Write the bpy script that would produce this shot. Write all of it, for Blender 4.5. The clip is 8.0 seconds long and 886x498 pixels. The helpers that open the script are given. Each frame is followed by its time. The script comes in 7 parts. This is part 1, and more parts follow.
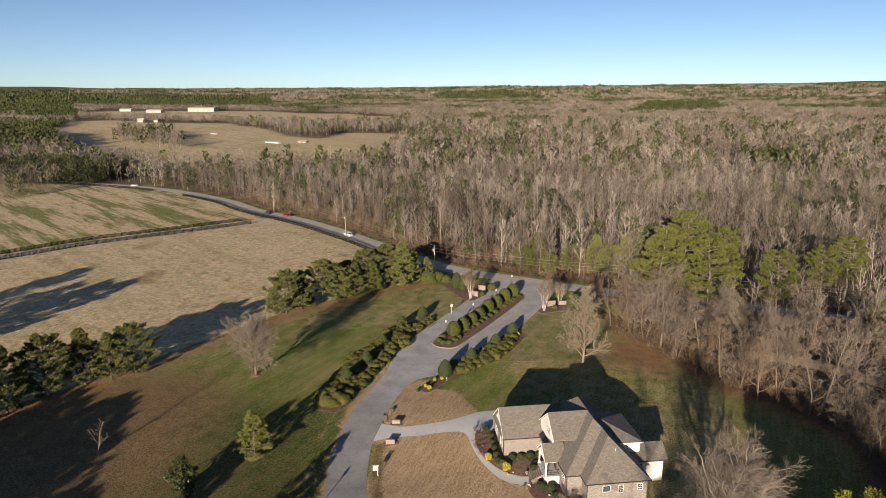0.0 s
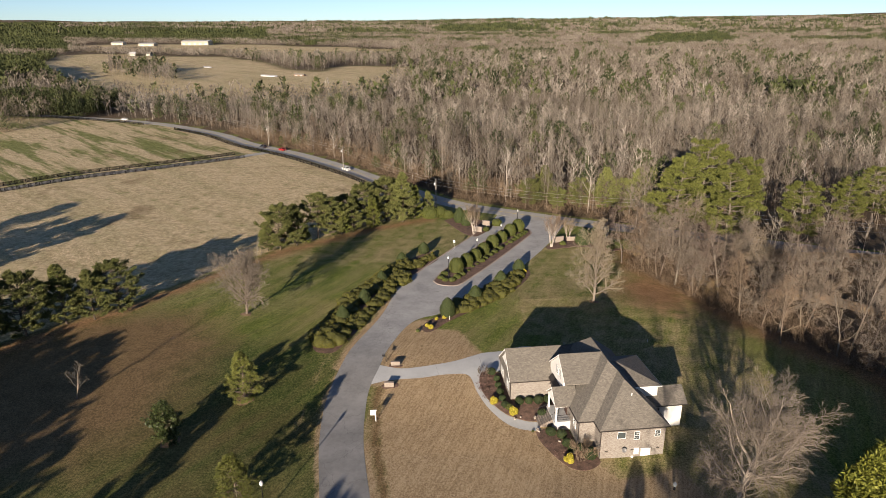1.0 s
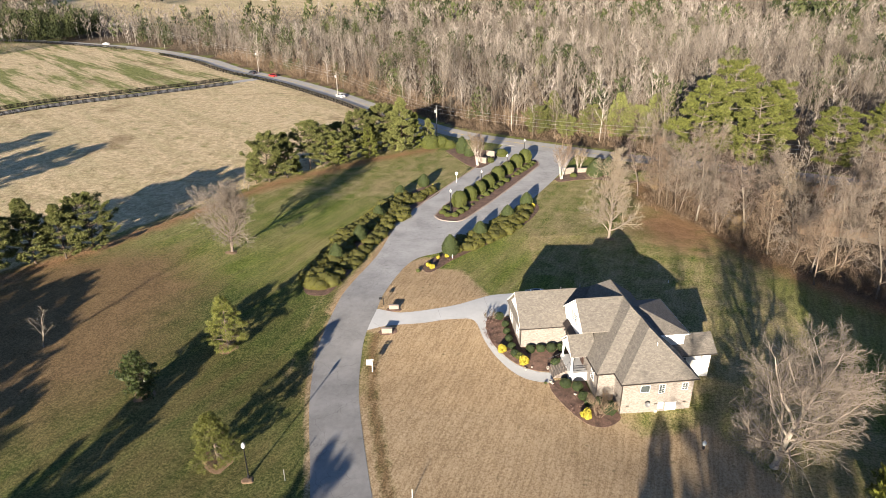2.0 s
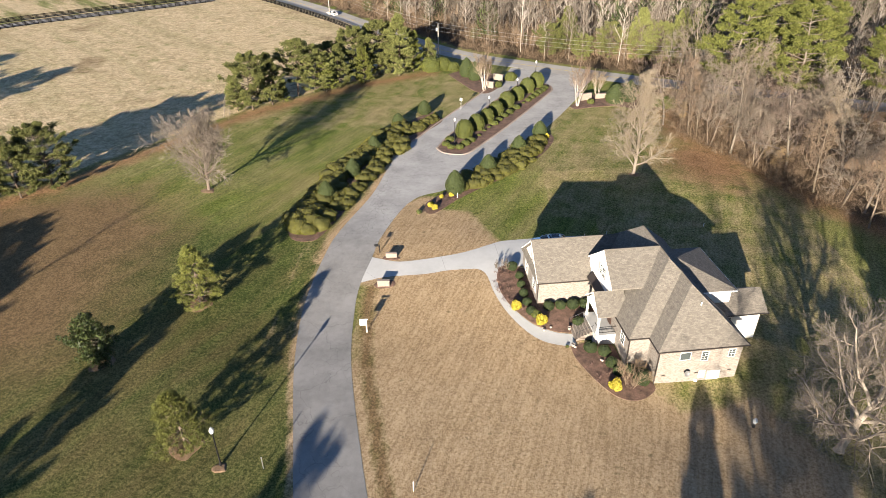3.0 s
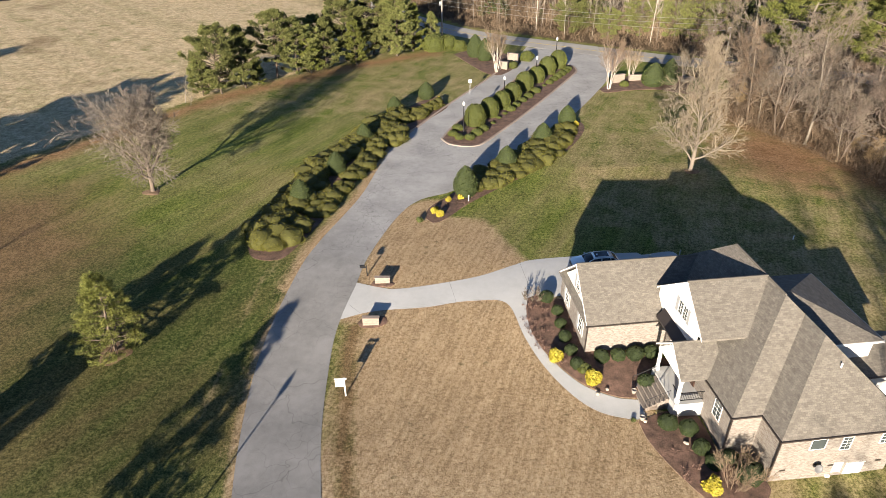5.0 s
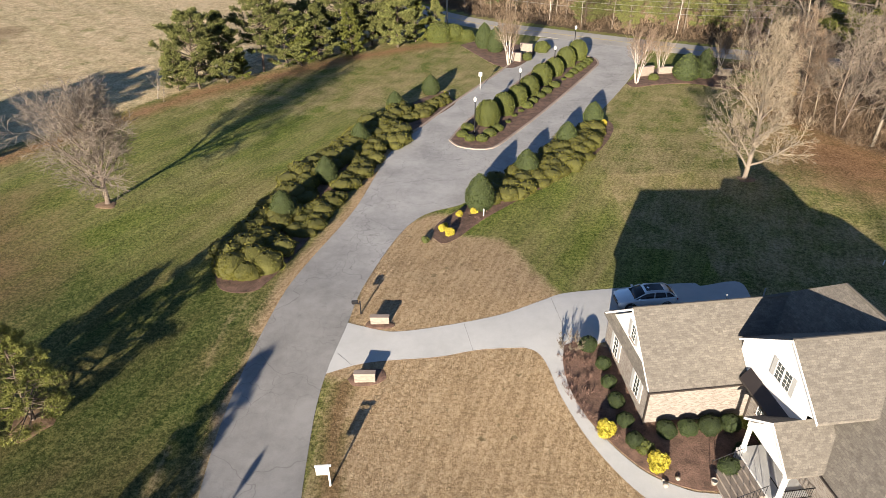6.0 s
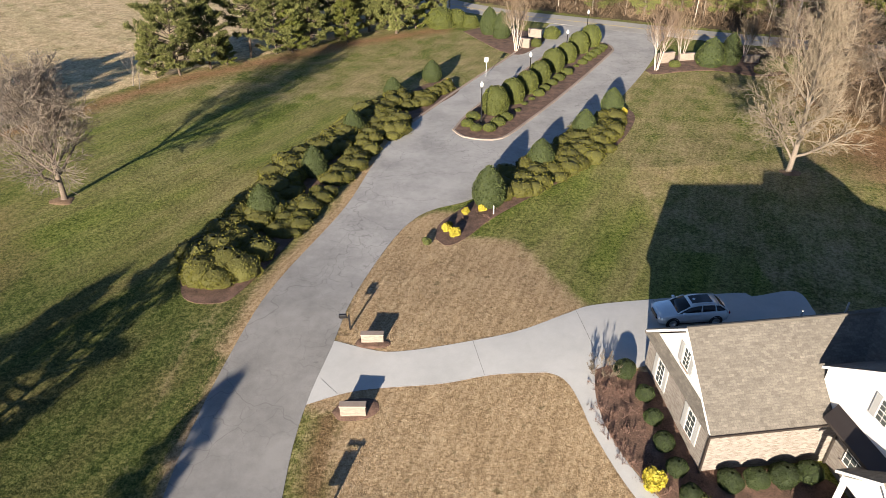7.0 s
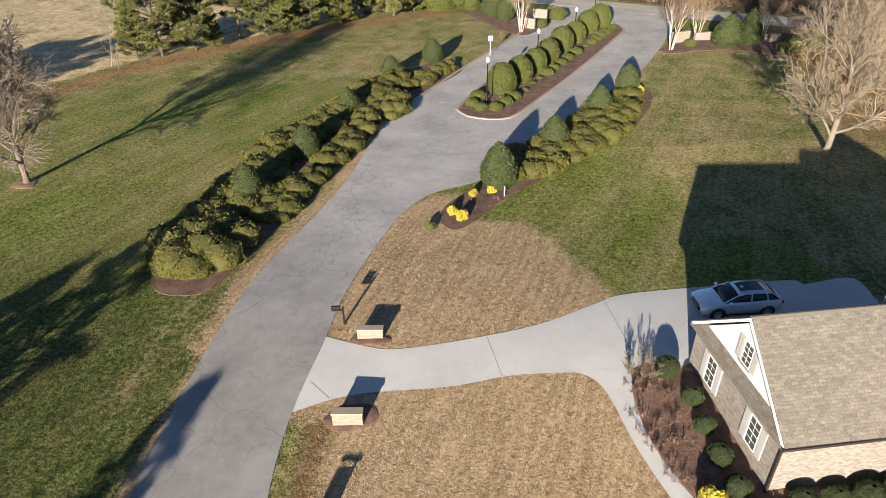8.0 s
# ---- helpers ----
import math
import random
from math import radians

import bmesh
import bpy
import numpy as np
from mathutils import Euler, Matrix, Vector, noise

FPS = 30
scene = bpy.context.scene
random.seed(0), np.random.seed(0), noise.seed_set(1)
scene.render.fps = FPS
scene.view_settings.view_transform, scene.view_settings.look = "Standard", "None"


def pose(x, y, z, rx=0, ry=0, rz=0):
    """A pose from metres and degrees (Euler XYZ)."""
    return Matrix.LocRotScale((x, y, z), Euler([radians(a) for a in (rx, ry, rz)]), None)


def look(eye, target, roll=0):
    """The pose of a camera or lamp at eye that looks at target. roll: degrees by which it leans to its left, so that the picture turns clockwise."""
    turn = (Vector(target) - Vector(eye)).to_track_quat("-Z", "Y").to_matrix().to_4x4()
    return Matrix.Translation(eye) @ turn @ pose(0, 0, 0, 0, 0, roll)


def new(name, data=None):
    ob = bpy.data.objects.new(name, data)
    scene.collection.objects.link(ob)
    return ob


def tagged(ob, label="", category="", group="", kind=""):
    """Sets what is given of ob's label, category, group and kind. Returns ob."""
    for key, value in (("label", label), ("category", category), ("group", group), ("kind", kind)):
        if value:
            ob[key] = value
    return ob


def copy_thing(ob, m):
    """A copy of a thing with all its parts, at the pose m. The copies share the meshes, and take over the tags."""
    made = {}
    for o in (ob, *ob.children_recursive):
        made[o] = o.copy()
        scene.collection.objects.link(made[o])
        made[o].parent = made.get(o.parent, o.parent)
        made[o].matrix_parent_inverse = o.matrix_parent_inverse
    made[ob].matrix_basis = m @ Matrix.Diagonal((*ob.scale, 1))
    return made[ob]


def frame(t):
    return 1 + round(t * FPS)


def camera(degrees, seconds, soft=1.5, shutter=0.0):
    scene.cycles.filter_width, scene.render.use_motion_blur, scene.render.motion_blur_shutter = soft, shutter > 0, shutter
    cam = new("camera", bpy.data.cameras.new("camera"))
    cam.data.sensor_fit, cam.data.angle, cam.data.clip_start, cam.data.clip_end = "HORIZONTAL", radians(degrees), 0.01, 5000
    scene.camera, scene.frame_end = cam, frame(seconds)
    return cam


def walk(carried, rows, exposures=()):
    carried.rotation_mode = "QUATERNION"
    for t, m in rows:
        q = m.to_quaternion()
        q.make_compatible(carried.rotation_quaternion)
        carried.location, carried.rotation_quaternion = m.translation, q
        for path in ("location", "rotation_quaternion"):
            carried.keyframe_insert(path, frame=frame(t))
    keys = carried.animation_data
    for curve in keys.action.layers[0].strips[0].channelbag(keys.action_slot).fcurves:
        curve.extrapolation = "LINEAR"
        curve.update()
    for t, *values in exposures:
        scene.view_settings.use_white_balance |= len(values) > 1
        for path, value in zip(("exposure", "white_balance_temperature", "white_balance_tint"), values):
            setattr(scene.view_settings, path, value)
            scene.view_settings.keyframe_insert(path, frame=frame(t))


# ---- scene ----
cam = camera(69.4, 8.0, soft=0.8)
PATH = [
    (0, (1.907, 1.813, 55.214), (1.839, 3.754, 54.74), -0.2),
    (0.5, (1.712, 5.979, 53.507), (1.641, 7.913, 53.0), -0.2),
    (1, (1.507, 10.166, 51.614), (1.435, 12.054, 50.957), -0.3),
    (1.5, (1.253, 13.33, 50.335), (1.182, 15.191, 49.605), -0.3),
    (2, (0.621, 19.833, 48.084), (0.553, 21.643, 47.234), -0.3),
    (2.2, (0.407, 22.148, 47.662), (0.341, 23.93, 46.755), -0.4),
    (3.3, (-0.418, 33.13, 43.18), (-0.485, 34.827, 42.123), -0.4),
    (3.5, (-0.202, 33.52, 42.862), (-0.271, 35.217, 41.806), -0.5),
    (4, (-0.801, 41.039, 39.666), (-0.873, 42.738, 38.613), -0.6),
    (4.5, (-1.312, 46.66, 37.318), (-1.387, 48.357, 36.263), -0.6),
    (4.7, (-1.551, 48.83, 36.333), (-1.622, 50.526, 35.276), -0.5),
    (5.8, (-2.7, 58.467, 32.4), (-2.77, 60.167, 31.348), -0.5),
    (6, (-3.167, 62.779, 31.022), (-3.24, 64.471, 29.958), -0.6),
    (6.5, (-3.479, 66.706, 28.837), (-3.553, 68.398, 27.774), -0.6),
    (7, (-3.82, 69.75, 26.909), (-3.892, 71.442, 25.845), -0.5),
    (7.5, (-4.184, 71.823, 25.3), (-4.256, 73.514, 24.234), -0.4),
    (8, (-4.643, 73.907, 23.04), (-4.706, 75.599, 21.976), -0.6),
]
walk(cam, [(t, look(eye, target, roll)) for t, eye, target, roll in PATH], exposures=[(0, 0.9, 6720, 13), (0.5, 0.88, 6670, 12), (1.0, 1.0, 6550, 12), (1.5, 1.55, 6350, 10), (2.0, 1.74, 6330, 10), (3.5, 1.8, 6330, 9), (4.5, 1.64, 6380, 9), (6.5, 1.58, 6380, 10), (8.0, 1.53, 6350, 10)])

# ---- world, sun, exposure ----
SUN_AZ, SUN_EL = 15.0, 11.8          # shadows fall 15 degrees east of +y
world = bpy.data.worlds.new("sky")
scene.world = world
world.use_nodes = True
wn = world.node_tree.nodes
sky = wn.new("ShaderNodeTexSky")
sky.sky_type = "NISHITA"
sky.sun_disc = False
sky.sun_elevation = radians(SUN_EL)
sky.sun_rotation = radians(180 + SUN_AZ)
sky.air_density, sky.dust_density, sky.ozone_density = 0.52, 0.15, 1.9
world.node_tree.links.new(sky.outputs[0], wn["Background"].inputs[0])
wn["Background"].inputs[1].default_value = 0.065
sun = new("sun", bpy.data.lights.new("sun", "SUN"))
sun.data.energy, sun.data.angle, sun.data.color = 5.5, radians(0.55), (1.0, 0.86, 0.69)
sun_dir = Vector((math.sin(radians(SUN_AZ)) * math.cos(radians(SUN_EL)), math.cos(radians(SUN_AZ)) * math.cos(radians(SUN_EL)), -math.sin(radians(SUN_EL))))
sun.matrix_world = Matrix.Translation((0, -60, 120)) @ sun_dir.to_track_quat("-Z", "Y").to_matrix().to_4x4()

# ---- helpers of this scene ----
rng = np.random.default_rng(7)


def sstep(a, b, v):
    v = min(1.0, max(0.0, (v - a) / (b - a)))
    return v * v * (3 - 2 * v)


def land(x, y):
    """Height of the ground."""
    z = 0.9 * math.exp(-((x - 8) / 12) ** 2 - ((y - 97) / 14) ** 2)
    z -= 1.1 * sstep(107, 85, y) * sstep(-32, -20, x)
    z -= 0.9 * math.exp(-((x - 24) / 10) ** 2 - ((y - 76) / 9) ** 2)
    z += 0.4 * sstep(-30, -45, x)
    z += 0.8 * math.exp(-((x - 30) / 12) ** 2 - ((y - 124) / 10) ** 2)
    r = math.hypot(x, y)
    if r > 500:
        z += 80 * ((r - 500) / 3900) ** 1.3 + 0.004 * x * min(1, (r - 500) / 2000)
        z += (r - 500) / 3900 * 9 * noise.noise((x / 420, y / 420, 3.1))
    return z


def data_mesh(name, verts, faces, mats=(), smooth=False, mat_index=None):
    me = bpy.data.meshes.new(name)
    verts = np.asarray(verts, dtype=np.float32)
    if isinstance(faces, np.ndarray) and faces.ndim == 2:
        n, k = faces.shape
        me.vertices.add(len(verts))
        me.vertices.foreach_set("co", verts.ravel())
        me.loops.add(n * k)
        me.loops.foreach_set("vertex_index", faces.astype(np.int32).ravel())
        me.polygons.add(n)
        me.polygons.foreach_set("loop_start", np.arange(0, n * k, k, dtype=np.int32))
        me.update(calc_edges=True)
    else:
        me.from_pydata([tuple(map(float, v)) for v in verts], [], [tuple(int(i) for i in f) for f in faces])
        me.update()
    for m in mats if isinstance(mats, (list, tuple)) else [mats]:
        me.materials.append(m)
    if smooth:
        me.polygons.foreach_set("use_smooth", [True] * len(me.polygons))
    if mat_index is not None:
        me.polygons.foreach_set("material_index", np.asarray(mat_index, dtype=np.int32))
    return me


def part(name, me, parent, label="", at=None):
    ob = new(name, me)
    ob.parent = parent
    if at is not None:
        ob.matrix_basis = at
    if label:
        tagged(ob, label=label)
    return ob


def thing(name, label, category, at=None, group="", kind="", me=None):
    ob = new(name, me)
    if at is not None:
        ob.matrix_basis = at
    return tagged(ob, label, category, group, kind)


class Bag:
    """Collects faces for one mesh."""

    def __init__(self):
        self.v, self.f = [], []

    def add(self, verts, faces):
        n = len(self.v)
        self.v += [tuple(v) for v in verts]
        self.f += [tuple(i + n for i in f) for f in faces]
        return self

    def box(self, x0, y0, z0, x1, y1, z1, m=None):
        vs = [Vector((x, y, z)) for z in (z0, z1) for y in (y0, y1) for x in (x0, x1)]
        if m is not None:
            vs = [m @ v for v in vs]
        return self.add(vs, [(0, 2, 3, 1), (4, 5, 7, 6), (0, 1, 5, 4), (2, 6, 7, 3), (0, 4, 6, 2), (1, 3, 7, 5)])

    def prism(self, pts, z0, z1):
        n = len(pts)
        vs = [(x, y, z0) for x, y in pts] + [(x, y, z1) for x, y in pts]
        return self.add(vs, [tuple(range(n - 1, -1, -1)), tuple(range(n, 2 * n))] + [(i, (i + 1) % n, n + (i + 1) % n, n + i) for i in range(n)])

    def tube(self, p0, p1, r0, r1, sides=8, caps=True):
        p0, p1 = Vector(p0), Vector(p1)
        q = (p1 - p0).to_track_quat("Z", "Y")
        ring = [q @ Vector((math.cos(2 * math.pi * i / sides), math.sin(2 * math.pi * i / sides), 0)) for i in range(sides)]
        fs = [(i, (i + 1) % sides, sides + (i + 1) % sides, sides + i) for i in range(sides)]
        if caps:
            fs += [tuple(range(sides - 1, -1, -1)), tuple(range(sides, 2 * sides))]
        return self.add([p0 + r * r0 for r in ring] + [p1 + r * r1 for r in ring], fs)

    def lathe(self, prof, sides=12, at=(0, 0, 0)):
        vs = [(at[0] + r * math.cos(2 * math.pi * i / sides), at[1] + r * math.sin(2 * math.pi * i / sides), at[2] + z) for r, z in prof for i in range(sides)]
        fs = [(k * sides + i, k * sides + (i + 1) % sides, (k + 1) * sides + (i + 1) % sides, (k + 1) * sides + i) for k in range(len(prof) - 1) for i in range(sides)]
        fs += [tuple(range(sides - 1, -1, -1)), tuple(range((len(prof) - 1) * sides, len(prof) * sides))]
        return self.add(vs, fs)

    def mesh(self, name, mat, smooth=False, bevel=0.0):
        if not bevel:
            return data_mesh(name, self.v, self.f, mat, smooth)
        bm = bmesh.new()
        vs = [bm.verts.new(v) for v in self.v]
        for f in self.f:
            bm.faces.new([vs[i] for i in f])
        bmesh.ops.recalc_face_normals(bm, faces=bm.faces)
        bmesh.ops.bevel(bm, geom=bm.edges[:], offset=bevel, segments=2, affect="EDGES", profile=0.6)
        me = bpy.data.meshes.new(name)
        bm.to_mesh(me)
        bm.free()
        me.materials.append(mat)
        if smooth:
            me.polygons.foreach_set("use_smooth", [True] * len(me.polygons))
        return me


def curve_pts(pts, n):
    """n points evenly along a Catmull-Rom curve through pts."""
    P = [Vector(p) for p in pts]
    P = [2 * P[0] - P[1]] + P + [2 * P[-1] - P[-2]]
    out = []
    for i in range(1, len(P) - 2):
        for k in range(12):
            t = k / 12
            a, b, c, d = P[i - 1], P[i], P[i + 1], P[i + 2]
            out.append(0.5 * (2 * b + (c - a) * t + (2 * a - 5 * b + 4 * c - d) * t * t + (3 * b - a - 3 * c + d) * t ** 3))
    out.append(P[-2])
    A = np.array([tuple(p) for p in out])
    s = np.concatenate([[0], np.cumsum(np.linalg.norm(np.diff(A, axis=0), axis=1))])
    q = np.linspace(0, s[-1], n)
    return np.stack([np.interp(q, s, A[:, k]) for k in range(A.shape[1])], axis=1)


def strip_mesh(name, left, right, mat, lift, thick, n=90, across=8, side=None):
    """A slab of paving between two edges that follows the ground."""
    L, R = curve_pts(left, n), curve_pts(right, n)
    V, F = [], []
    for i in range(n):
        for j in range(across + 1):
            p = L[i] + (R[i] - L[i]) * j / across
            V.append((p[0], p[1], land(p[0], p[1]) + lift))
    w = across + 1
    for i in range(n - 1):
        for j in range(across):
            F.append((i * w + j, i * w + j + 1, (i + 1) * w + j + 1, (i + 1) * w + j))
    rim = [i * w for i in range(n)] + [(n - 1) * w + j for j in range(1, w)] + [i * w + across for i in range(n - 2, -1, -1)] + [j for j in range(across - 1, 0, -1)]
    base = len(V)
    V += [(V[i][0], V[i][1], V[i][2] - thick) for i in rim]
    m = len(rim)
    F += [(rim[k], base + k, base + (k + 1) % m, rim[(k + 1) % m]) for k in range(m)]
    return data_mesh(name, V, F, [mat, side or mat], mat_index=[0] * (len(F) - m) + [1] * m)


def offset_line(pts, d):
    P = np.asarray(pts, float)
    T = np.gradient(P, axis=0)
    T /= np.linalg.norm(T, axis=1)[:, None]
    return P + np.stack([-T[:, 1], T[:, 0]], axis=1) * d


# ---- materials ----
def nodes_of(name):
    m = bpy.data.materials.new(name)
    m.use_nodes = True
    return m, m.node_tree.nodes, m.node_tree.links, m.node_tree.nodes["Principled BSDF"]


def noise_node(n, l, scale, detail=4.0, rough=0.55, coords=None, stretch=None):
    t = n.new("ShaderNodeTexNoise")
    t.inputs["Scale"].default_value, t.inputs["Detail"].default_value, t.inputs["Roughness"].default_value = scale, detail, rough
    c = coords or n.new("ShaderNodeNewGeometry").outputs["Position"]
    if stretch:
        mp = n.new("ShaderNodeMapping")
        mp.inputs["Scale"].default_value = stretch
        l.new(c, mp.inputs["Vector"])
        c = mp.outputs[0]
    l.new(c, t.inputs["Vector"])
    return t.outputs["Fac"]


def ramp(n, l, fac, stops):
    r = n.new("ShaderNodeValToRGB")
    e = r.color_ramp.elements
    while len(e) < len(stops):
        e.new(0.5)
    for el, (p, c) in zip(e, stops):
        el.position, el.color = p, (*c, 1)
    l.new(fac, r.inputs[0])
    return r.outputs[0]


def mix(n, l, fac, a, b, mode="MIX"):
    m = n.new("ShaderNodeMix")
    m.data_type, m.blend_type = "RGBA", mode
    for i, v in ((0, fac), (6, a), (7, b)):
        if isinstance(v, (int, float)):
            m.inputs[i].default_value = v
        elif isinstance(v, tuple):
            m.inputs[i].default_value = (*v, 1)
        else:
            l.new(v, m.inputs[i])
    return m.outputs[2]


def math_node(n, l, op, a, b=0.0):
    m = n.new("ShaderNodeMath")
    m.operation = op
    for i, v in ((0, a), (1, b)):
        if isinstance(v, (int, float)):
            m.inputs[i].default_value = v
        else:
            l.new(v, m.inputs[i])
    return m.outputs[0]


def bump(n, l, bsdf, height, strength, distance):
    b = n.new("ShaderNodeBump")
    b.inputs["Strength"].default_value, b.inputs["Distance"].default_value = strength, distance
    l.new(height, b.inputs["Height"])
    l.new(b.outputs[0], bsdf.inputs["Normal"])


def surface(name, dark, light, scale=2.0, fine=30.0, rough=0.85, relief=0.02, metal=0.0, vary=0.0, stretch=None):
    """A mottled surface: two noises between two colours, fine relief, and a shift by object."""
    m, n, l, b = nodes_of(name)
    f = math_node(n, l, "ADD", math_node(n, l, "MULTIPLY", noise_node(n, l, scale, 5, stretch=stretch), 0.6), math_node(n, l, "MULTIPLY", noise_node(n, l, fine, 3), 0.4))
    c = ramp(n, l, f, [(0.33, dark), (0.67, light)])
    if vary:
        hs = n.new("ShaderNodeHueSaturation")
        oi = n.new("ShaderNodeObjectInfo").outputs["Random"]
        l.new(math_node(n, l, "ADD", math_node(n, l, "MULTIPLY", oi, 2 * vary), 1 - vary), hs.inputs["Value"])
        l.new(math_node(n, l, "ADD", math_node(n, l, "MULTIPLY", oi, 0.03), 0.485), hs.inputs["Hue"])
        l.new(c, hs.inputs["Color"])
        c = hs.outputs[0]
    l.new(c, b.inputs["Base Color"])
    b.inputs["Roughness"].default_value, b.inputs["Metallic"].default_value = rough, metal
    if relief:
        bump(n, l, b, noise_node(n, l, fine, 4), 0.6, relief)
    return m


CORES = {}


def foliage(name, dark, light, scale=3.0, rough=0.6):
    """Leaves: colour varies by leaf clump and by plant."""
    m, n, l, b = nodes_of(name)
    isl = n.new("ShaderNodeNewGeometry").outputs["Random Per Island"]
    f = math_node(n, l, "ADD", math_node(n, l, "MULTIPLY", isl, 0.6), math_node(n, l, "MULTIPLY", noise_node(n, l, scale, 3), 0.4))
    c = ramp(n, l, f, [(0.1, dark), (0.8, light)])
    hs = n.new("ShaderNodeHueSaturation")
    oi = n.new("ShaderNodeObjectInfo").outputs["Random"]
    l.new(math_node(n, l, "ADD", math_node(n, l, "MULTIPLY", oi, 0.4), 0.8), hs.inputs["Value"])
    l.new(c, hs.inputs["Color"])
    l.new(hs.outputs[0], b.inputs["Base Color"])
    b.inputs["Roughness"].default_value = rough
    b.inputs["Specular IOR Level"].default_value = 0.15
    # solid core in darkened leaf colours: the shade inside the shrub, painted on
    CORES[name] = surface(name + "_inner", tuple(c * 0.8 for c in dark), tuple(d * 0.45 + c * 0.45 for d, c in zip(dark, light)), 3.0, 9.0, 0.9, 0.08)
    return m


def stuff_trees(name, stops):
    """Bark and twigs of the joined woods: colour by tree."""
    m, n, l, b = nodes_of(name)
    at = n.new("ShaderNodeAttribute")
    at.attribute_name = "tone"
    l.new(ramp(n, l, at.outputs["Fac"], stops), b.inputs["Base Color"])
    b.inputs["Roughness"].default_value = 0.9
    b.inputs["Specular IOR Level"].default_value = 0.1
    return m


def ground_material():
    m, n, l, b = nodes_of("ground_cover")
    pos = n.new("ShaderNodeNewGeometry").outputs["Position"]
    zone = n.new("ShaderNodeAttribute")
    zone.attribute_name = "zone"
    sep = n.new("ShaderNodeSeparateColor")
    l.new(zone.outputs["Color"], sep.inputs[0])
    more = n.new("ShaderNodeAttribute")
    more.attribute_name = "zone_b"
    sep2 = n.new("ShaderNodeSeparateColor")
    l.new(more.outputs["Color"], sep2.inputs[0])
    big = noise_node(n, l, 0.045, 5, 0.6, pos)
    mid = noise_node(n, l, 0.35, 5, 0.6, pos)
    fine = noise_node(n, l, 3.5, 5, 0.7, pos)
    blade = noise_node(n, l, 8.0, 4, 0.85, pos)
    tex = math_node(n, l, "ADD", math_node(n, l, "MULTIPLY", mid, 0.10), math_node(n, l, "ADD", math_node(n, l, "MULTIPLY", fine, 0.40), math_node(n, l, "MULTIPLY", blade, 0.50)))
    green = ramp(n, l, tex, [(0.430, (0.036, 0.054, 0.011)), (0.5, (0.126, 0.160, 0.031)), (0.570, (0.262, 0.274, 0.082))])
    tan = ramp(n, l, tex, [(0.430, (0.235, 0.170, 0.101)), (0.5, (0.365, 0.274, 0.170)), (0.570, (0.465, 0.368, 0.245))])
    litter = ramp(n, l, tex, [(0.435, (0.125, 0.070, 0.036)), (0.5, (0.265, 0.152, 0.077)), (0.565, (0.40, 0.255, 0.14))])
    field = ramp(n, l, tex, [(0.435, (0.30, 0.222, 0.122)), (0.5, (0.525, 0.408, 0.242)), (0.565, (0.69, 0.565, 0.375))])
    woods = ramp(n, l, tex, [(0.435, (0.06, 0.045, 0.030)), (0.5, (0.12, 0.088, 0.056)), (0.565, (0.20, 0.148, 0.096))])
    brown = ramp(n, l, tex, [(0.435, (0.098, 0.070, 0.034)), (0.5, (0.175, 0.118, 0.060)), (0.565, (0.27, 0.185, 0.098))])
    turf = n.new("ShaderNodeMapping")
    turf.inputs["Rotation"].default_value = (0, 0, radians(-72))
    l.new(pos, turf.inputs["Vector"])
    mown = noise_node(n, l, 1.0, 2, 0.5, turf.outputs[0], stretch=(0.25, 3.2, 0.3))
    tan = mix(n, l, 1.0, tan, ramp(n, l, mown, [(0.38, (0.88, 0.85, 0.80)), (0.60, (1.09, 1.07, 1.04))]), "MULTIPLY")
    fleck = ramp(n, l, noise_node(n, l, 6.5, 3, 0.6, pos), [(0.62, (0, 0, 0)), (0.70, (0.28, 0.28, 0.28))])
    tan = mix(n, l, fleck, tan, (0.17, 0.105, 0.055))
    mp = n.new("ShaderNodeMapping")
    mp.inputs["Rotation"].default_value = (0, 0, radians(43))
    l.new(pos, mp.inputs["Vector"])
    rows_a = noise_node(n, l, 1.0, 3, 0.6, mp.outputs[0], stretch=(0.012, 0.11, 0.1))
    rows_b = noise_node(n, l, 1.0, 3, 0.6, mp.outputs[0], stretch=(0.05, 0.5, 0.3))
    streak = ramp(n, l, math_node(n, l, "ADD", math_node(n, l, "MULTIPLY", rows_a, 0.65), math_node(n, l, "MULTIPLY", rows_b, 0.35)), [(0.47, (0, 0, 0)), (0.555, (0.95, 0.95, 0.95))])
    lush = ramp(n, l, tex, [(0.430, (0.025, 0.041, 0.011)), (0.5, (0.072, 0.094, 0.025)), (0.570, (0.172, 0.178, 0.062))])
    strip = math_node(n, l, "MULTIPLY", streak, math_node(n, l, "ADD", math_node(n, l, "MULTIPLY", sep2.outputs[2], 0.85), 0.22))
    field = mix(n, l, strip, field, mix(n, l, 0.85, field, green))
    weave = noise_node(n, l, 0.9, 6, 0.75, pos)
    field = mix(n, l, 1.0, field, ramp(n, l, weave, [(0.34, (0.60, 0.61, 0.57)), (0.5, (1.0, 1.0, 1.0)), (0.66, (1.26, 1.26, 1.28))]), "MULTIPLY")
    field = mix(n, l, ramp(n, l, noise_node(n, l, 0.22, 5, 0.7, pos), [(0.56, (0, 0, 0)), (0.66, (0.45, 0.45, 0.45))]), field, green)
    field = mix(n, l, ramp(n, l, big, [(0.60, (0, 0, 0)), (0.68, (0.6, 0.6, 0.6))]), field, brown)

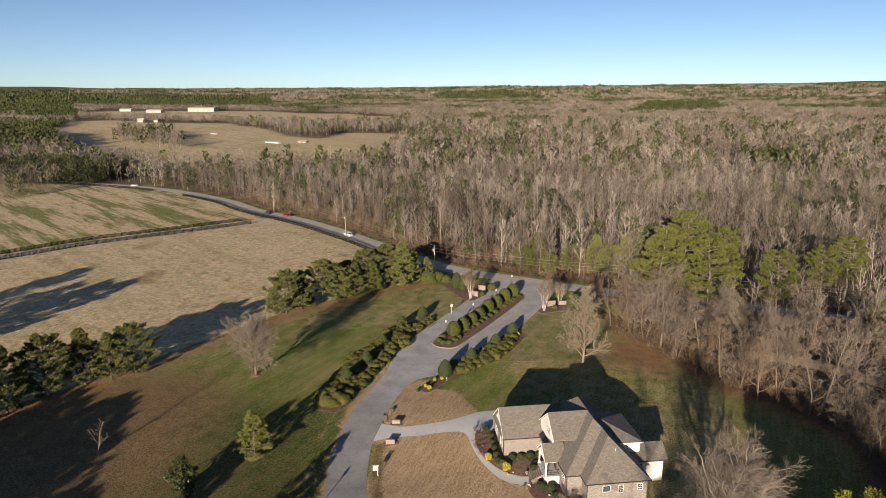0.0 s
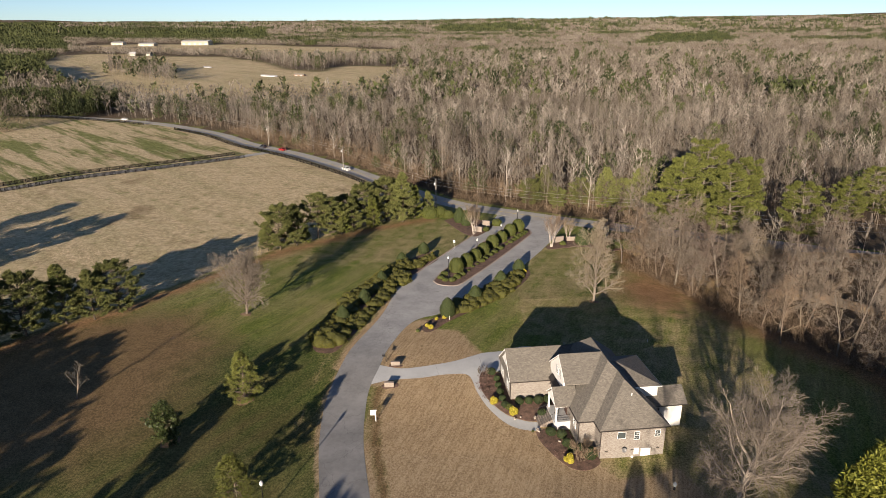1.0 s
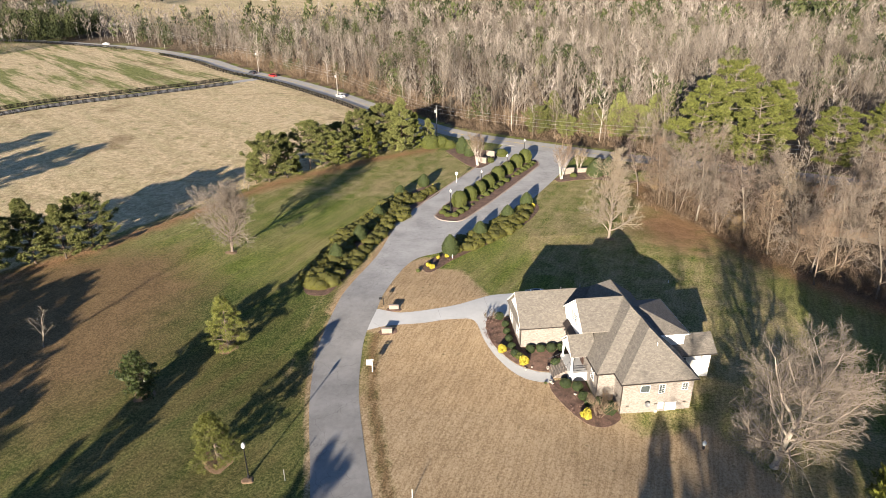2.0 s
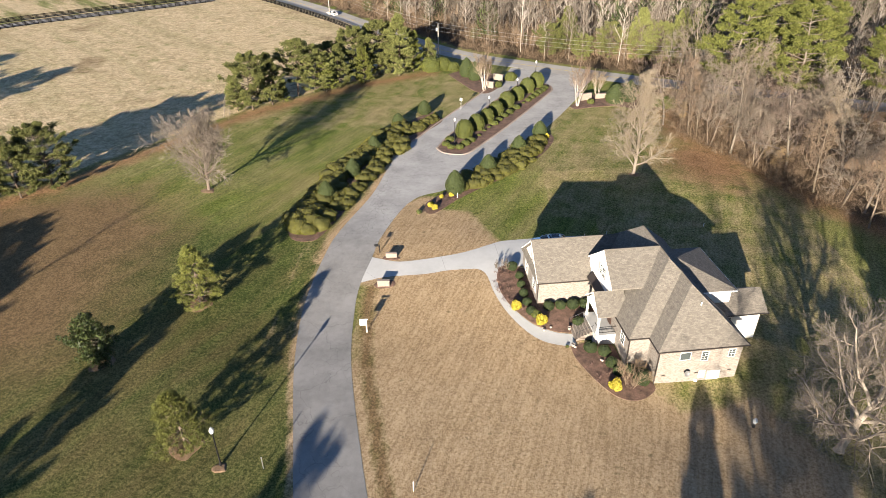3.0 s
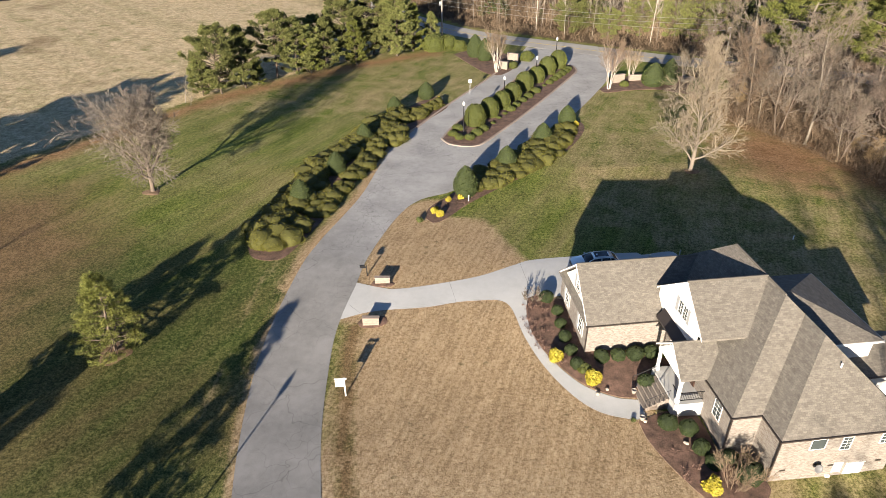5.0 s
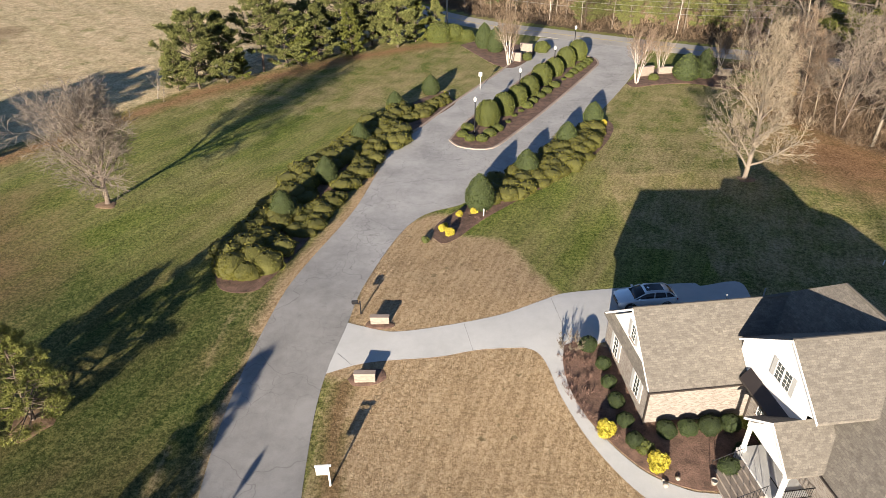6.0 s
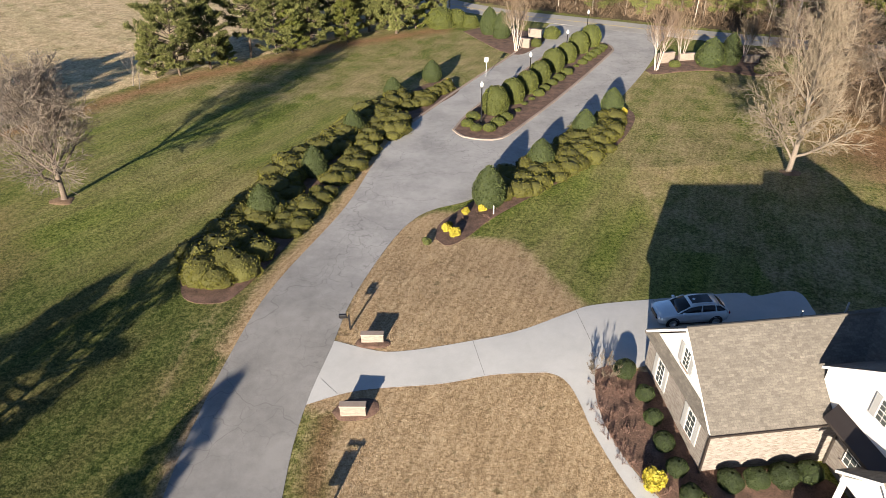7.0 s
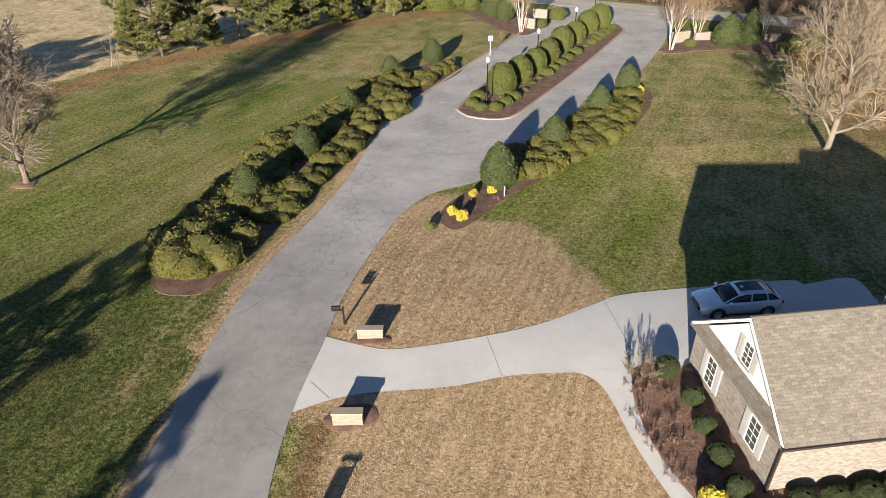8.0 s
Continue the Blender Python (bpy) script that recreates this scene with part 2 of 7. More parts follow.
    def edge(w, width=0.16):
        s = math_node(n, l, "ADD", w, math_node(n, l, "MULTIPLY", math_node(n, l, "SUBTRACT", math_node(n, l, "ADD", math_node(n, l, "MULTIPLY", mid, 0.6), math_node(n, l, "MULTIPLY", fine, 0.4)), 0.5), 0.9))
        return ramp(n, l, s, [(0.5 - width, (0, 0, 0)), (0.5 + width, (1, 1, 1))])

    along = n.new("ShaderNodeMapping")
    along.inputs["Rotation"].default_value = (0, 0, radians(-63))
    l.new(pos, along.inputs["Vector"])
    drift = noise_node(n, l, 1.0, 4, 0.6, along.outputs[0], stretch=(0.05, 0.30, 0.1))
    passes = noise_node(n, l, 1.0, 3, 0.6, along.outputs[0], stretch=(0.10, 1.6, 0.3))
    patch = ramp(n, l, math_node(n, l, "ADD", math_node(n, l, "MULTIPLY", big, 0.5), math_node(n, l, "MULTIPLY", drift, 0.5)), [(0.42, (0, 0, 0)), (0.60, (0.85, 0.85, 0.85))])
    lawn = mix(n, l, patch, green, mix(n, l, 0.48, green, tan))
    lawn = mix(n, l, edge(more.outputs["Alpha"], 0.35), lawn, mix(n, l, math_node(n, l, "MULTIPLY", patch, 0.6), lush, brown))
    lawn = mix(n, l, 1.0, lawn, ramp(n, l, passes, [(0.36, (0.86, 0.87, 0.85)), (0.64, (1.12, 1.11, 1.10))]), "MULTIPLY")
    c = mix(n, l, edge(sep2.outputs[0], 0.3), lawn, brown)
    c = mix(n, l, edge(sep.outputs[0]), c, tan)
    c = mix(n, l, edge(sep.outputs[2], 0.08), c, field)
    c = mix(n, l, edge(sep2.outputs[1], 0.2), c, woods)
    c = mix(n, l, edge(sep.outputs[1], 0.22), c, litter)
    spots = ramp(n, l, noise_node(n, l, 1.1, 3, 0.6, pos), [(0.655, (0, 0, 0)), (0.70, (0.55, 0.55, 0.55))])
    c = mix(n, l, math_node(n, l, "MULTIPLY", spots, sep.outputs[0]), c, (0.10, 0.085, 0.04))
    l.new(c, b.inputs["Base Color"])
    b.inputs["Roughness"].default_value = 0.95
    b.inputs["Specular IOR Level"].default_value = 0.1
    bump(n, l, b, math_node(n, l, "ADD", math_node(n, l, "MULTIPLY", fine, 0.5), blade), 1.0, 0.07)
    return m


def paving(name, dark, light, crack=0.0, newer=False):
    m, n, l, b = nodes_of(name)
    pos = n.new("ShaderNodeNewGeometry").outputs["Position"]
    f = math_node(n, l, "ADD", math_node(n, l, "MULTIPLY", noise_node(n, l, 0.22, 5, 0.6, pos), 0.55), math_node(n, l, "ADD", math_node(n, l, "MULTIPLY", noise_node(n, l, 1.6, 4, 0.6, pos), 0.22), math_node(n, l, "MULTIPLY", noise_node(n, l, 16, 4, 0.75, pos), 0.30)))
    c = ramp(n, l, f, [(0.36, dark), (0.64, light)])
    if newer:
        # the stretch past the driveway has a paler, newer surface
        sp = n.new("ShaderNodeSeparateXYZ")
        l.new(pos, sp.inputs[0])
        far = math_node(n, l, "ADD", math_node(n, l, "MULTIPLY", sp.outputs[1], 0.05), math_node(n, l, "MULTIPLY", noise_node(n, l, 0.3, 3, 0.6, pos), 0.5))
        c = mix(n, l, 1.0, c, ramp(n, l, math_node(n, l, "SUBTRACT", far, 5.05), [(0.3, (0.95, 0.95, 0.955)), (0.95, (1.48, 1.48, 1.48))]), "MULTIPLY")
    if crack:
        v = n.new("ShaderNodeTexVoronoi")
        v.feature, v.inputs["Scale"].default_value = "DISTANCE_TO_EDGE", 0.11
        wob = n.new("ShaderNodeVectorMath")
        wob.operation = "ADD"
        nz = n.new("ShaderNodeTexNoise")
        nz.inputs["Scale"].default_value = 0.5
        sc = n.new("ShaderNodeVectorMath")
        sc.operation = "SCALE"
        sc.inputs["Scale"].default_value = 3.0
        l.new(pos, nz.inputs["Vector"])
        l.new(nz.outputs["Color"], sc.inputs[0])
        l.new(pos, wob.inputs[0])
        l.new(sc.outputs[0], wob.inputs[1])
        l.new(wob.outputs[0], v.inputs["Vector"])
        line = ramp(n, l, v.outputs["Distance"], [(0.0, (crack, crack, crack)), (0.005, (0, 0, 0))])
        c = mix(n, l, line, c, (0.05, 0.048, 0.045))
        f2 = n.new("ShaderNodeTexVoronoi")
        f2.feature, f2.inputs["Scale"].default_value = "DISTANCE_TO_EDGE", 0.62
        l.new(wob.outputs[0], f2.inputs["Vector"])
        web = math_node(n, l, "MULTIPLY", ramp(n, l, f2.outputs["Distance"], [(0.0, (0.45, 0.45, 0.45)), (0.022, (0, 0, 0))]), ramp(n, l, noise_node(n, l, 0.12, 3, 0.6, pos), [(0.48, (0, 0, 0)), (0.60, (1, 1, 1))]))
        c = mix(n, l, web, c, (0.07, 0.067, 0.062))
    l.new(c, b.inputs["Base Color"])
    b.inputs["Roughness"].default_value = 0.85
    bump(n, l, b, noise_node(n, l, 60, 3, 0.6, pos), 0.4, 0.01)
    return m


def brick_material(name, a, bcol, mortar):
    m, n, l, b = nodes_of(name)
    co = n.new("ShaderNodeTexCoord").outputs["UV"]
    t = n.new("ShaderNodeTexBrick")
    t.inputs["Scale"].default_value = 1.0
    t.inputs["Brick Width"].default_value, t.inputs["Row Height"].default_value, t.inputs["Mortar Size"].default_value = 0.21, 0.075, 0.008
    t.inputs["Color1"].default_value, t.inputs["Color2"].default_value, t.inputs["Mortar"].default_value = (*a, 1), (*bcol, 1), (*mortar, 1)
    t.inputs["Bias"].default_value = -0.2
    l.new(co, t.inputs["Vector"])
    wash = noise_node(n, l, 0.8, 4, 0.6, co)
    c = mix(n, l, ramp(n, l, wash, [(0.4, (0.5, 0.5, 0.5)), (0.6, (0.0, 0.0, 0.0))]), t.outputs["Color"], mix(n, l, 0.5, t.outputs["Color"], mortar))
    l.new(c, b.inputs["Base Color"])
    b.inputs["Roughness"].default_value = 0.9
    bump(n, l, b, math_node(n, l, "SUBTRACT", 1.0, t.outputs["Fac"]), 0.5, 0.01)
    return m


def shingle_material():
    m, n, l, b = nodes_of("roof_shingles")
    co = n.new("ShaderNodeTexCoord").outputs["UV"]
    t = n.new("ShaderNodeTexBrick")
    t.inputs["Scale"].default_value = 1.0
    t.inputs["Brick Width"].default_value, t.inputs["Row Height"].default_value, t.inputs["Mortar Size"].default_value = 0.30, 0.145, 0.006
    t.inputs["Color1"].default_value, t.inputs["Color2"].default_value, t.inputs["Mortar"].default_value = (0.117, 0.104, 0.088, 1), (0.166, 0.149, 0.127, 1), (0.108, 0.096, 0.081, 1)
    l.new(co, t.inputs["Vector"])
    big = ramp(n, l, noise_node(n, l, 1.9, 5, 0.75, co), [(0.35, (0.84, 0.84, 0.84)), (0.65, (1.13, 1.13, 1.12))])
    grit = ramp(n, l, noise_node(n, l, 11, 5, 0.8, co), [(0.35, (0.76, 0.76, 0.77)), (0.65, (1.2, 1.2, 1.19))])
    c = mix(n, l, 1.0, mix(n, l, 1.0, t.outputs["Color"], big, "MULTIPLY"), grit, "MULTIPLY")
    l.new(c, b.inputs["Base Color"])
    b.inputs["Roughness"].default_value = 0.95
    bump(n, l, b, math_node(n, l, "SUBTRACT", 1.0, t.outputs["Fac"]), 0.5, 0.012)
    return m


def glass_material():
    m, n, l, b = nodes_of("window_glass")
    # base colour lifted to grey-green, painting in some of the reflected sky
    b.inputs["Base Color"].default_value = (0.055, 0.065, 0.065, 1)
    b.inputs["Roughness"].default_value = 0.05
    b.inputs["Specular IOR Level"].default_value = 0.5
    return m


def plain(name, col, rough=0.5, metal=0.0):
    return surface(name, tuple(c * 0.9 for c in col), tuple(min(1, c * 1.05) for c in col), 1.5, 25, rough, 0.002, metal)


M_GROUND = ground_material()
M_STREET = paving("street_asphalt", (0.155, 0.151, 0.145), (0.275, 0.267, 0.256), crack=0.4, newer=True)
M_ROAD = paving("road_asphalt", (0.27, 0.255, 0.235), (0.40, 0.38, 0.35), crack=0.3)
M_CONC = paving("drive_concrete", (0.365, 0.365, 0.357), (0.475, 0.474, 0.463))
M_KERB = paving("kerb_concrete", (0.22, 0.170, 0.138), (0.34, 0.272, 0.224))
M_LINE = plain("road_paint_yellow", (0.55, 0.40, 0.08), 0.7)
M_MULCH = surface("bark_mulch", (0.038, 0.023, 0.016), (0.21, 0.125, 0.090), 1.2, 11, 0.95, 0.06)
M_RINGLITTER = surface("ring_litter", (0.10, 0.06, 0.034), (0.30, 0.20, 0.12), 1.5, 9, 0.95, 0.05)
M_BRICK = brick_material("cream_brick", (0.144, 0.117, 0.095), (0.290, 0.264, 0.232), (0.232, 0.213, 0.19))
M_STONE = brick_material("cream_stone", (0.19, 0.150, 0.118), (0.30, 0.255, 0.212), (0.235, 0.20, 0.168))
M_SHINGLE = shingle_material()
M_WHITE = plain("white_siding", (0.66, 0.645, 0.615), 0.6)
M_TRIM = plain("white_trim", (0.80, 0.79, 0.76), 0.5)
M_GUTTER = plain("dark_gutter", (0.035, 0.028, 0.024), 0.4)
M_GLASS = glass_material()
M_SHUTTER = plain("grey_shutter", (0.36, 0.36, 0.35), 0.6)
M_DISH = plain("grey_dish_paint", (0.13, 0.13, 0.13), 0.5)
M_STEP = surface("worn_step", (0.15, 0.125, 0.105), (0.27, 0.23, 0.195), 1.5, 20, 0.85, 0.01)
# slab sides coloured dark, for the shade and grass along the paving's edge
M_EDGEDARK = surface("dark_slab_edge", (0.05, 0.034, 0.022), (0.14, 0.098, 0.06), 3, 20, 0.95, 0.01)
M_JOINT = plain("concrete_joint", (0.15, 0.145, 0.135), 0.9)
M_DOOR = plain("dark_door", (0.06, 0.03, 0.02), 0.4)
M_BLACK = plain("black_metal", (0.02, 0.02, 0.022), 0.45, 0.6)
M_FENCE = plain("black_fence_board", (0.010, 0.009, 0.008), 1.0)
M_FENCE.node_tree.nodes["Principled BSDF"].inputs["Specular IOR Level"].default_value = 0.0
M_POLE = surface("grey_pole_wood", (0.20, 0.18, 0.15), (0.36, 0.33, 0.29), 1.5, 20, 0.9, 0.01)
M_STEEL = plain("galvanised_steel", (0.5, 0.5, 0.5), 0.4, 0.8)
M_LAMPGLASS = plain("lamp_glass", (0.5, 0.5, 0.48), 0.15)
M_SIGN = plain("white_sign_panel", (0.82, 0.81, 0.79), 0.5)
M_FARWALL = plain("cream_metal_wall", (0.30, 0.27, 0.21), 0.7)
M_SIGNBACK = plain("grey_sign_back", (0.42, 0.42, 0.42), 0.5)
M_BARK = surface("pale_bark", (0.095, 0.077, 0.060), (0.205, 0.172, 0.138), 1.2, 12, 0.9, 0.02, vary=0.2)
M_BARK2 = surface("brown_bark", (0.080, 0.060, 0.044), (0.185, 0.146, 0.110), 1.2, 12, 0.9, 0.02, vary=0.2)
M_TWIG = surface("grey_twigs", (0.130, 0.098, 0.070), (0.240, 0.188, 0.140), 0.6, 8, 0.9, 0, vary=0.22)
M_FENCEWOOD = surface("fence_wood", (0.15, 0.098, 0.056), (0.29, 0.20, 0.125), 1.5, 20, 0.85, 0.01, vary=0.15)
M_PALEBARK = surface("pale_grey_bark", (0.17, 0.140, 0.112), (0.32, 0.275, 0.225), 1.2, 12, 0.9, 0.02)
M_YARDBARK = surface("tan_grey_bark", (0.115, 0.093, 0.072), (0.235, 0.196, 0.154), 1.2, 12, 0.9, 0.02)
M_TANTWIG = surface("tan_twigs", (0.14, 0.112, 0.086), (0.24, 0.198, 0.156), 0.6, 8, 0.9, 0)
M_TWIG2 = surface("russet_twigs", (0.125, 0.086, 0.056), (0.235, 0.170, 0.114), 0.6, 8, 0.9, 0, vary=0.22)
M_WHITEBARK = surface("white_smooth_bark", (0.30, 0.25, 0.205), (0.52, 0.46, 0.40), 2, 14, 0.8, 0.01)
M_PINE = foliage("pine_needles", (0.030, 0.040, 0.012), (0.185, 0.188, 0.062), rough=0.75)
M_PINEBARK = surface("pine_bark", (0.045, 0.032, 0.023), (0.115, 0.084, 0.060), 1.2, 12, 0.95, 0.03)
M_OCHRE = surface("ochre_twigs", (0.17, 0.115, 0.055), (0.31, 0.22, 0.115), 0.6, 8, 0.9, 0)
M_TALLPINE = foliage("tall_pine_needles", (0.028, 0.038, 0.009), (0.150, 0.156, 0.040), rough=0.7)
M_PINE2 = foliage("young_pine_needles", (0.056, 0.064, 0.014), (0.19, 0.195, 0.050))
M_PINE3 = foliage("light_pine_needles", (0.038, 0.048, 0.010), (0.165, 0.172, 0.040), rough=0.7)
M_CEDAR = foliage("cedar_sprays", (0.045, 0.055, 0.008), (0.18, 0.185, 0.03))
M_MAGNOLIA = foliage("magnolia_leaves", (0.012, 0.022, 0.008), (0.07, 0.085, 0.03), rough=0.3)
M_TOPIARY = foliage("holly_leaves", (0.020, 0.032, 0.009), (0.072, 0.088, 0.026), rough=0.6)
M_HEDGE = foliage("clipped_hedge_leaves", (0.038, 0.049, 0.010), (0.108, 0.117, 0.026), rough=0.5)
M_JUNIPER = foliage("juniper_sprays", (0.062, 0.062, 0.011), (0.104, 0.098, 0.019), rough=0.75)
M_YELLOW = foliage("golden_leaves", (0.22, 0.185, 0.018), (0.47, 0.40, 0.05), rough=0.5)
M_BOX = foliage("dark_shrub_leaves", (0.012, 0.022, 0.008), (0.06, 0.078, 0.026), rough=0.75)
M_CARPAINT = plain("silver_paint", (0.76, 0.80, 0.83), 0.2, 0.35)
M_CARGLASS = plain("car_glass", (0.012, 0.014, 0.016), 0.06)
M_RUBBER = plain("tyre_rubber", (0.02, 0.02, 0.02), 0.8)
M_RED = plain("red_paint", (0.35, 0.02, 0.02), 0.3)
M_DARKPAINT = plain("dark_paint", (0.03, 0.03, 0.035), 0.3)
M_WHITEPAINT = plain("white_paint", (0.75, 0.75, 0.74), 0.3)
M_LIGHT = plain("clear_lamp_lens", (0.7, 0.7, 0.7), 0.1)
M_TAIL = plain("red_lamp_lens", (0.25, 0.01, 0.01), 0.15)
M_TERRA = plain("pot_clay", (0.34, 0.29, 0.24), 0.7)
M_METALROOF = plain("dark_metal_roof", (0.05, 0.042, 0.04), 0.4, 0.4)
M_FARGREEN = stuff_trees("far_evergreens", [(0.0, (0.026, 0.033, 0.015)), (1.0, (0.072, 0.080, 0.031))])
M_FARBARE = stuff_trees("far_bare_trees", [(0.0, (0.108, 0.090, 0.071)), (0.5, (0.190, 0.162, 0.133)), (0.85, (0.28, 0.243, 0.207)), (1.0, (0.42, 0.375, 0.325))])
M_FARBRUSH = stuff_trees("brush_and_vines", [(0.0, (0.075, 0.055, 0.038)), (0.6, (0.165, 0.118, 0.078)), (1.0, (0.24, 0.18, 0.125))])
M_RUSSET = surface("russet_twigs_low", (0.090, 0.050, 0.038), (0.235, 0.145, 0.110), 2.0, 14, 0.9, 0)


# ---- the ground ----
def axis(lo, fine_lo, fine_hi, hi, step):
    mid = list(np.arange(fine_lo, fine_hi + 0.01, step))
    up, d = [], step
    while (up[-1] if up else fine_hi) < hi:
        d *= 1.09
        up.append((up[-1] if up else fine_hi) + d)
    dn, d = [], step
    while (dn[-1] if dn else fine_lo) > lo:
        d *= 1.09
        dn.append((dn[-1] if dn else fine_lo) - d)
    return np.array(dn[::-1] + mid + up)


ROAD_C = [(-420, 450), (-330, 425), (-275, 408), (-221, 391), (-171, 368), (-124.6, 332), (-100, 304), (-68.7, 276.7), (-35.6, 239.8), (-5, 203), (18.6, 189), (40.3, 178.2), (70, 167), (104, 153), (150, 137), (230, 120)]
SIDE_C = [(-84.3, 283), (-96.8, 270.5), (-113.7, 255.7), (-129.5, 243), (-143, 231), (-156, 214), (-172, 195), (-190, 170)]
STREET_L = [(-16, -40), (-12, 5), (-9.6, 26), (-9.6, 42), (-12.3, 57), (-15.3, 70), (-18, 82), (-19.1, 92), (-18.4, 103), (-17.3, 109), (-14.6, 119), (-13.3, 128), (-12.1, 135.3), (-9.6, 141.2), (-4, 154), (2, 166.5), (7.7, 180.2), (10.5, 188.5)]
STREET_R = [(-9.5, -40), (-5.5, 5), (-3.1, 26), (-3.1, 42), (-5.8, 57), (-9.2, 70), (-12.0, 82), (-13.0, 91), (-13.0, 96), (-12.3, 101), (-11.7, 106), (-9.6, 114.2), (-7.3, 118.5), (-3.3, 121), (-0.6, 125.5), (4.8, 132), (10.5, 140.3), (16.1, 150.3), (22.8, 164.6), (27.1, 176), (30.5, 182)]
WOOD_EDGE = [(30.5, 181), (40, 168), (38, 146), (45, 132), (51, 118), (58, 107.5), (66, 98), (62, 84), (58, 66), (60, 30), (70, -40), (150, -120), (900, -200), (900, 40), (230, 115), (150, 132), (104, 148), (70, 162), (40, 173)]
FAR_FIELD_A = [(-563, 850), (-716, 1186), (-548, 1094), (-402, 1076), (-284, 936), (-212, 794), (-163, 770), (-171, 870), (-55, 829), (-45, 752), (-72, 700), (-70, 560), (-100, 490), (-150, 470), (-266, 480), (-330, 545), (-440, 689)]
FAR_FIELD_B = [(-890, 1585), (-669, 1550), (-559, 1525), (-306, 1445), (-134, 1290), (-120, 1120), (-230, 1080), (-420, 1165), (-700, 1265), (-810, 1350)]
FAR_CLUMP = [(-402, 728), (-269, 608), (-305, 699), (-366, 812), (-476, 892)]
PINE_STANDS = [[(-1353, 1818), (-1026, 1671), (-716, 1186), (-563, 850), (-440, 689), (-383, 563), (-520, 500), (-700, 700)], [(-1659, 2730), (-819, 2747), (-519, 1737), (-781, 1707), (-1108, 1819)]]
NEAR_FIELD = [(-44, 158), (-17, 187), (-7, 199), (-35.6, 236), (-68.7, 273), (-100, 300), (-124.6, 328), (-171, 364), (-221, 387), (-275, 400), (-500, 330), (-500, 60), (-160, 20), (-95, 85), (-67, 122)]


def inside(x, y, poly):
    c, j = False, len(poly) - 1
    for i in range(len(poly)):
        xi, yi = poly[i]
        xj, yj = poly[j]
        if (yi > y) != (yj > y) and x < (xj - xi) * (y - yi) / (yj - yi) + xi:
            c = not c
        j = i
    return c


def line_dist(x, y, pts):
    P = np.asarray(pts, float)
    a, d = P[:-1], np.diff(P, axis=0)
    t = np.clip(((x - a[:, 0]) * d[:, 0] + (y - a[:, 1]) * d[:, 1]) / (d ** 2).sum(1), 0, 1)
    q = a + d * t[:, None]
    return float(np.hypot(x - q[:, 0], y - q[:, 1]).min())


def road_side(x, y):
    """Positive beyond the main road, seen from the houses."""
    P = ROAD_C
    best, s = 1e9, 0
    for (x0, y0), (x1, y1) in zip(P[:-1], P[1:]):
        dx, dy = x1 - x0, y1 - y0
        t = min(1, max(0, ((x - x0) * dx + (y - y0) * dy) / (dx * dx + dy * dy)))
        d = math.hypot(x - x0 - t * dx, y - y0 - t * dy)
        if d < best:
            best, s = d, (dx * (y - y0) - dy * (x - x0))
    return best if s > 0 else -best


def soft_poly(x, y, poly, w):
    d = line_dist(x, y, poly + poly[:1])
    return 0.5 + 0.5 * min(1, d / w) * (1 if inside(x, y, poly) else -1)


TAN_FRONT = [(-12.6, 62), (-12.6, 80), (-13.2, 97), (-11, 99), (2, 99), (8, 99), (10, 92), (14, 84), (21, 77), (29, 79), (33, 70), (30, 40), (0, 35)]
TAN_NORTH = [(-12.6, 101), (-11.8, 107), (-9.8, 115.5), (-6.5, 119), (-4.2, 118.5), (-3.8, 114.5), (0.6, 113.6), (2.1, 109.5), (3.7, 106.1), (5.2, 104), (2, 101), (-5, 99), (-11, 98.5)]
BROWN_LAWN = [(-70, 117), (-50, 120), (-40, 107), (-43, 98), (-41, 84), (-50, 72), (-80, 60), (-100, 75), (-82, 98)]


GROUND = {}


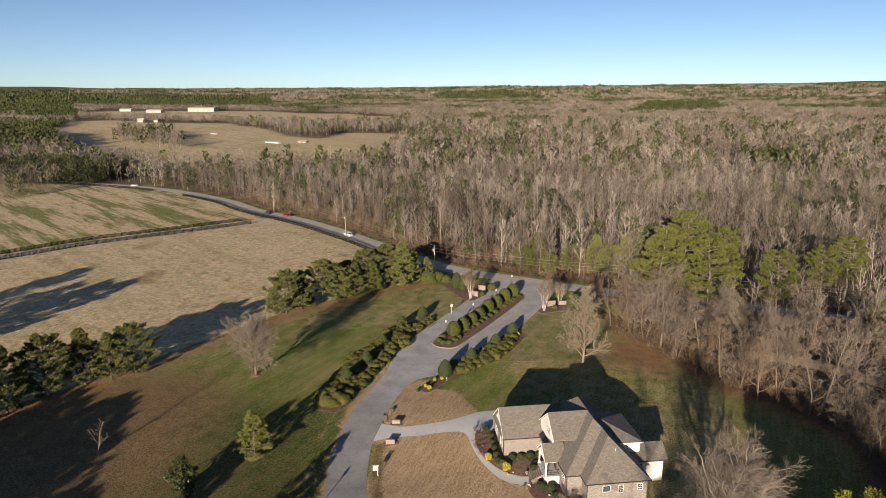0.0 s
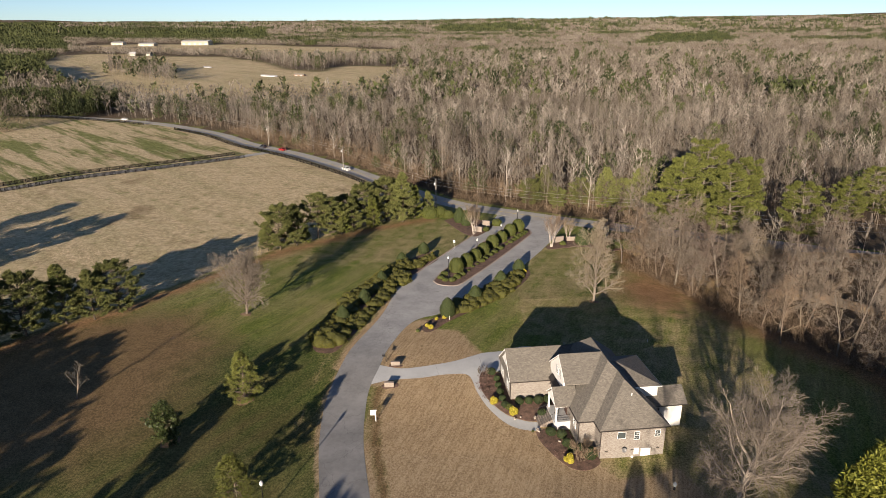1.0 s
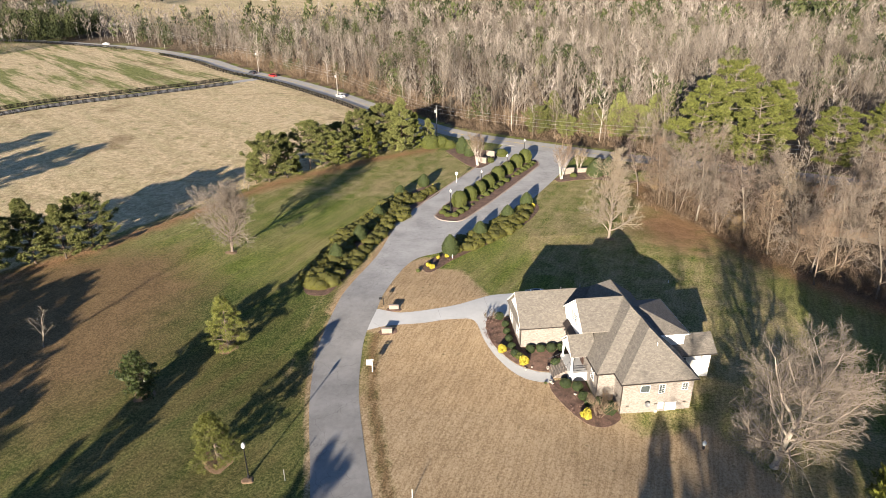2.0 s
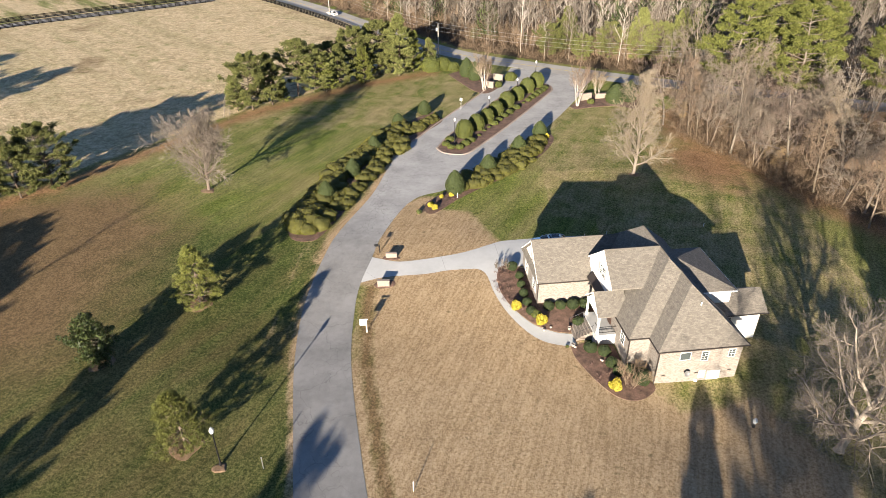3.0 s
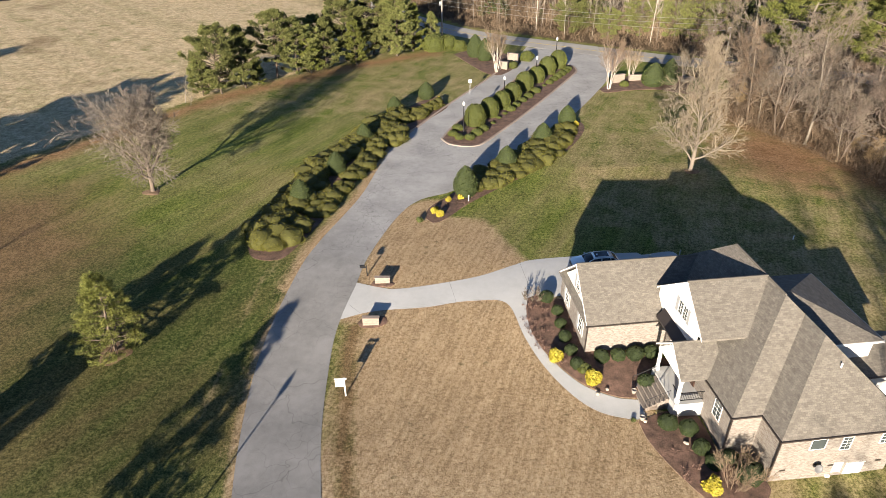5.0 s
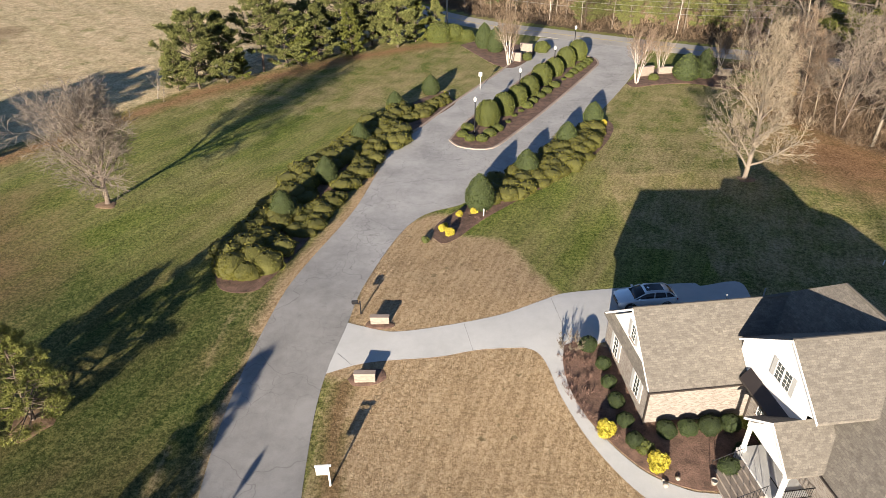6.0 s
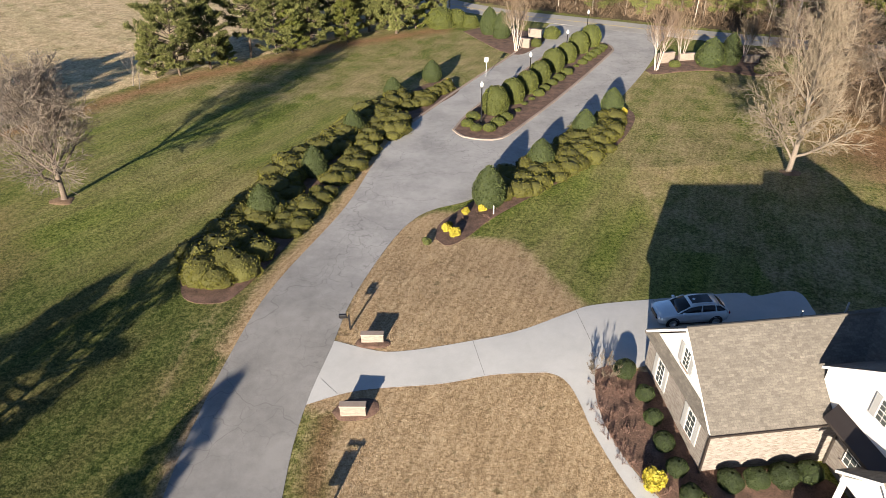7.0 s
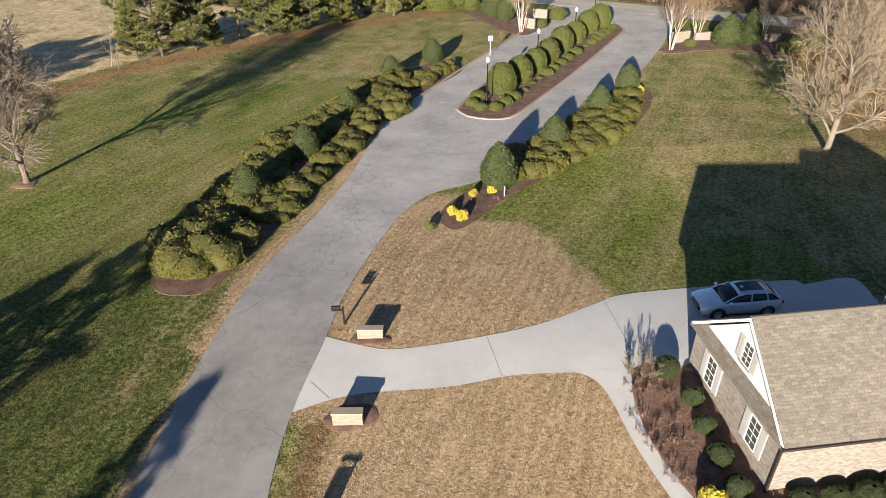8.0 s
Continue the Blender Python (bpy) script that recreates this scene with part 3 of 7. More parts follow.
def ground():
    xs = axis(-4600, -105, 85, 4600, 0.85)
    ys = axis(-500, 40, 200, 4700, 0.85)
    nx, ny = len(xs), len(ys)
    V = np.zeros((nx * ny, 3), np.float32)
    Z = np.zeros((nx * ny, 4), np.float32)
    Z2 = np.zeros((nx * ny, 4), np.float32)
    Z[:, 3] = 1
    lush_line = offset_line(curve_pts(STREET_L, 110), 2.9)
    pine_row = [(-100, 75), (-82, 96.6), (-64.6, 119.5), (-55, 135), (-43.7, 153), (-35, 163), (-24, 174), (-9, 184)]
    k = 0
    for y in ys:
        for x in xs:
            V[k] = (x, y, land(x, y))
            verge_w = 0.0
            near = -110 < x < 90 and -60 < y < 205
            if near:
                tan = max(soft_poly(x, y, TAN_FRONT, 1.6), soft_poly(x, y, TAN_NORTH, 1.2))
                dl = line_dist(x, y, STREET_L)
                tan = max(tan, 0.85 - dl / 3.0 if 100 < y < 150 else 0.80 - dl / 1.6 if 45 < y <= 100 and x < -9 else 0)
                if x > 12 and 112 < y < 160:
                    tan = max(tan, 0.42)
                if -45 < x < 4 and y > 132:
                    tan = max(tan, 0.42 * sstep(132, 152, y))
                if 18 < x < 48 and 62 < y < 112:
                    tan = max(tan, 0.45)
                if y < 96 and x > -14:
                    de = line_dist(x, y, STREET_R)
                    verge_w = math.exp(-((de - 1.6) / 1.0) ** 2)
                    tan -= 0.78 * math.exp(-((de - 1.6) / 1.0) ** 2)
                Z[k, 0] = max(0, tan)
                Z2[k, 3] = sstep(-12, -16, x) * sstep(118, 98, y)
                if 80 < y < 109 and -26 < x < -16:
                    Z[k, 0] = max(Z[k, 0], 0.46 - line_dist(x, y, lush_line) / 3.0)
                lit = 0.72 - abs(line_dist(x, y, pine_row)) / 7.5
                lit = max(lit, 0.9 - math.hypot((x - 40) / 9, (y - 132) / 12) * 0.5)
                lit = max(lit, 0.62 - abs(line_dist(x, y, WOOD_EDGE[1:9])) / 10)
                Z[k, 1] = max(0, lit)
                Z2[k, 0] = max(soft_poly(x, y, BROWN_LAWN, 9), 0.95 * verge_w)
            fld = soft_poly(x, y, NEAR_FIELD, 3.0) if x < 5 and 10 < y < 420 else 0
            far = math.hypot(x, y)
            if far > 450 and y > 0:
                fld = max(fld, soft_poly(x, y, FAR_FIELD_A, 25), soft_poly(x, y, FAR_FIELD_B, 25))
            Z[k, 2] = fld
            if x < -60 and fld > 0.5:
                Z2[k, 2] = sstep(-3, 3, (y - 215) - (x + 156) * 0.93) * (0.12 if far > 450 else 1.0)
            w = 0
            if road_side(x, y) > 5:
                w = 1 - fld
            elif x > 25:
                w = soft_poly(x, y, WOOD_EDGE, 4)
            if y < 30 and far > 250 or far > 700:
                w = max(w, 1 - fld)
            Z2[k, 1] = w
            k += 1
    i = np.arange(nx * ny).reshape(ny, nx)
    F = np.stack([i[:-1, :-1], i[:-1, 1:], i[1:, 1:], i[1:, :-1]], axis=-1).reshape(-1, 4)
    GROUND.update(xs=xs, ys=ys, zone=Z.reshape(ny, nx, 4), zone_b=Z2.reshape(ny, nx, 4))
    me = data_mesh("ground", V, F, M_GROUND, smooth=True)
    for nm, arr in (("zone", Z), ("zone_b", Z2)):
        a = me.color_attributes.new(nm, "FLOAT_COLOR", "POINT")
        a.data.foreach_set("color", arr.ravel())
    thing("ground", "winter lawns, dormant tan grass, fields and leaf litter", "ground", kind="structure", me=me)


ground()

# ---- roads and paving ----
tagged(new("road", strip_mesh("road", offset_line(curve_pts(ROAD_C, 60), 3.4), offset_line(curve_pts(ROAD_C, 60), -3.4), M_ROAD, 0.03, 0.3, n=160, across=4)), "grey two-lane country road with worn asphalt", "road", kind="structure")
tagged(new("side_road", strip_mesh("side_road", offset_line(curve_pts(SIDE_C, 30), 2.3), offset_line(curve_pts(SIDE_C, 30), -2.3), M_ROAD, 0.04, 0.3, n=60, across=3)), "narrow grey side road between dark board fences", "road", kind="structure")
tagged(new("street", strip_mesh("street", STREET_L, STREET_R, M_STREET, 0.022, 0.3, n=190, across=14, side=M_EDGEDARK)), "grey asphalt street with fine cracks, curving past the lawns", "street", kind="structure")
for off in (0.12, -0.12):
    c = offset_line(curve_pts(ROAD_C, 60), off)
    tagged(new("road_marking", strip_mesh("road_marking", offset_line(c, 0.05), offset_line(c, -0.05), M_LINE, 0.036, 0.003, n=160, across=1)), "worn yellow centre line on the road", "road marking", kind="structure")

DRIVE_S = [(-13.2, 96.0), (-10.8, 97.0), (-8.6, 97.4), (-5.1, 97.7), (-2.2, 98.3), (0.6, 98.4), (2.0, 98.35), (4.0, 98.5), (6.0, 98.5), (7.3, 98.9), (13, 99.6), (18.0, 100.6)]
DRIVE_N = [(-12.3, 101.4), (-9.8, 100.6), (-8.3, 100.4), (-5.2, 100.9), (-0.5, 102.1), (2.9, 103.8), (4.7, 104.7), (9.1, 105.5), (15.4, 106.7), (16.0, 106.3), (19.4, 107.2), (19.7, 104.8)]
drive = tagged(new("driveway", strip_mesh("driveway", DRIVE_S, DRIVE_N, M_CONC, 0.02, 0.3, n=90, across=10, side=M_EDGEDARK)), "pale concrete driveway with shrinkage joints", "driveway", kind="structure")
WALK_O = [(0.6, 98.55), (1.75, 98.1), (2.35, 97.3), (2.75, 96.0), (3.3, 93.7), (4.6, 90.4), (6.5, 87.4), (8.4, 85.7), (10.6, 85.1), (11.8, 85.2)]
WALK_I = [(4.1, 98.6), (3.75, 96.4), (4.0, 94.1), (5.2, 91.2), (7.4, 88.4), (9.7, 87.2), (11.0, 87.0), (11.9, 87.0)]
tagged(new("front_walk", strip_mesh("front_walk", WALK_O, WALK_I, M_CONC, 0.024, 0.3, n=60, across=4, side=M_EDGEDARK)), "curved pale concrete path to the front steps", "path", kind="structure")
for (ax, ay), (bx, by) in (((-2.6, 98.3), (-3.3, 101.3)), ((4.4, 99.0), (3.6, 104.1)), ((-11.3, 96.95), (-12.5, 98.1)), ((9.2, 99.4), (9.0, 105.4))):
    d = Vector((bx - ax, by - ay)).normalized() * 0.011
    q = Vector((-d.y, d.x))
    n = 8
    V = [(ax + (bx - ax) * i / n + s * q.x, ay + (by - ay) * i / n + s * q.y, land(ax + (bx - ax) * i / n, ay + (by - ay) * i / n) + 0.026) for i in range(n + 1) for s in (-1, 1)]
    part("joint", data_mesh("joint", V, [(2 * i, 2 * i + 1, 2 * i + 3, 2 * i + 2) for i in range(n)], M_JOINT), drive, "dark joint in the concrete")


def loop_pts(pts, n):
    return curve_pts(list(pts) + [pts[0]], n)[:-1]


BEDS = []


def bed(name, pts, label, lift=0.04, mat=None):
    around = sum((Vector(b) - Vector(a)).length for a, b in zip(pts, list(pts[1:]) + [pts[0]]))
    P = loop_pts(pts, max(40, int(around / 0.45)))
    BEDS.append([tuple(p) for p in P])
    c = P.mean(axis=0)
    V, F, rings = [], [], 6
    for k in range(rings + 1):
        for p in P:
            q = c + (p - c) * (1 - k / (rings + 0.4))
            hump = 0.06 * math.sin(min(1, k / 2) * math.pi / 2)
            V.append((q[0], q[1], land(q[0], q[1]) + lift + hump + 0.02 * noise.noise((q[0] * 2, q[1] * 2, 0))))
    m = len(P)
    for k in range(rings):
        for i in range(m):
            F.append((k * m + i, k * m + (i + 1) % m, (k + 1) * m + (i + 1) % m, (k + 1) * m + i))
    F.append(tuple(rings * m + i for i in range(m)))
    b = len(V)
    V += [(p[0], p[1], land(p[0], p[1]) - 0.2) for p in P]
    F += [(i, b + i, b + (i + 1) % m, (i + 1) % m) for i in range(m)]
    return tagged(new(name, data_mesh(name, V, F, mat or M_MULCH)), label, "planting bed", kind="structure")


ISLAND = [(-5.4, 137.6), (-4.2, 135.6), (-1.4, 134.8), (0.4, 135.9), (3.5, 141.2), (7.1, 147.8), (12.2, 157.8), (17.4, 168.5), (18.6, 171.5), (18.3, 174.6), (16, 176.3), (12.4, 176.0), (9.5, 171.5), (5.2, 162.6), (0.6, 152.6), (-3.6, 143.4)]
bed("island_bed", ISLAND, "brown mulch bed on the street island", 0.08)


def kerb(name, line, closed, label):
    P = loop_pts(line, 90) if closed else curve_pts(line, 60)
    Q = np.vstack([P, P[:1]]) if closed else P
    T = np.gradient(Q, axis=0) if not closed else (np.roll(P, -1, 0) - np.roll(P, 1, 0))
    T = T / np.linalg.norm(T, axis=1)[:, None]
    N = np.stack([-T[:, 1], T[:, 0]], axis=1)
    prof = [(-0.16, -0.15), (-0.16, 0.06), (-0.12, 0.10), (0.10, 0.11), (0.16, 0.08), (0.2, -0.15)]
    n, m = len(P), len(prof)
    V = [(P[i][0] + N[i][0] * d, P[i][1] + N[i][1] * d, land(*P[i]) + 0.022 + z) for i in range(n) for d, z in prof]
    F = [(i * m + j, ((i + 1) % n) * m + j, ((i + 1) % n) * m + j + 1, i * m + j + 1) for i in range(n if closed else n - 1) for j in range(m - 1)]
    return tagged(new(name, data_mesh(name, V, F, M_KERB)), label, "kerb", kind="structure")


kerb("island_kerb", ISLAND, True, "low worn concrete kerb round the street island")
kerb("street_kerb", [(-12.2, 135.4), (-9.7, 141.2), (-4.1, 154), (1.9, 166.5), (6.2, 176.5)], False, "low worn concrete kerb along the street")

bed("front_bed", [(3.95, 98.5), (3.7, 96.4), (4.05, 94), (5.3, 91.2), (7.5, 88.5), (9.8, 87.3), (11.8, 87.2), (14.6, 87.4), (14.6, 91.6), (8.6, 91.5), (7.6, 97.6), (6.2, 98.4), (5, 98.9)], "brown mulch bed beside the front path")
bed("side_bed", [(11.2, 84.9), (11.6, 83.1), (13.1, 80.4), (14.9, 78.3), (17.0, 78.0), (19.0, 79.6), (18.6, 81), (16.6, 82.5), (15.6, 86), (13.5, 86)], "brown mulch bed along the house wall")
bed("hedge_bed", [(-25.0, 108), (-23.6, 105.4), (-21.2, 105.0), (-19.8, 106.8), (-17.4, 115.7), (-15.4, 124.7), (-13.1, 135.0), (-9.3, 142.8), (-5.2, 150.6), (-5.6, 153.6), (-7.5, 156), (-12.8, 148.5), (-17.5, 136.5), (-22.5, 121.5), (-25.2, 112)], "dark mulch bed under the street hedge")
bed("corner_bed", [(-6.3, 114.0), (-5.3, 112.9), (-3.8, 114.2), (-1.5, 117.6), (2.6, 122.2), (8, 128), (12.6, 134.6), (15.6, 141.6), (15.2, 145), (13, 144.3), (8, 136.8), (1.5, 127), (-3.2, 120.6), (-6, 116.6)], "dark mulch bed at the bend of the street")
bed("pier_bed", [(-10.9, 101.1), (-10.4, 100.75), (-9.6, 100.7), (-8.8, 100.85), (-8.6, 101.3), (-9.6, 101.6), (-10.6, 101.6)], "dark mulch patch round a stone pier", 0.02)
bed("pier_bed", [(-11.4, 95.6), (-10.9, 96.35), (-10.0, 96.6), (-9.0, 96.5), (-8.7, 95.7), (-9.5, 95.1), (-10.8, 95.0)], "dark mulch patch round a stone pier", 0.02)
bed("entrance_bed_west", [(-4.8, 183), (-1.8, 176.5), (1.2, 170.6), (4.2, 168.6), (7.6, 174.5), (8.6, 180), (5, 184), (0, 186.5)], "mulch bed round the entrance sign")
bed("entrance_bed_east", [(21, 160.5), (22, 158.8), (26, 160), (31, 160.5), (36, 158), (40, 160), (38, 168), (31, 170), (25.5, 166.5)], "mulch bed round the entrance sign")

for x, y, r in ((-30.9, 90.8, 1.3), (-25.2, 70.7, 1.6), (-37.3, 80.2, 1.2), (-40, 119.6, 1.0), (26.5, 126, 0.9), (-21.3, 68.6, 0.6)):
    bed("tree_ring_bed", [(x + r * math.cos(a) * (1 + 0.2 * math.sin(3 * a + x)), y - 0.3 + r * math.sin(a) * (1 + 0.2 * math.cos(2 * a + y))) for a in np.linspace(0, 6.283, 13)[:-1]], "worn reddish litter patch under a lawn tree", 0.012, M_RINGLITTER)

# ---- the house, in its own axes: u east, v north ----
HOUSE = pose(7.48, 90.95, 0, 0, 0, 9.0)
house = thing("house", "cream brick house with brown shingle hip roofs and white gables", "house", HOUSE)


def metric_uv(me):
    uv = me.uv_layers.new(name="UVMap")
    for p in me.polygons:
        nrm = p.normal
        side = Vector((0, 0, 1)).cross(nrm)
        side = side.normalized() if side.length > 1e-3 else Vector((1, 0, 0))
        up = nrm.cross(side)
        for li in p.loop_indices:
            co = me.vertices[me.loops[li].vertex_index].co
            uv.data[li].uv = (co.dot(side), co.dot(up))
    return me


def solid(name, bag, mat, label="", parent=None):
    me = bag.mesh(name, mat)
    bm = bmesh.new()
    bm.from_mesh(me)
    bmesh.ops.recalc_face_normals(bm, faces=bm.faces)
    bm.to_mesh(me)
    bm.free()
    return part(name, metric_uv(me), parent or house, label)


def hip_roof(u0, u1, v0, v1, ze, zr, north="hip", south="hip", over=0.0):
    """Closed roof solid, ridge along v or u, whichever side is longer."""
    b, zb = Bag(), ze - 0.16
    um, vm = (u0 + u1) / 2, (v0 + v1) / 2
    half = (u1 - u0) / 2
    a = (um, v0 + (half if south == "hip" else 0), zr)
    c = (um, v1 - (half if north == "hip" else 0), zr)
    b.add([(u0, v0, ze), (u1, v0, ze), (u1, v1, ze), (u0, v1, ze), a, c, (u0, v0, zb), (u1, v0, zb), (u1, v1, zb), (u0, v1, zb)],
          [(0, 1, 4), (1, 2, 5, 4), (2, 3, 5), (3, 0, 4, 5), (6, 9, 8, 7), (0, 6, 7, 1), (1, 7, 8, 2), (2, 8, 9, 3), (3, 9, 6, 0)])
    return b


def gable_roof(u0, u1, v0, v1, ze, zr, thick=0.18, vm=None, south_z=None):
    """Two slabs with the ridge along u."""
    vm = (v0 + v1) / 2 if vm is None else vm
    b = Bag()
    south_z = ze if south_z is None else south_z
    for va, ze in ((v0, south_z), (v1, ze)):
        b.add([(u0, va, ze), (u1, va, ze), (u1, vm, zr), (u0, vm, zr), (u0, va, ze - thick), (u1, va, ze - thick), (u1, vm, zr - thick), (u0, vm, zr - thick)],
              [(0, 1, 2, 3), (4, 7, 6, 5), (0, 4, 5, 1), (3, 2, 6, 7), (0, 3, 7, 4), (1, 5, 6, 2)])
    return b


# walls
ZB = -2.4
solid("wall", Bag().prism([(0.75, 0.62), (7.6, 0.62), (7.6, 8.0), (0.75, 8.0)], ZB, 3.0), M_BRICK, "cream brick wall of the garage wing")
solid("wall", Bag().prism([(7.6, -9.85), (9.75, -9.85), (9.75, -12.15), (18.4, -12.15), (18.4, 8.0), (7.6, 8.0)], ZB, 2.85), M_BRICK, "cream brick wall of the main house")
solid("wall", Bag().prism([(18.3, -7.0), (23.2, -7.0), (23.2, -3.0), (18.3, -3.0)], ZB, 2.5), M_WHITE, "white sided wall of the rear wing")
solid("wall", Bag().prism([(14.2, -6.2), (19.75, -6.2), (19.75, 1.7), (14.2, 1.7)], 2.8, 5.05), M_WHITE, "white sided upper wall")
# garage gable wall in white, above the pent roof
solid("gable", Bag().add([(0.95, 0.7, 3.0), (0.95, 7.9, 3.0), (0.95, 4.3, 6.05), (1.15, 0.7, 3.0), (1.15, 7.9, 3.0), (1.15, 4.3, 6.05)], [(0, 2, 1), (3, 4, 5), (0, 1, 4, 3), (1, 2, 5, 4), (2, 0, 3, 5)]), M_WHITE, "white sided gable")
solid("gable", Bag().add([(6.95, -5.3, 5.6), (6.95, 1.9, 5.25), (6.95, -2.05, 8.2), (7.15, -5.3, 5.6), (7.15, 1.9, 5.25), (7.15, -2.05, 8.2), (6.95, 1.9, 2.9), (7.15, 1.9, 2.9), (6.95, -4.35, 2.9), (7.15, -4.35, 2.9), (6.95, -4.35, 5.2), (7.15, -4.35, 5.2)],
      [(6, 8, 10, 0, 2, 1), (7, 4, 5, 3, 11, 9), (1, 2, 5, 4), (2, 0, 3, 5), (0, 10, 11, 3), (10, 8, 9, 11), (8, 6, 7, 9), (6, 1, 4, 7)]), M_WHITE, "white sided front gable")
# roofs
solid("roof", gable_roof(0.55, 13.0, 0.28, 8.32, 3.05, 6.38), M_SHINGLE, "brown shingle roof of the garage wing")
solid("roof", hip_roof(7.25, 18.75, -10.2, 8.3, 2.85, 8.35, north="hip"), M_SHINGLE, "brown shingle hip roof")
solid("roof", hip_roof(9.4, 18.75, -12.5, 0.5, 2.85, 7.35), M_SHINGLE, "brown shingle hip roof of the south wing")
solid("roof", gable_roof(6.78, 13.0, -5.5, 2.1, 5.15, 8.42, vm=-2.05, south_z=5.7), M_SHINGLE, "brown shingle roof of the front gable")
solid("roof", Bag().add([(11, -6.6, 5.2), (20.1, -6.6, 5.2), (20.1, 2.1, 5.2), (11, 2.1, 5.2), (15.0, -2.25, 6.95), (11, -2.25, 6.95), (11, -6.6, 5.02), (20.1, -6.6, 5.02), (20.1, 2.1, 5.02), (11, 2.1, 5.02)], [(0, 1, 4, 5), (1, 2, 4), (2, 3, 5, 4), (3, 0, 5), (6, 9, 8, 7), (0, 6, 7, 1), (1, 7, 8, 2), (2, 8, 9, 3), (3, 9, 6, 0)]), M_SHINGLE, "brown shingle hip roof of the upper wing")
solid("roof", gable_roof(18.2, 23.75, -7.4, -2.6, 2.5, 4.25, vm=-5.1), M_SHINGLE, "brown shingle roof of the rear wing")
# pent roof under the garage gable
solid("pent_roof", Bag().add([(0.5, 0.3, 3.0), (0.5, 8.3, 3.0), (1.1, 7.7, 3.45), (1.1, 0.9, 3.45), (0.5, 0.3, 2.85), (0.5, 8.3, 2.85), (1.1, 7.7, 2.85), (1.1, 0.9, 2.85)], [(0, 3, 2, 1), (4, 5, 6, 7), (0, 1, 5, 4), (1, 2, 6, 5), (2, 3, 7, 6), (3, 0, 4, 7)]), M_SHINGLE, "narrow brown shingle pent roof")
# shed roof over the recessed entry and the porch
solid("entry_roof", Bag().add([(6.3, -3.4, 3.4), (6.3, 0.45, 3.4), (7.0, 0.6, 4.05), (7.0, -3.4, 4.05), (6.3, -3.4, 3.26), (6.3, 0.45, 3.26), (7.0, 0.6, 3.26), (7.0, -3.4, 3.26)], [(0, 3, 2, 1), (4, 5, 6, 7), (0, 1, 5, 4), (1, 2, 6, 5), (2, 3, 7, 6), (3, 0, 4, 7)]), M_METALROOF, "dark metal shed roof over the entry")
porch = part("porch", metric_uv(gable_roof(5.3, 8.6, -6.5, -2.2, 2.95, 4.75, 0.14).mesh("porch", M_SHINGLE)), house, "white porch with a shingle gable roof")
part("porch_gable", Bag().add([(5.5, -6.2, 2.8), (5.5, -2.5, 2.8), (5.5, -4.35, 4.5), (5.65, -6.2, 2.8), (5.65, -2.5, 2.8), (5.65, -4.35, 4.5)], [(0, 2, 1), (3, 4, 5), (0, 1, 4, 3), (1, 2, 5, 4), (2, 0, 3, 5)]).mesh("porch_gable", M_WHITE), porch, "white gable front")
part("porch_beam", Bag().box(5.45, -6.25, 2.62, 5.7, -2.45, 2.85).box(5.7, -6.25, 2.62, 7.6, -6.05, 2.85).mesh("porch_beam", M_TRIM), porch)
part("porch_floor", Bag().box(5.35, -6.4, ZB, 7.6, -2.3, 0.45).mesh("porch_floor", M_CONC), porch, "pale porch floor")
for v in (-6.15, -2.55):
    part("column", Bag().box(5.46, v - 0.14, 0.45, 5.74, v + 0.14, 0.75).box(5.5, v - 0.1, 0.75, 5.7, v + 0.1, 2.45).box(5.46, v - 0.13, 2.45, 5.74, v + 0.13, 2.62).mesh("column", M_TRIM), porch, "white square column")
rail = Bag().box(5.55, -6.0, 1.32, 5.6, -5.2, 1.37).box(5.7, -6.2, 1.32, 7.6, -6.15, 1.37).box(5.7, -6.2, 0.6, 7.6, -6.15, 0.64)
for i in range(14):
    rail.box(5.75 + i * 0.135, -6.19, 0.6, 5.765 + i * 0.135, -6.165, 1.33)
part("railing", rail.mesh("railing", M_BLACK), porch, "thin black metal railing")
part("door", Bag().box(7.5, -4.8, 0.45, 7.58, -3.8, 2.5).mesh("door", M_DOOR), porch, "dark front door")
# steps up to the porch
steps = part("front_steps", Bag().box(3.9, -5.6, ZB, 5.35, -3.1, -0.35).mesh("front_steps", M_KERB), house, "worn brown front steps")
for i in range(6):
    part("step", Bag().box(3.45 + i * 0.32, -5.6, -0.9, 3.45 + (i + 1) * 0.32 + 0.04, -3.1, -0.48 + i * 0.155).mesh("step", M_STEP), steps)
for v in (-5.65, -3.05):
    b = Bag()
    for i in range(6):
        b.box(3.5 + i * 0.34, v - 0.012, -0.5 + i * 0.155, 3.524 + i * 0.34, v + 0.012, 0.4 + i * 0.155)
    b.tube((3.5, v, 0.42), (5.3, v, 1.25), 0.022, 0.022, 6)
    part("hand_rail", b.mesh("hand_rail", M_BLACK), steps, "black metal hand rail")

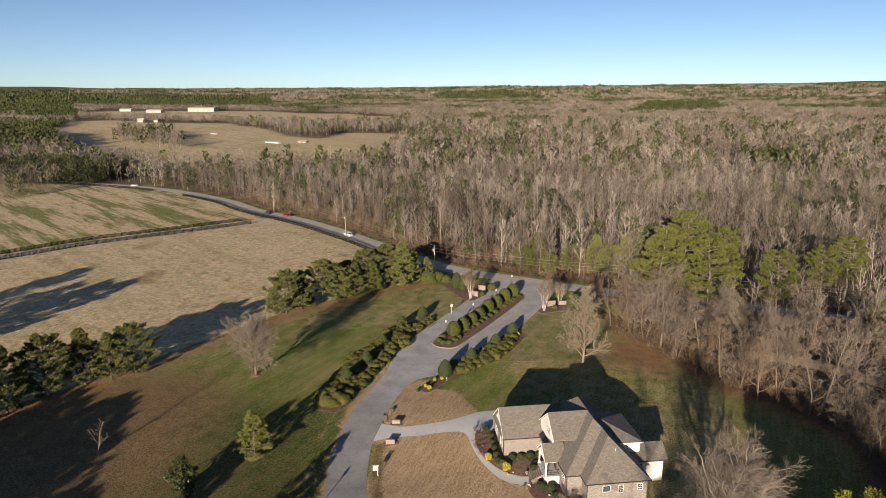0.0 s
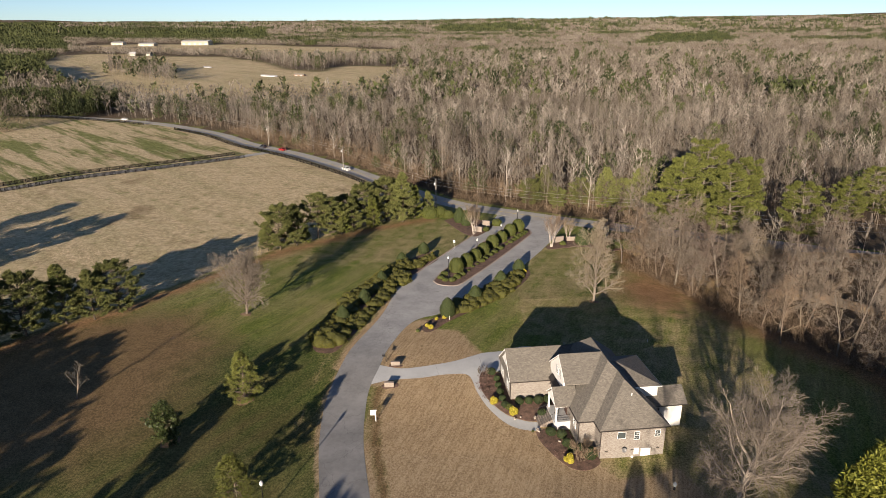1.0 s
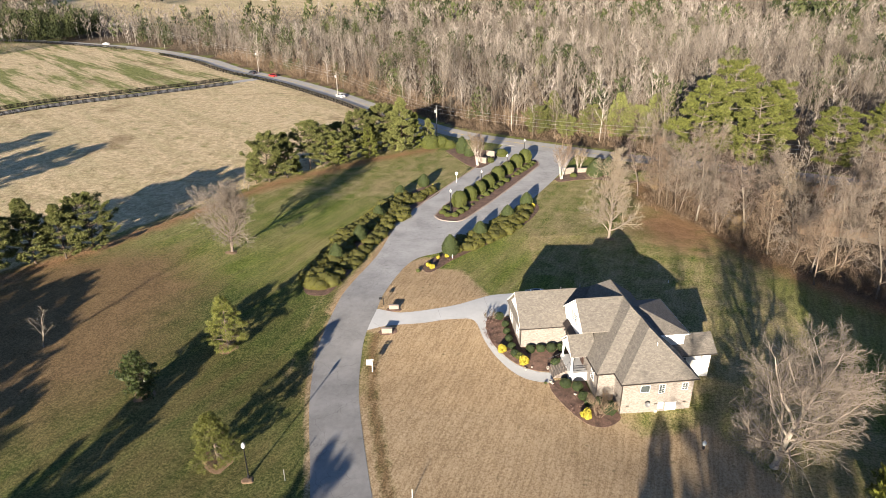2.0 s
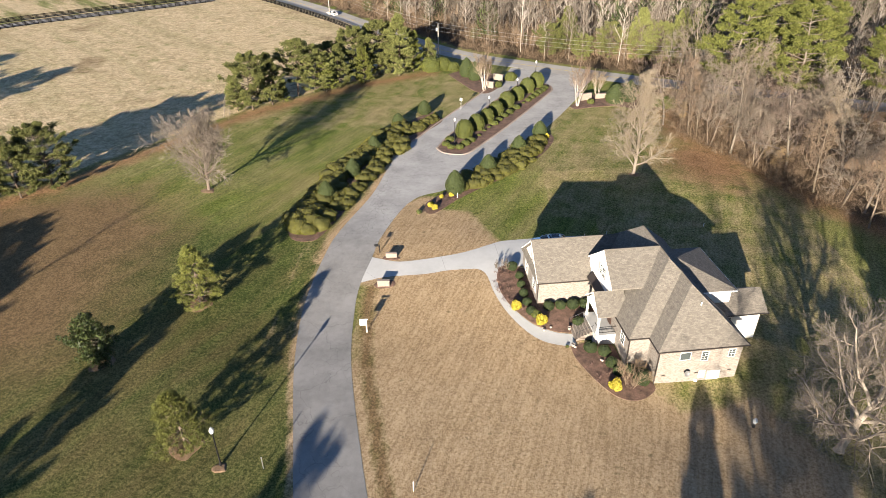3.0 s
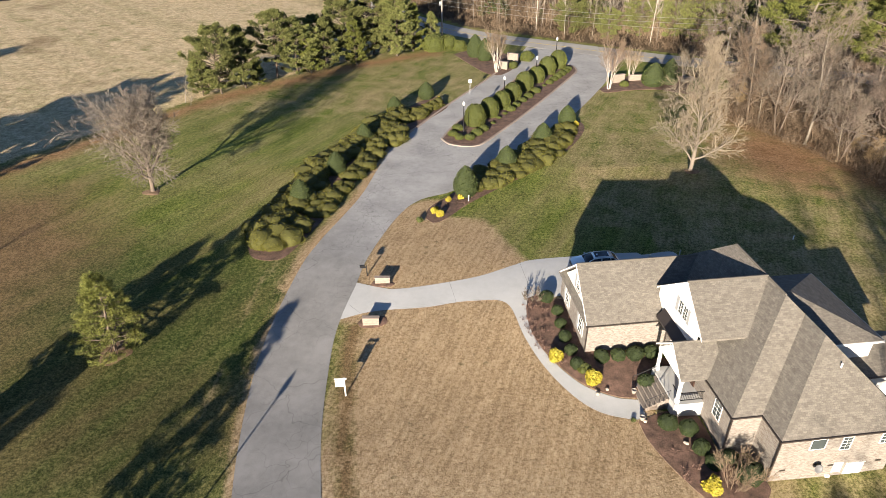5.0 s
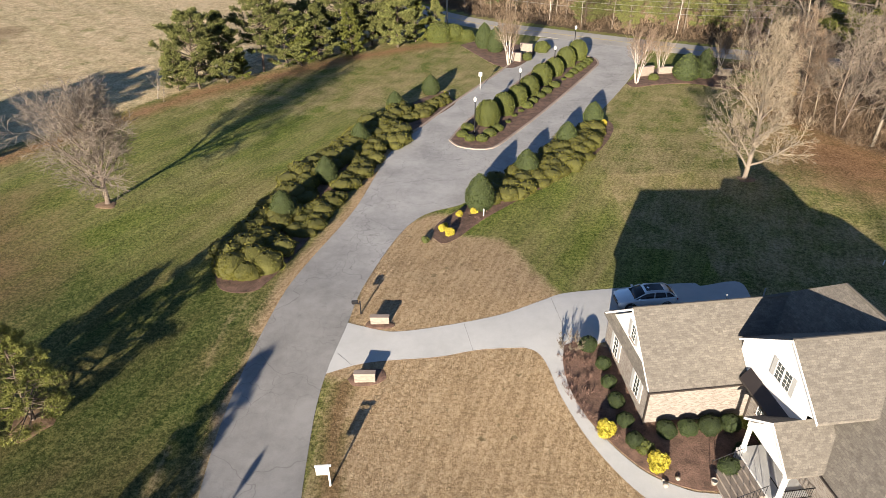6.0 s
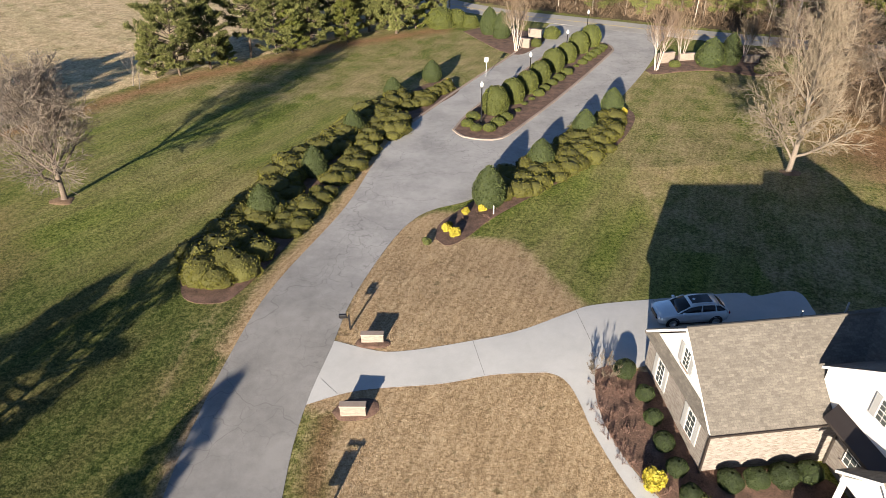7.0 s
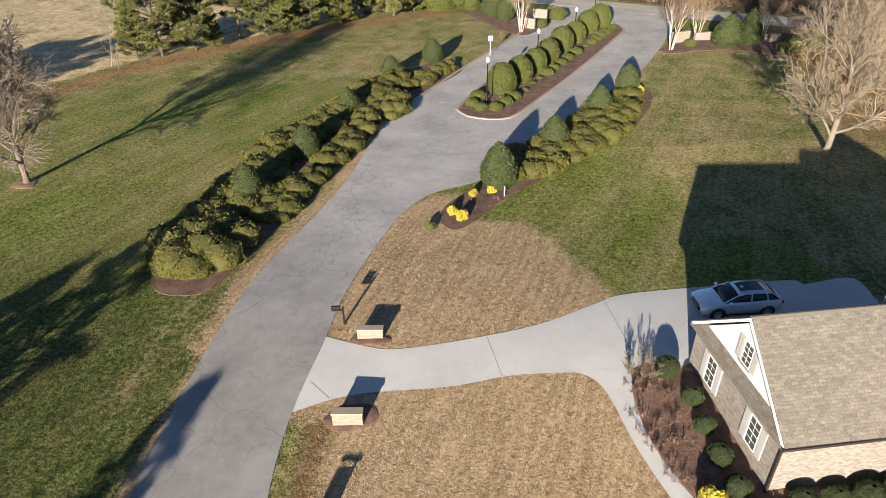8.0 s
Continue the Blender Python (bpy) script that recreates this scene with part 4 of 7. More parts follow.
# gutters, fascia, corner pipes
for a, c in (((0.5, 0.24, 2.98), (7.3, 0.24, 2.98)), ((9.35, -12.55, 2.8), (18.8, -12.55, 2.8)), ((7.2, -10.25, 2.8), (9.45, -10.25, 2.8)), ((7.2, -10.2, 2.8), (7.2, -6.4, 2.8)), ((9.35, -12.5, 2.8), (9.35, -10.2, 2.8)), ((18.4, -7.45, 2.44), (23.8, -7.45, 2.44)), ((18.8, -12.5, 2.8), (18.8, 2, 2.8))):
    part("gutter", Bag().box(min(a[0], c[0]) - 0.05, min(a[1], c[1]) - 0.05, a[2] - 0.06, max(a[0], c[0]) + 0.05, max(a[1], c[1]) + 0.05, a[2] + 0.05).mesh("gutter", M_GUTTER), house, "dark brown gutter")
for u, v, z1 in ((0.72, 0.55, 2.9), (7.54, -9.9, 2.75), (9.7, -12.2, 2.75), (7.5, 0.5, 2.9)):
    part("downpipe", Bag().box(u - 0.045, v - 0.045, ZB + 0.6, u + 0.045, v + 0.045, z1).mesh("downpipe", M_GUTTER), house, "dark brown downpipe")
for (u, v0, z0, v1, z1) in ((0.52, 0.3, 2.98, 4.3, 6.32), (0.52, 8.3, 2.98, 4.3, 6.32), (6.75, 2.1, 5.1, -2.05, 8.36), (6.75, -5.5, 5.66, -2.05, 8.36), (5.27, -6.5, 2.9, -4.35, 4.7), (5.27, -2.2, 2.9, -4.35, 4.7)):
    rakes = Bag()
    rakes.add([(u, v0, z0 - 0.15), (u, v1, z1 - 0.15), (u, v1, z1 + 0.02), (u, v0, z0 + 0.02), (u + 0.028, v0, z0 - 0.15), (u + 0.028, v1, z1 - 0.15), (u + 0.028, v1, z1 + 0.02), (u + 0.028, v0, z0 + 0.02)], [(0, 1, 2, 3), (4, 7, 6, 5), (0, 4, 5, 1), (3, 2, 6, 7), (0, 3, 7, 4), (1, 5, 6, 2)])
    part("rake_board", rakes.mesh("rake_board", M_TRIM), house, "white rake board")
part("fascia", Bag().box(14.0, -6.66, 5.0, 20.15, -6.6, 5.17).box(20.1, -6.6, 5.0, 20.16, 2.1, 5.17).mesh("fascia", M_TRIM), house, "white fascia board")
part("ridge_cap", Bag().tube((0.55, 4.3, 6.36), (12.9, 4.3, 6.36), 0.09, 0.09, 6).tube((6.78, -2.05, 8.4), (13.0, -2.05, 8.4), 0.09, 0.09, 6).tube((13.0, -4.4, 8.34), (13.0, 2.5, 8.34), 0.09, 0.09, 6).mesh("ridge_cap", M_SHINGLE), house, "brown ridge shingles")
part("vent_pipe", Bag().lathe([(0.06, -0.3), (0.06, 0.45)], 8, (14.6, -9.4, 5.7)).mesh("vent_pipe", M_WHITEPAINT), house, "white roof vent pipe")
for u, v in ((9.9, 5.2), (7.1, 4.9)):
    part("vent_pipe", Bag().lathe([(0.05, -0.4), (0.05, 0.62)], 8, (u, v, 5.75)).mesh("vent_pipe", M_SHUTTER), house, "grey roof vent pipe")


def window(w, hgt, cols, rows, at, shutters=False, sill=True, name="window"):
    """A sash window in local axes: x along the wall, y out of it, z up, origin at the sill's middle."""
    wd = part(name, Bag().box(-w / 2 - 0.04, 0, -0.04, -w / 2, 0.05, hgt + 0.04).box(w / 2, 0, -0.04, w / 2 + 0.04, 0.05, hgt + 0.04).box(-w / 2, 0, hgt, w / 2, 0.05, hgt + 0.04).box(-w / 2, 0, -0.04, w / 2, 0.05, 0).mesh("window_frame", M_TRIM), house, "white framed window", at)
    part("pane", Bag().box(-w / 2, 0.005, 0, w / 2, 0.02, hgt).mesh("pane", M_GLASS), wd)
    bars = Bag()
    for i in range(1, cols):
        x = -w / 2 + w * i / cols
        bars.box(x - 0.008, 0.02, 0, x + 0.008, 0.03, hgt)
    for j in range(1, rows):
        z = hgt * j / rows
        t = 0.018 if j == rows // 2 else 0.008
        bars.box(-w / 2, 0.02, z - t, w / 2, 0.032, z + t)
    part("muntin_grid", bars.mesh("muntin_grid", M_TRIM), wd)
    if sill:
        part("sill", Bag().box(-w / 2 - 0.15, 0, -0.13, w / 2 + 0.15, 0.08, -0.07).mesh("sill", M_KERB), wd)
    if shutters:
        for s in (-1, 1):
            x = s * (w / 2 + 0.27)
            sh = Bag().box(x - 0.2, 0, -0.05, x + 0.2, 0.045, hgt + 0.05)
            for k in range(12):
                z = hgt * (k + 0.5) / 12
                sh.box(x - 0.15, 0.045, z - 0.03, x + 0.15, 0.06, z + 0.03)
            part("shutter", sh.mesh("shutter", M_SHUTTER), wd, "grey louvred shutter")
    return wd


for v in (2.3, 6.1):
    window(0.72, 1.5, 2, 4, pose(0.75, v, 0.9, 0, 0, 90), shutters=True)
window(0.62, 1.1, 2, 4, pose(0.95, 4.3, 3.75, 0, 0, 90), shutters=True)
for v in (-1.70, -2.44):
    window(0.62, 1.12, 2, 4, pose(6.95, v, 5.2, 0, 0, 90), shutters=False, sill=False)
for v in (-1.16, -2.98):
    part("shutter", Bag().box(6.9, v - 0.17, 5.15, 6.95, v + 0.17, 6.36).mesh("shutter", M_SHUTTER), house, "grey louvred shutter")
window(1.1, 1.5, 3, 4, pose(7.6, -0.9, 0.95, 0, 0, 90), name="entry_window")
window(0.9, 1.5, 2, 4, pose(7.6, -8.1, 0.7, 0, 0, 90))
for u, w, hgt, z, c, r in ((12.5, 1.05, 0.9, 1.3, 1, 1), (14.55, 0.66, 1.15, 1.0, 2, 4), (17.35, 0.66, 0.9, 1.25, 2, 3)):
    window(w, hgt, c, r, pose(u, -12.15, z, 0, 0, 180), sill=False)
window(0.7, 1.0, 2, 3, pose(19.6, -7.0, 0.9, 0, 0, 180), sill=False)
part("crawl_door", Bag().box(15.3, -12.2, -1.62, 16.6, -12.14, -0.55).box(15.25, -12.21, -0.55, 16.65, -12.14, -0.48).mesh("crawl_door", M_TRIM), house, "white crawl space door")
part("access_panel", Bag().box(14.35, -12.19, -1.3, 15.0, -12.14, -0.35).mesh("access_panel", M_TRIM), house, "white painted panel")
for u in (10.6, 14.1, 17.6):
    part("foundation_vent", Bag().box(u - 0.2, -12.18, -0.62, u + 0.2, -12.14, -0.48).mesh("foundation_vent", M_GUTTER), house, "dark foundation vent")
dish = part("satellite_dish", Bag().lathe([(0.02, 0.0), (0.2, 0.02), (0.27, 0.07), (0.32, 0.12), (0.31, 0.14), (0.24, 0.09), (0.02, 0.03)], 20).mesh("satellite_dish", M_DISH, True), house, "grey satellite dish", pose(12.85, -12.5, -0.25, 70, 0, 0))
part("dish_arm", Bag().tube((0, 0, 0), (0, 0.1, -0.35), 0.025, 0.025, 6).mesh("dish_arm", M_GUTTER), dish)
part("ac_pipe", Bag().box(14.0, -12.3, -2.0, 14.3, -12.15, -1.5).mesh("ac_pipe", M_WHITEPAINT), house, "white utility box")
for u in (8.6, 12.4):
    part("garage_door", Bag().box(u - 1.3, 7.98, 0.3, u + 1.3, 8.06, 2.5).mesh("garage_door", M_TRIM), house, "white garage door")

# ---- plants: generators ----
def tubes(segs, sides=3):
    """One mesh of tapered tubes: rows of (p0, p1, r0, r1)."""
    A = np.array([s[0] for s in segs], float)
    B = np.array([s[1] for s in segs], float)
    ra = np.array([s[2] for s in segs], float)[:, None, None]
    rb = np.array([s[3] for s in segs], float)[:, None, None]
    d = B - A
    d /= np.linalg.norm(d, axis=1)[:, None] + 1e-9
    ref = np.where(np.abs(d[:, 2:3]) > 0.9, np.array([[1.0, 0, 0]]), np.array([[0, 0, 1.0]]))
    x = np.cross(ref, d)
    x /= np.linalg.norm(x, axis=1)[:, None]
    y = np.cross(d, x)
    a = np.arange(sides) * 2 * np.pi / sides
    ring = x[:, None, :] * np.cos(a)[None, :, None] + y[:, None, :] * np.sin(a)[None, :, None]
    V = np.concatenate([A[:, None, :] + ring * ra, B[:, None, :] + ring * rb], axis=1).reshape(-1, 3)
    base = (np.arange(len(segs)) * 2 * sides)[:, None, None]
    i = np.arange(sides)
    q = np.stack([i, (i + 1) % sides, sides + (i + 1) % sides, sides + i], axis=1)[None]
    return V, (base + q).reshape(-1, 4)


def grow(rnd, p, d, length, radius, level, plan, out, gnarl=0.16):
    """Branches by recursion. plan: rows of (children, angle, length share, start share, lift) by level."""
    n = (6, 5, 3, 2, 2)[min(level, 4)]
    pts, dd = [Vector(p)], Vector(d)
    wob = gnarl * (0.4 if level == 0 else 1.0)
    for k in range(n):
        dd = (dd + Vector((rnd.gauss(0, wob), rnd.gauss(0, wob), rnd.gauss(0.04 if level < 3 else 0.0, wob * 0.7)))).normalized()
        pts.append(pts[-1] + dd * (length / n))
    end = 0.30 if level < len(plan) else 0.25
    rad = [radius * (1 - (1 - end) * k / n) for k in range(n + 1)]
    for k in range(n):
        out[min(level, 2)].append((tuple(pts[k]), tuple(pts[k + 1]), rad[k], rad[k + 1]))
    if level >= len(plan):
        return
    kids, ang, share, start, lift = plan[level]
    turn = rnd.uniform(0, 6.28)
    for c in range(kids):
        f = start + (1 - start) * (c + rnd.uniform(0.1, 0.9)) / kids
        i = min(n - 1, int(f * n))
        q = pts[i].lerp(pts[i + 1], f * n - i)
        axis_d = (pts[i + 1] - pts[i]).normalized()
        turn += 2.4 + rnd.uniform(-0.5, 0.5)
        side = axis_d.orthogonal().normalized()
        side.rotate(Matrix.Rotation(turn, 3, axis_d))
        a = radians(ang * rnd.uniform(0.7, 1.25) * (1.25 - 0.6 * f if level == 0 else 1))
        nd = (axis_d * math.cos(a) + side * math.sin(a) + Vector((0, 0, lift))).normalized()
        ln = length * share * rnd.uniform(0.6, 1.2) * (1.2 - 0.55 * f if level == 0 else 1.1 - 0.3 * f)
        grow(rnd, q, nd, ln, max(0.010, rad[i] * rnd.uniform(0.46, 0.66)), level + 1, plan, out, gnarl)


def bare_tree(name, label, seed, height, plan, radius, bark, twig, stems=1, lean=0.0, trunk_share=0.6, twig_min=0.014, category="tree", gnarl=0.16):
    rnd = random.Random(seed)
    outs = []
    for s in range(stems):
        out = [[], [], []]
        a = 6.28 * s / stems + rnd.uniform(-0.3, 0.3)
        d = Vector((math.cos(a) * lean, math.sin(a) * lean, 1)).normalized()
        grow(rnd, (math.cos(a) * 0.15 * (stems > 1), math.sin(a) * 0.15 * (stems > 1), -0.25), d, height * trunk_share, radius, 0, plan, out, gnarl)
        outs.append(out)
    k = height / max(s[1][2] for out in outs for o in out for s in o)
    t = thing(name, label, category)
    fine = []
    for out in outs:
        stem, limbs, twigs = [[(tuple(c * k for c in a), tuple(c * k for c in b), ra, rb) for a, b, ra, rb in o] for o in out]
        foot = [((0, 0, -0.3), (0, 0, 0.25), radius * 1.7, radius * 1.05)] if stems == 1 else []
        lapped = [(a, tuple(q + (q - p) * 0.06 for p, q in zip(a, b)), ra, rb) for a, b, ra, rb in stem]
        V, F = tubes(lapped + foot, 8 if stems == 1 else 6)
        trunk = part("trunk", data_mesh("trunk", V, F, bark, True), t)
        V, F = tubes(limbs + [(a, b, ra * 0.6, rb * 0.6) for a, b, ra, rb in stem], 5 if stems == 1 else 4)
        part("limb_frame", data_mesh("limb_frame", V, F, bark, True), trunk)
        fine += twigs
    V, F = tubes([(a, b, max(ra, twig_min), max(rb, twig_min * 0.6)) for a, b, ra, rb in fine], 3)
    part("twig_crown", data_mesh("twig_crown", V, F, twig), t, "fine leafless twigs")
    return t


def flakes(centres, size, per, spread, rnd_gen, up=0.3, aspect=0.35, two=True):
    """Leaf blades round the given centres, as small bent quads."""
    C = np.repeat(np.asarray(centres, float), per, axis=0)
    n = len(C)
    o = rnd_gen.normal(0, 1, (n, 3))
    o /= np.linalg.norm(o, axis=1)[:, None]
    rad = spread if np.isscalar(spread) else np.repeat(np.asarray(spread), per)[:, None]
    P = C + o * rad * rnd_gen.uniform(0.45, 1.0, (n, 1))
    d = o + rnd_gen.normal(0, 0.55, (n, 3)) + np.array([0, 0, up])
    d /= np.linalg.norm(d, axis=1)[:, None]
    s = np.cross(d, rnd_gen.normal(0, 1, (n, 3)))
    s /= np.linalg.norm(s, axis=1)[:, None]
    L = size * rnd_gen.uniform(0.6, 1.3, (n, 1))
    W = L * aspect
    V = np.stack([P - d * L * 0.5, P + s * W * 0.5, P + d * L * 0.5, P - s * W * 0.5], axis=1).reshape(-1, 3)
    return V, np.arange(4 * n).reshape(-1, 4)


def pine_tree(name, label, seed, height, crown_from, width, leaf, bark, clumps, per, size, shape, label_category="tree", blob=0.5, aspect=0.15, along=(0.55, 0.8, 1.0), droop=0.0):
    rg, rnd = np.random.default_rng(seed), random.Random(seed)
    t = thing(name, label, label_category)
    segs = []
    p = Vector((0, 0, -0.3))
    n = 7
    pts = [p.copy()]
    for k in range(n):
        p = p + Vector((rnd.gauss(0, 0.012) * height, rnd.gauss(0, 0.012) * height, height * 0.98 / n))
        pts.append(p.copy())
    r0 = height * 0.016 + 0.05
    for k in range(n):
        segs.append((tuple(pts[k]), tuple(pts[k + 1]), r0 * (1 - 0.85 * k / n), r0 * (1 - 0.85 * (k + 1) / n)))
    V, F = tubes(segs, 8)
    part("trunk", data_mesh("trunk", V, F, bark, True), t)
    limbs, cen, rad = [], [], []
    for c in range(clumps):
        f = (c + rnd.random()) / clumps
        z = crown_from + (1 - crown_from) * f
        w = width * shape(f) * rnd.uniform(0.45, 1.1)
        a = c * 2.4 + rnd.uniform(-0.5, 0.5)
        i = min(n - 1, int(z * n))
        o = pts[i].lerp(pts[i + 1], z * n - i)
        tip = o + Vector((math.cos(a) * w, math.sin(a) * w, w * (rnd.uniform(-0.05, 0.45) - droop)))
        if tip.z > height:
            tip.z = height
        limbs.append((tuple(o), tuple(o.lerp(tip, 0.95)), max(0.02, 0.022 * w + 0.012), 0.012))
        for q in along if w > 0.9 else along[-1:]:
            j = o.lerp(tip, q)
            cen.append((j.x + rnd.gauss(0, 0.3) * blob, j.y + rnd.gauss(0, 0.3) * blob, j.z + rnd.gauss(0, 0.2) * blob))
            rad.append(blob * rnd.uniform(0.7, 1.25) * (0.75 + 0.25 * q))
    V, F = tubes(limbs, 4)
    part("limb_frame", data_mesh("limb_frame", V, F, bark, True), t)
    V, F = flakes(cen, size, per, rad, rg, 0.3, aspect)
    part("crown", data_mesh("crown", V, F, leaf), t, "tufted green needles")
    return t


def conifer(name, label, seed, height, crown_from, width, leaf, bark, limbs, subs, tufts, blades, size, aspect, shape, rise=0.25, droop=0.0, dead=0, category="tree"):
    """An evergreen with boughs, side shoots and tufts of needles along them."""
    rg, rnd = np.random.default_rng(seed), random.Random(seed)
    t = thing(name, label, category)
    n = 8
    pts = [Vector((0, 0, -0.3))]
    for k in range(n):
        pts.append(pts[-1] + Vector((rnd.gauss(0, 0.010) * height, rnd.gauss(0, 0.010) * height, height * 0.97 / n)))
    r0 = height * 0.013 + 0.05
    V, F = tubes([(tuple(pts[k]), tuple(pts[k + 1]), r0 * (1 - 0.85 * k / n), r0 * (1 - 0.85 * (k + 1) / n)) for k in range(n)], 8)
    part("trunk", data_mesh("trunk", V, F, bark, True), t)

    def on_trunk(z):
        i = min(n - 1, int(z * n))
        return pts[i].lerp(pts[i + 1], z * n - i)

    segs, cen, way = [], [], []
    for c in range(dead):
        o = on_trunk(crown_from * rnd.uniform(0.35, 1.0))
        a, w = rnd.uniform(0, 6.28), width * rnd.uniform(0.3, 0.6)
        segs.append((tuple(o), tuple(o + Vector((math.cos(a) * w, math.sin(a) * w, -0.15 * w))), 0.035, 0.012))
    for c in range(limbs):
        f = (c + rnd.random()) / limbs
        o = on_trunk(min(0.985, crown_from + (1 - crown_from) * f))
        w = width * shape(f) * rnd.uniform(0.62, 1.12)
        a = c * 2.4 + rnd.uniform(-0.5, 0.5)
        out = Vector((math.cos(a), math.sin(a), rise * rnd.uniform(0.2, 1.6) - droop * 0.4))
        knee = o + out * (w * 0.55)
        tip = knee + Vector((out.x, out.y, out.z + 0.22 * rnd.random() - droop)) * (w * 0.45)
        r1 = max(0.02, 0.016 * w + 0.012)
        segs += [(tuple(o), tuple(knee), r1, r1 * 0.6), (tuple(knee), tuple(tip), r1 * 0.6, 0.012)]
        along = (tip - o).normalized()
        side = along.cross(Vector((0, 0, 1))).normalized()
        for k in range(subs):
            q = 0.28 + 0.72 * math.sqrt((k + rnd.random()) / subs)
            p = o.lerp(knee, q / 0.55) if q < 0.55 else knee.lerp(tip, (q - 0.55) / 0.45)
            sd = side * (1 if k % 2 else -1)
            d = (along * rnd.uniform(0.4, 1.0) + sd * rnd.uniform(0.3, 1.0) + Vector((0, 0, rnd.uniform(-0.1, 0.4) - droop))).normalized()
            ln = (w * 0.34 * (1.25 - q) + 0.25) * rnd.uniform(0.7, 1.2)
            segs.append((tuple(p), tuple(p + d * ln), 0.014, 0.008))
            for m in range(tufts):
                cen.append(tuple(p + d * ln * (m + 1) / tufts))
                way.append(tuple(d))
    segs += [(tuple(pts[k]), tuple(pts[k + 1]), r0 * 0.5 * (1 - 0.85 * k / n), r0 * 0.5 * (1 - 0.85 * (k + 1) / n)) for k in range(n)]
    V, F = tubes(segs, 4)
    part("limb_frame", data_mesh("limb_frame", V, F, bark, True), t)
    C, D = np.repeat(np.array(cen), blades, axis=0), np.repeat(np.array(way), blades, axis=0)
    m = len(C)
    d = D * 0.55 + rg.normal(0, 0.55, (m, 3)) + np.array([0, 0, 0.22 - droop])
    d /= np.linalg.norm(d, axis=1)[:, None]
    sd = np.cross(d, rg.normal(0, 1, (m, 3)))
    sd /= np.linalg.norm(sd, axis=1)[:, None]
    L = size * rg.uniform(0.6, 1.3, (m, 1))
    C = C + rg.normal(0, size * 0.18, (m, 3))
    V = np.stack([C, C + d * L * 0.45 + sd * L * aspect * 0.5, C + d * L, C + d * L * 0.45 - sd * L * aspect * 0.5], axis=1).reshape(-1, 3)
    part("crown", data_mesh("crown", V, np.arange(4 * m).reshape(-1, 4), leaf), t, "tufted green needles")
    return t


def leafy_body(seed, prof, n_leaf, size, aspect, wob=0.06, sides=14, rings=10):
    """A clipped shrub: solid core of the given outline plus leaves on its skin. prof(f) -> (radius, z)."""
    rg = np.random.default_rng(seed)
    V, F = [], []
    for k in range(rings + 1):
        r, z = prof(k / rings)
        for i in range(sides):
            a = 2 * math.pi * i / sides
            w = 1 + wob * noise.noise((math.cos(a) * 2 + seed, math.sin(a) * 2, z * 1.4))
            V.append((r * 0.94 * w * math.cos(a), r * 0.94 * w * math.sin(a), z * 0.985))
    for k in range(rings):
        for i in range(sides):
            F.append((k * sides + i, k * sides + (i + 1) % sides, (k + 1) * sides + (i + 1) % sides, (k + 1) * sides + i))
    V = np.array(V)
    F = np.array(F)
    f = rg.uniform(0, 1, n_leaf)
    R = np.array([prof(q) for q in f])
    keep = rg.uniform(0, 1, n_leaf) < (R[:, 0] / R[:, 0].max()) * 0.9 + 0.12
    f, R = f[keep], R[keep]
    a = rg.uniform(0, 2 * math.pi, len(f))
    w = np.array([1 + wob * noise.noise((math.cos(q) * 2 + seed, math.sin(q) * 2, z * 1.4)) for q, z in zip(a, R[:, 1])])
    P = np.stack([R[:, 0] * w * np.cos(a), R[:, 0] * w * np.sin(a), R[:, 1]], axis=1)
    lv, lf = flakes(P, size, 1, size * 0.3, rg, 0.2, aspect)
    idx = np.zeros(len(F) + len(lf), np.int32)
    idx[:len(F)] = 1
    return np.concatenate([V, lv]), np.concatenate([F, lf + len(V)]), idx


def shrub(name, label, seed, prof, leaf, n_leaf=1400, size=0.13, aspect=0.55, wob=0.10, category="shrub", group="", stem=True):
    t = thing(name, label, category, group=group)
    V, F, idx = leafy_body(seed, prof, n_leaf, size, aspect, wob)
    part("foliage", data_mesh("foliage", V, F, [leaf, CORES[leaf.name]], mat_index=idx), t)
    if stem:
        b = Bag()
        for i in range(4):
            a = i * 1.7 + seed
            b.tube((0.05 * math.cos(a), 0.05 * math.sin(a), -0.15), (0.2 * math.cos(a), 0.2 * math.sin(a), 0.5), 0.03, 0.02, 5)
        part("stem_cluster", b.mesh("stem_cluster", M_BARK2, True), t)
    return t


def dome(r, hgt, low=0.06, square=2.6):
    return lambda f: (r * max(0.02, (1 - (2 * f - 0.75) ** 2 / 1.5625 if f > 0.375 else 0.72 + 0.28 * (f / 0.375))) ** (1 / square * 1.3), low + (hgt - low) * f)


def egg(r, hgt, low=0.05):
    return lambda f: (r * max(0.03, math.sin(math.pi * (0.16 + 0.84 * f) ** 0.8) ** 0.75), low + (hgt - low) * f)


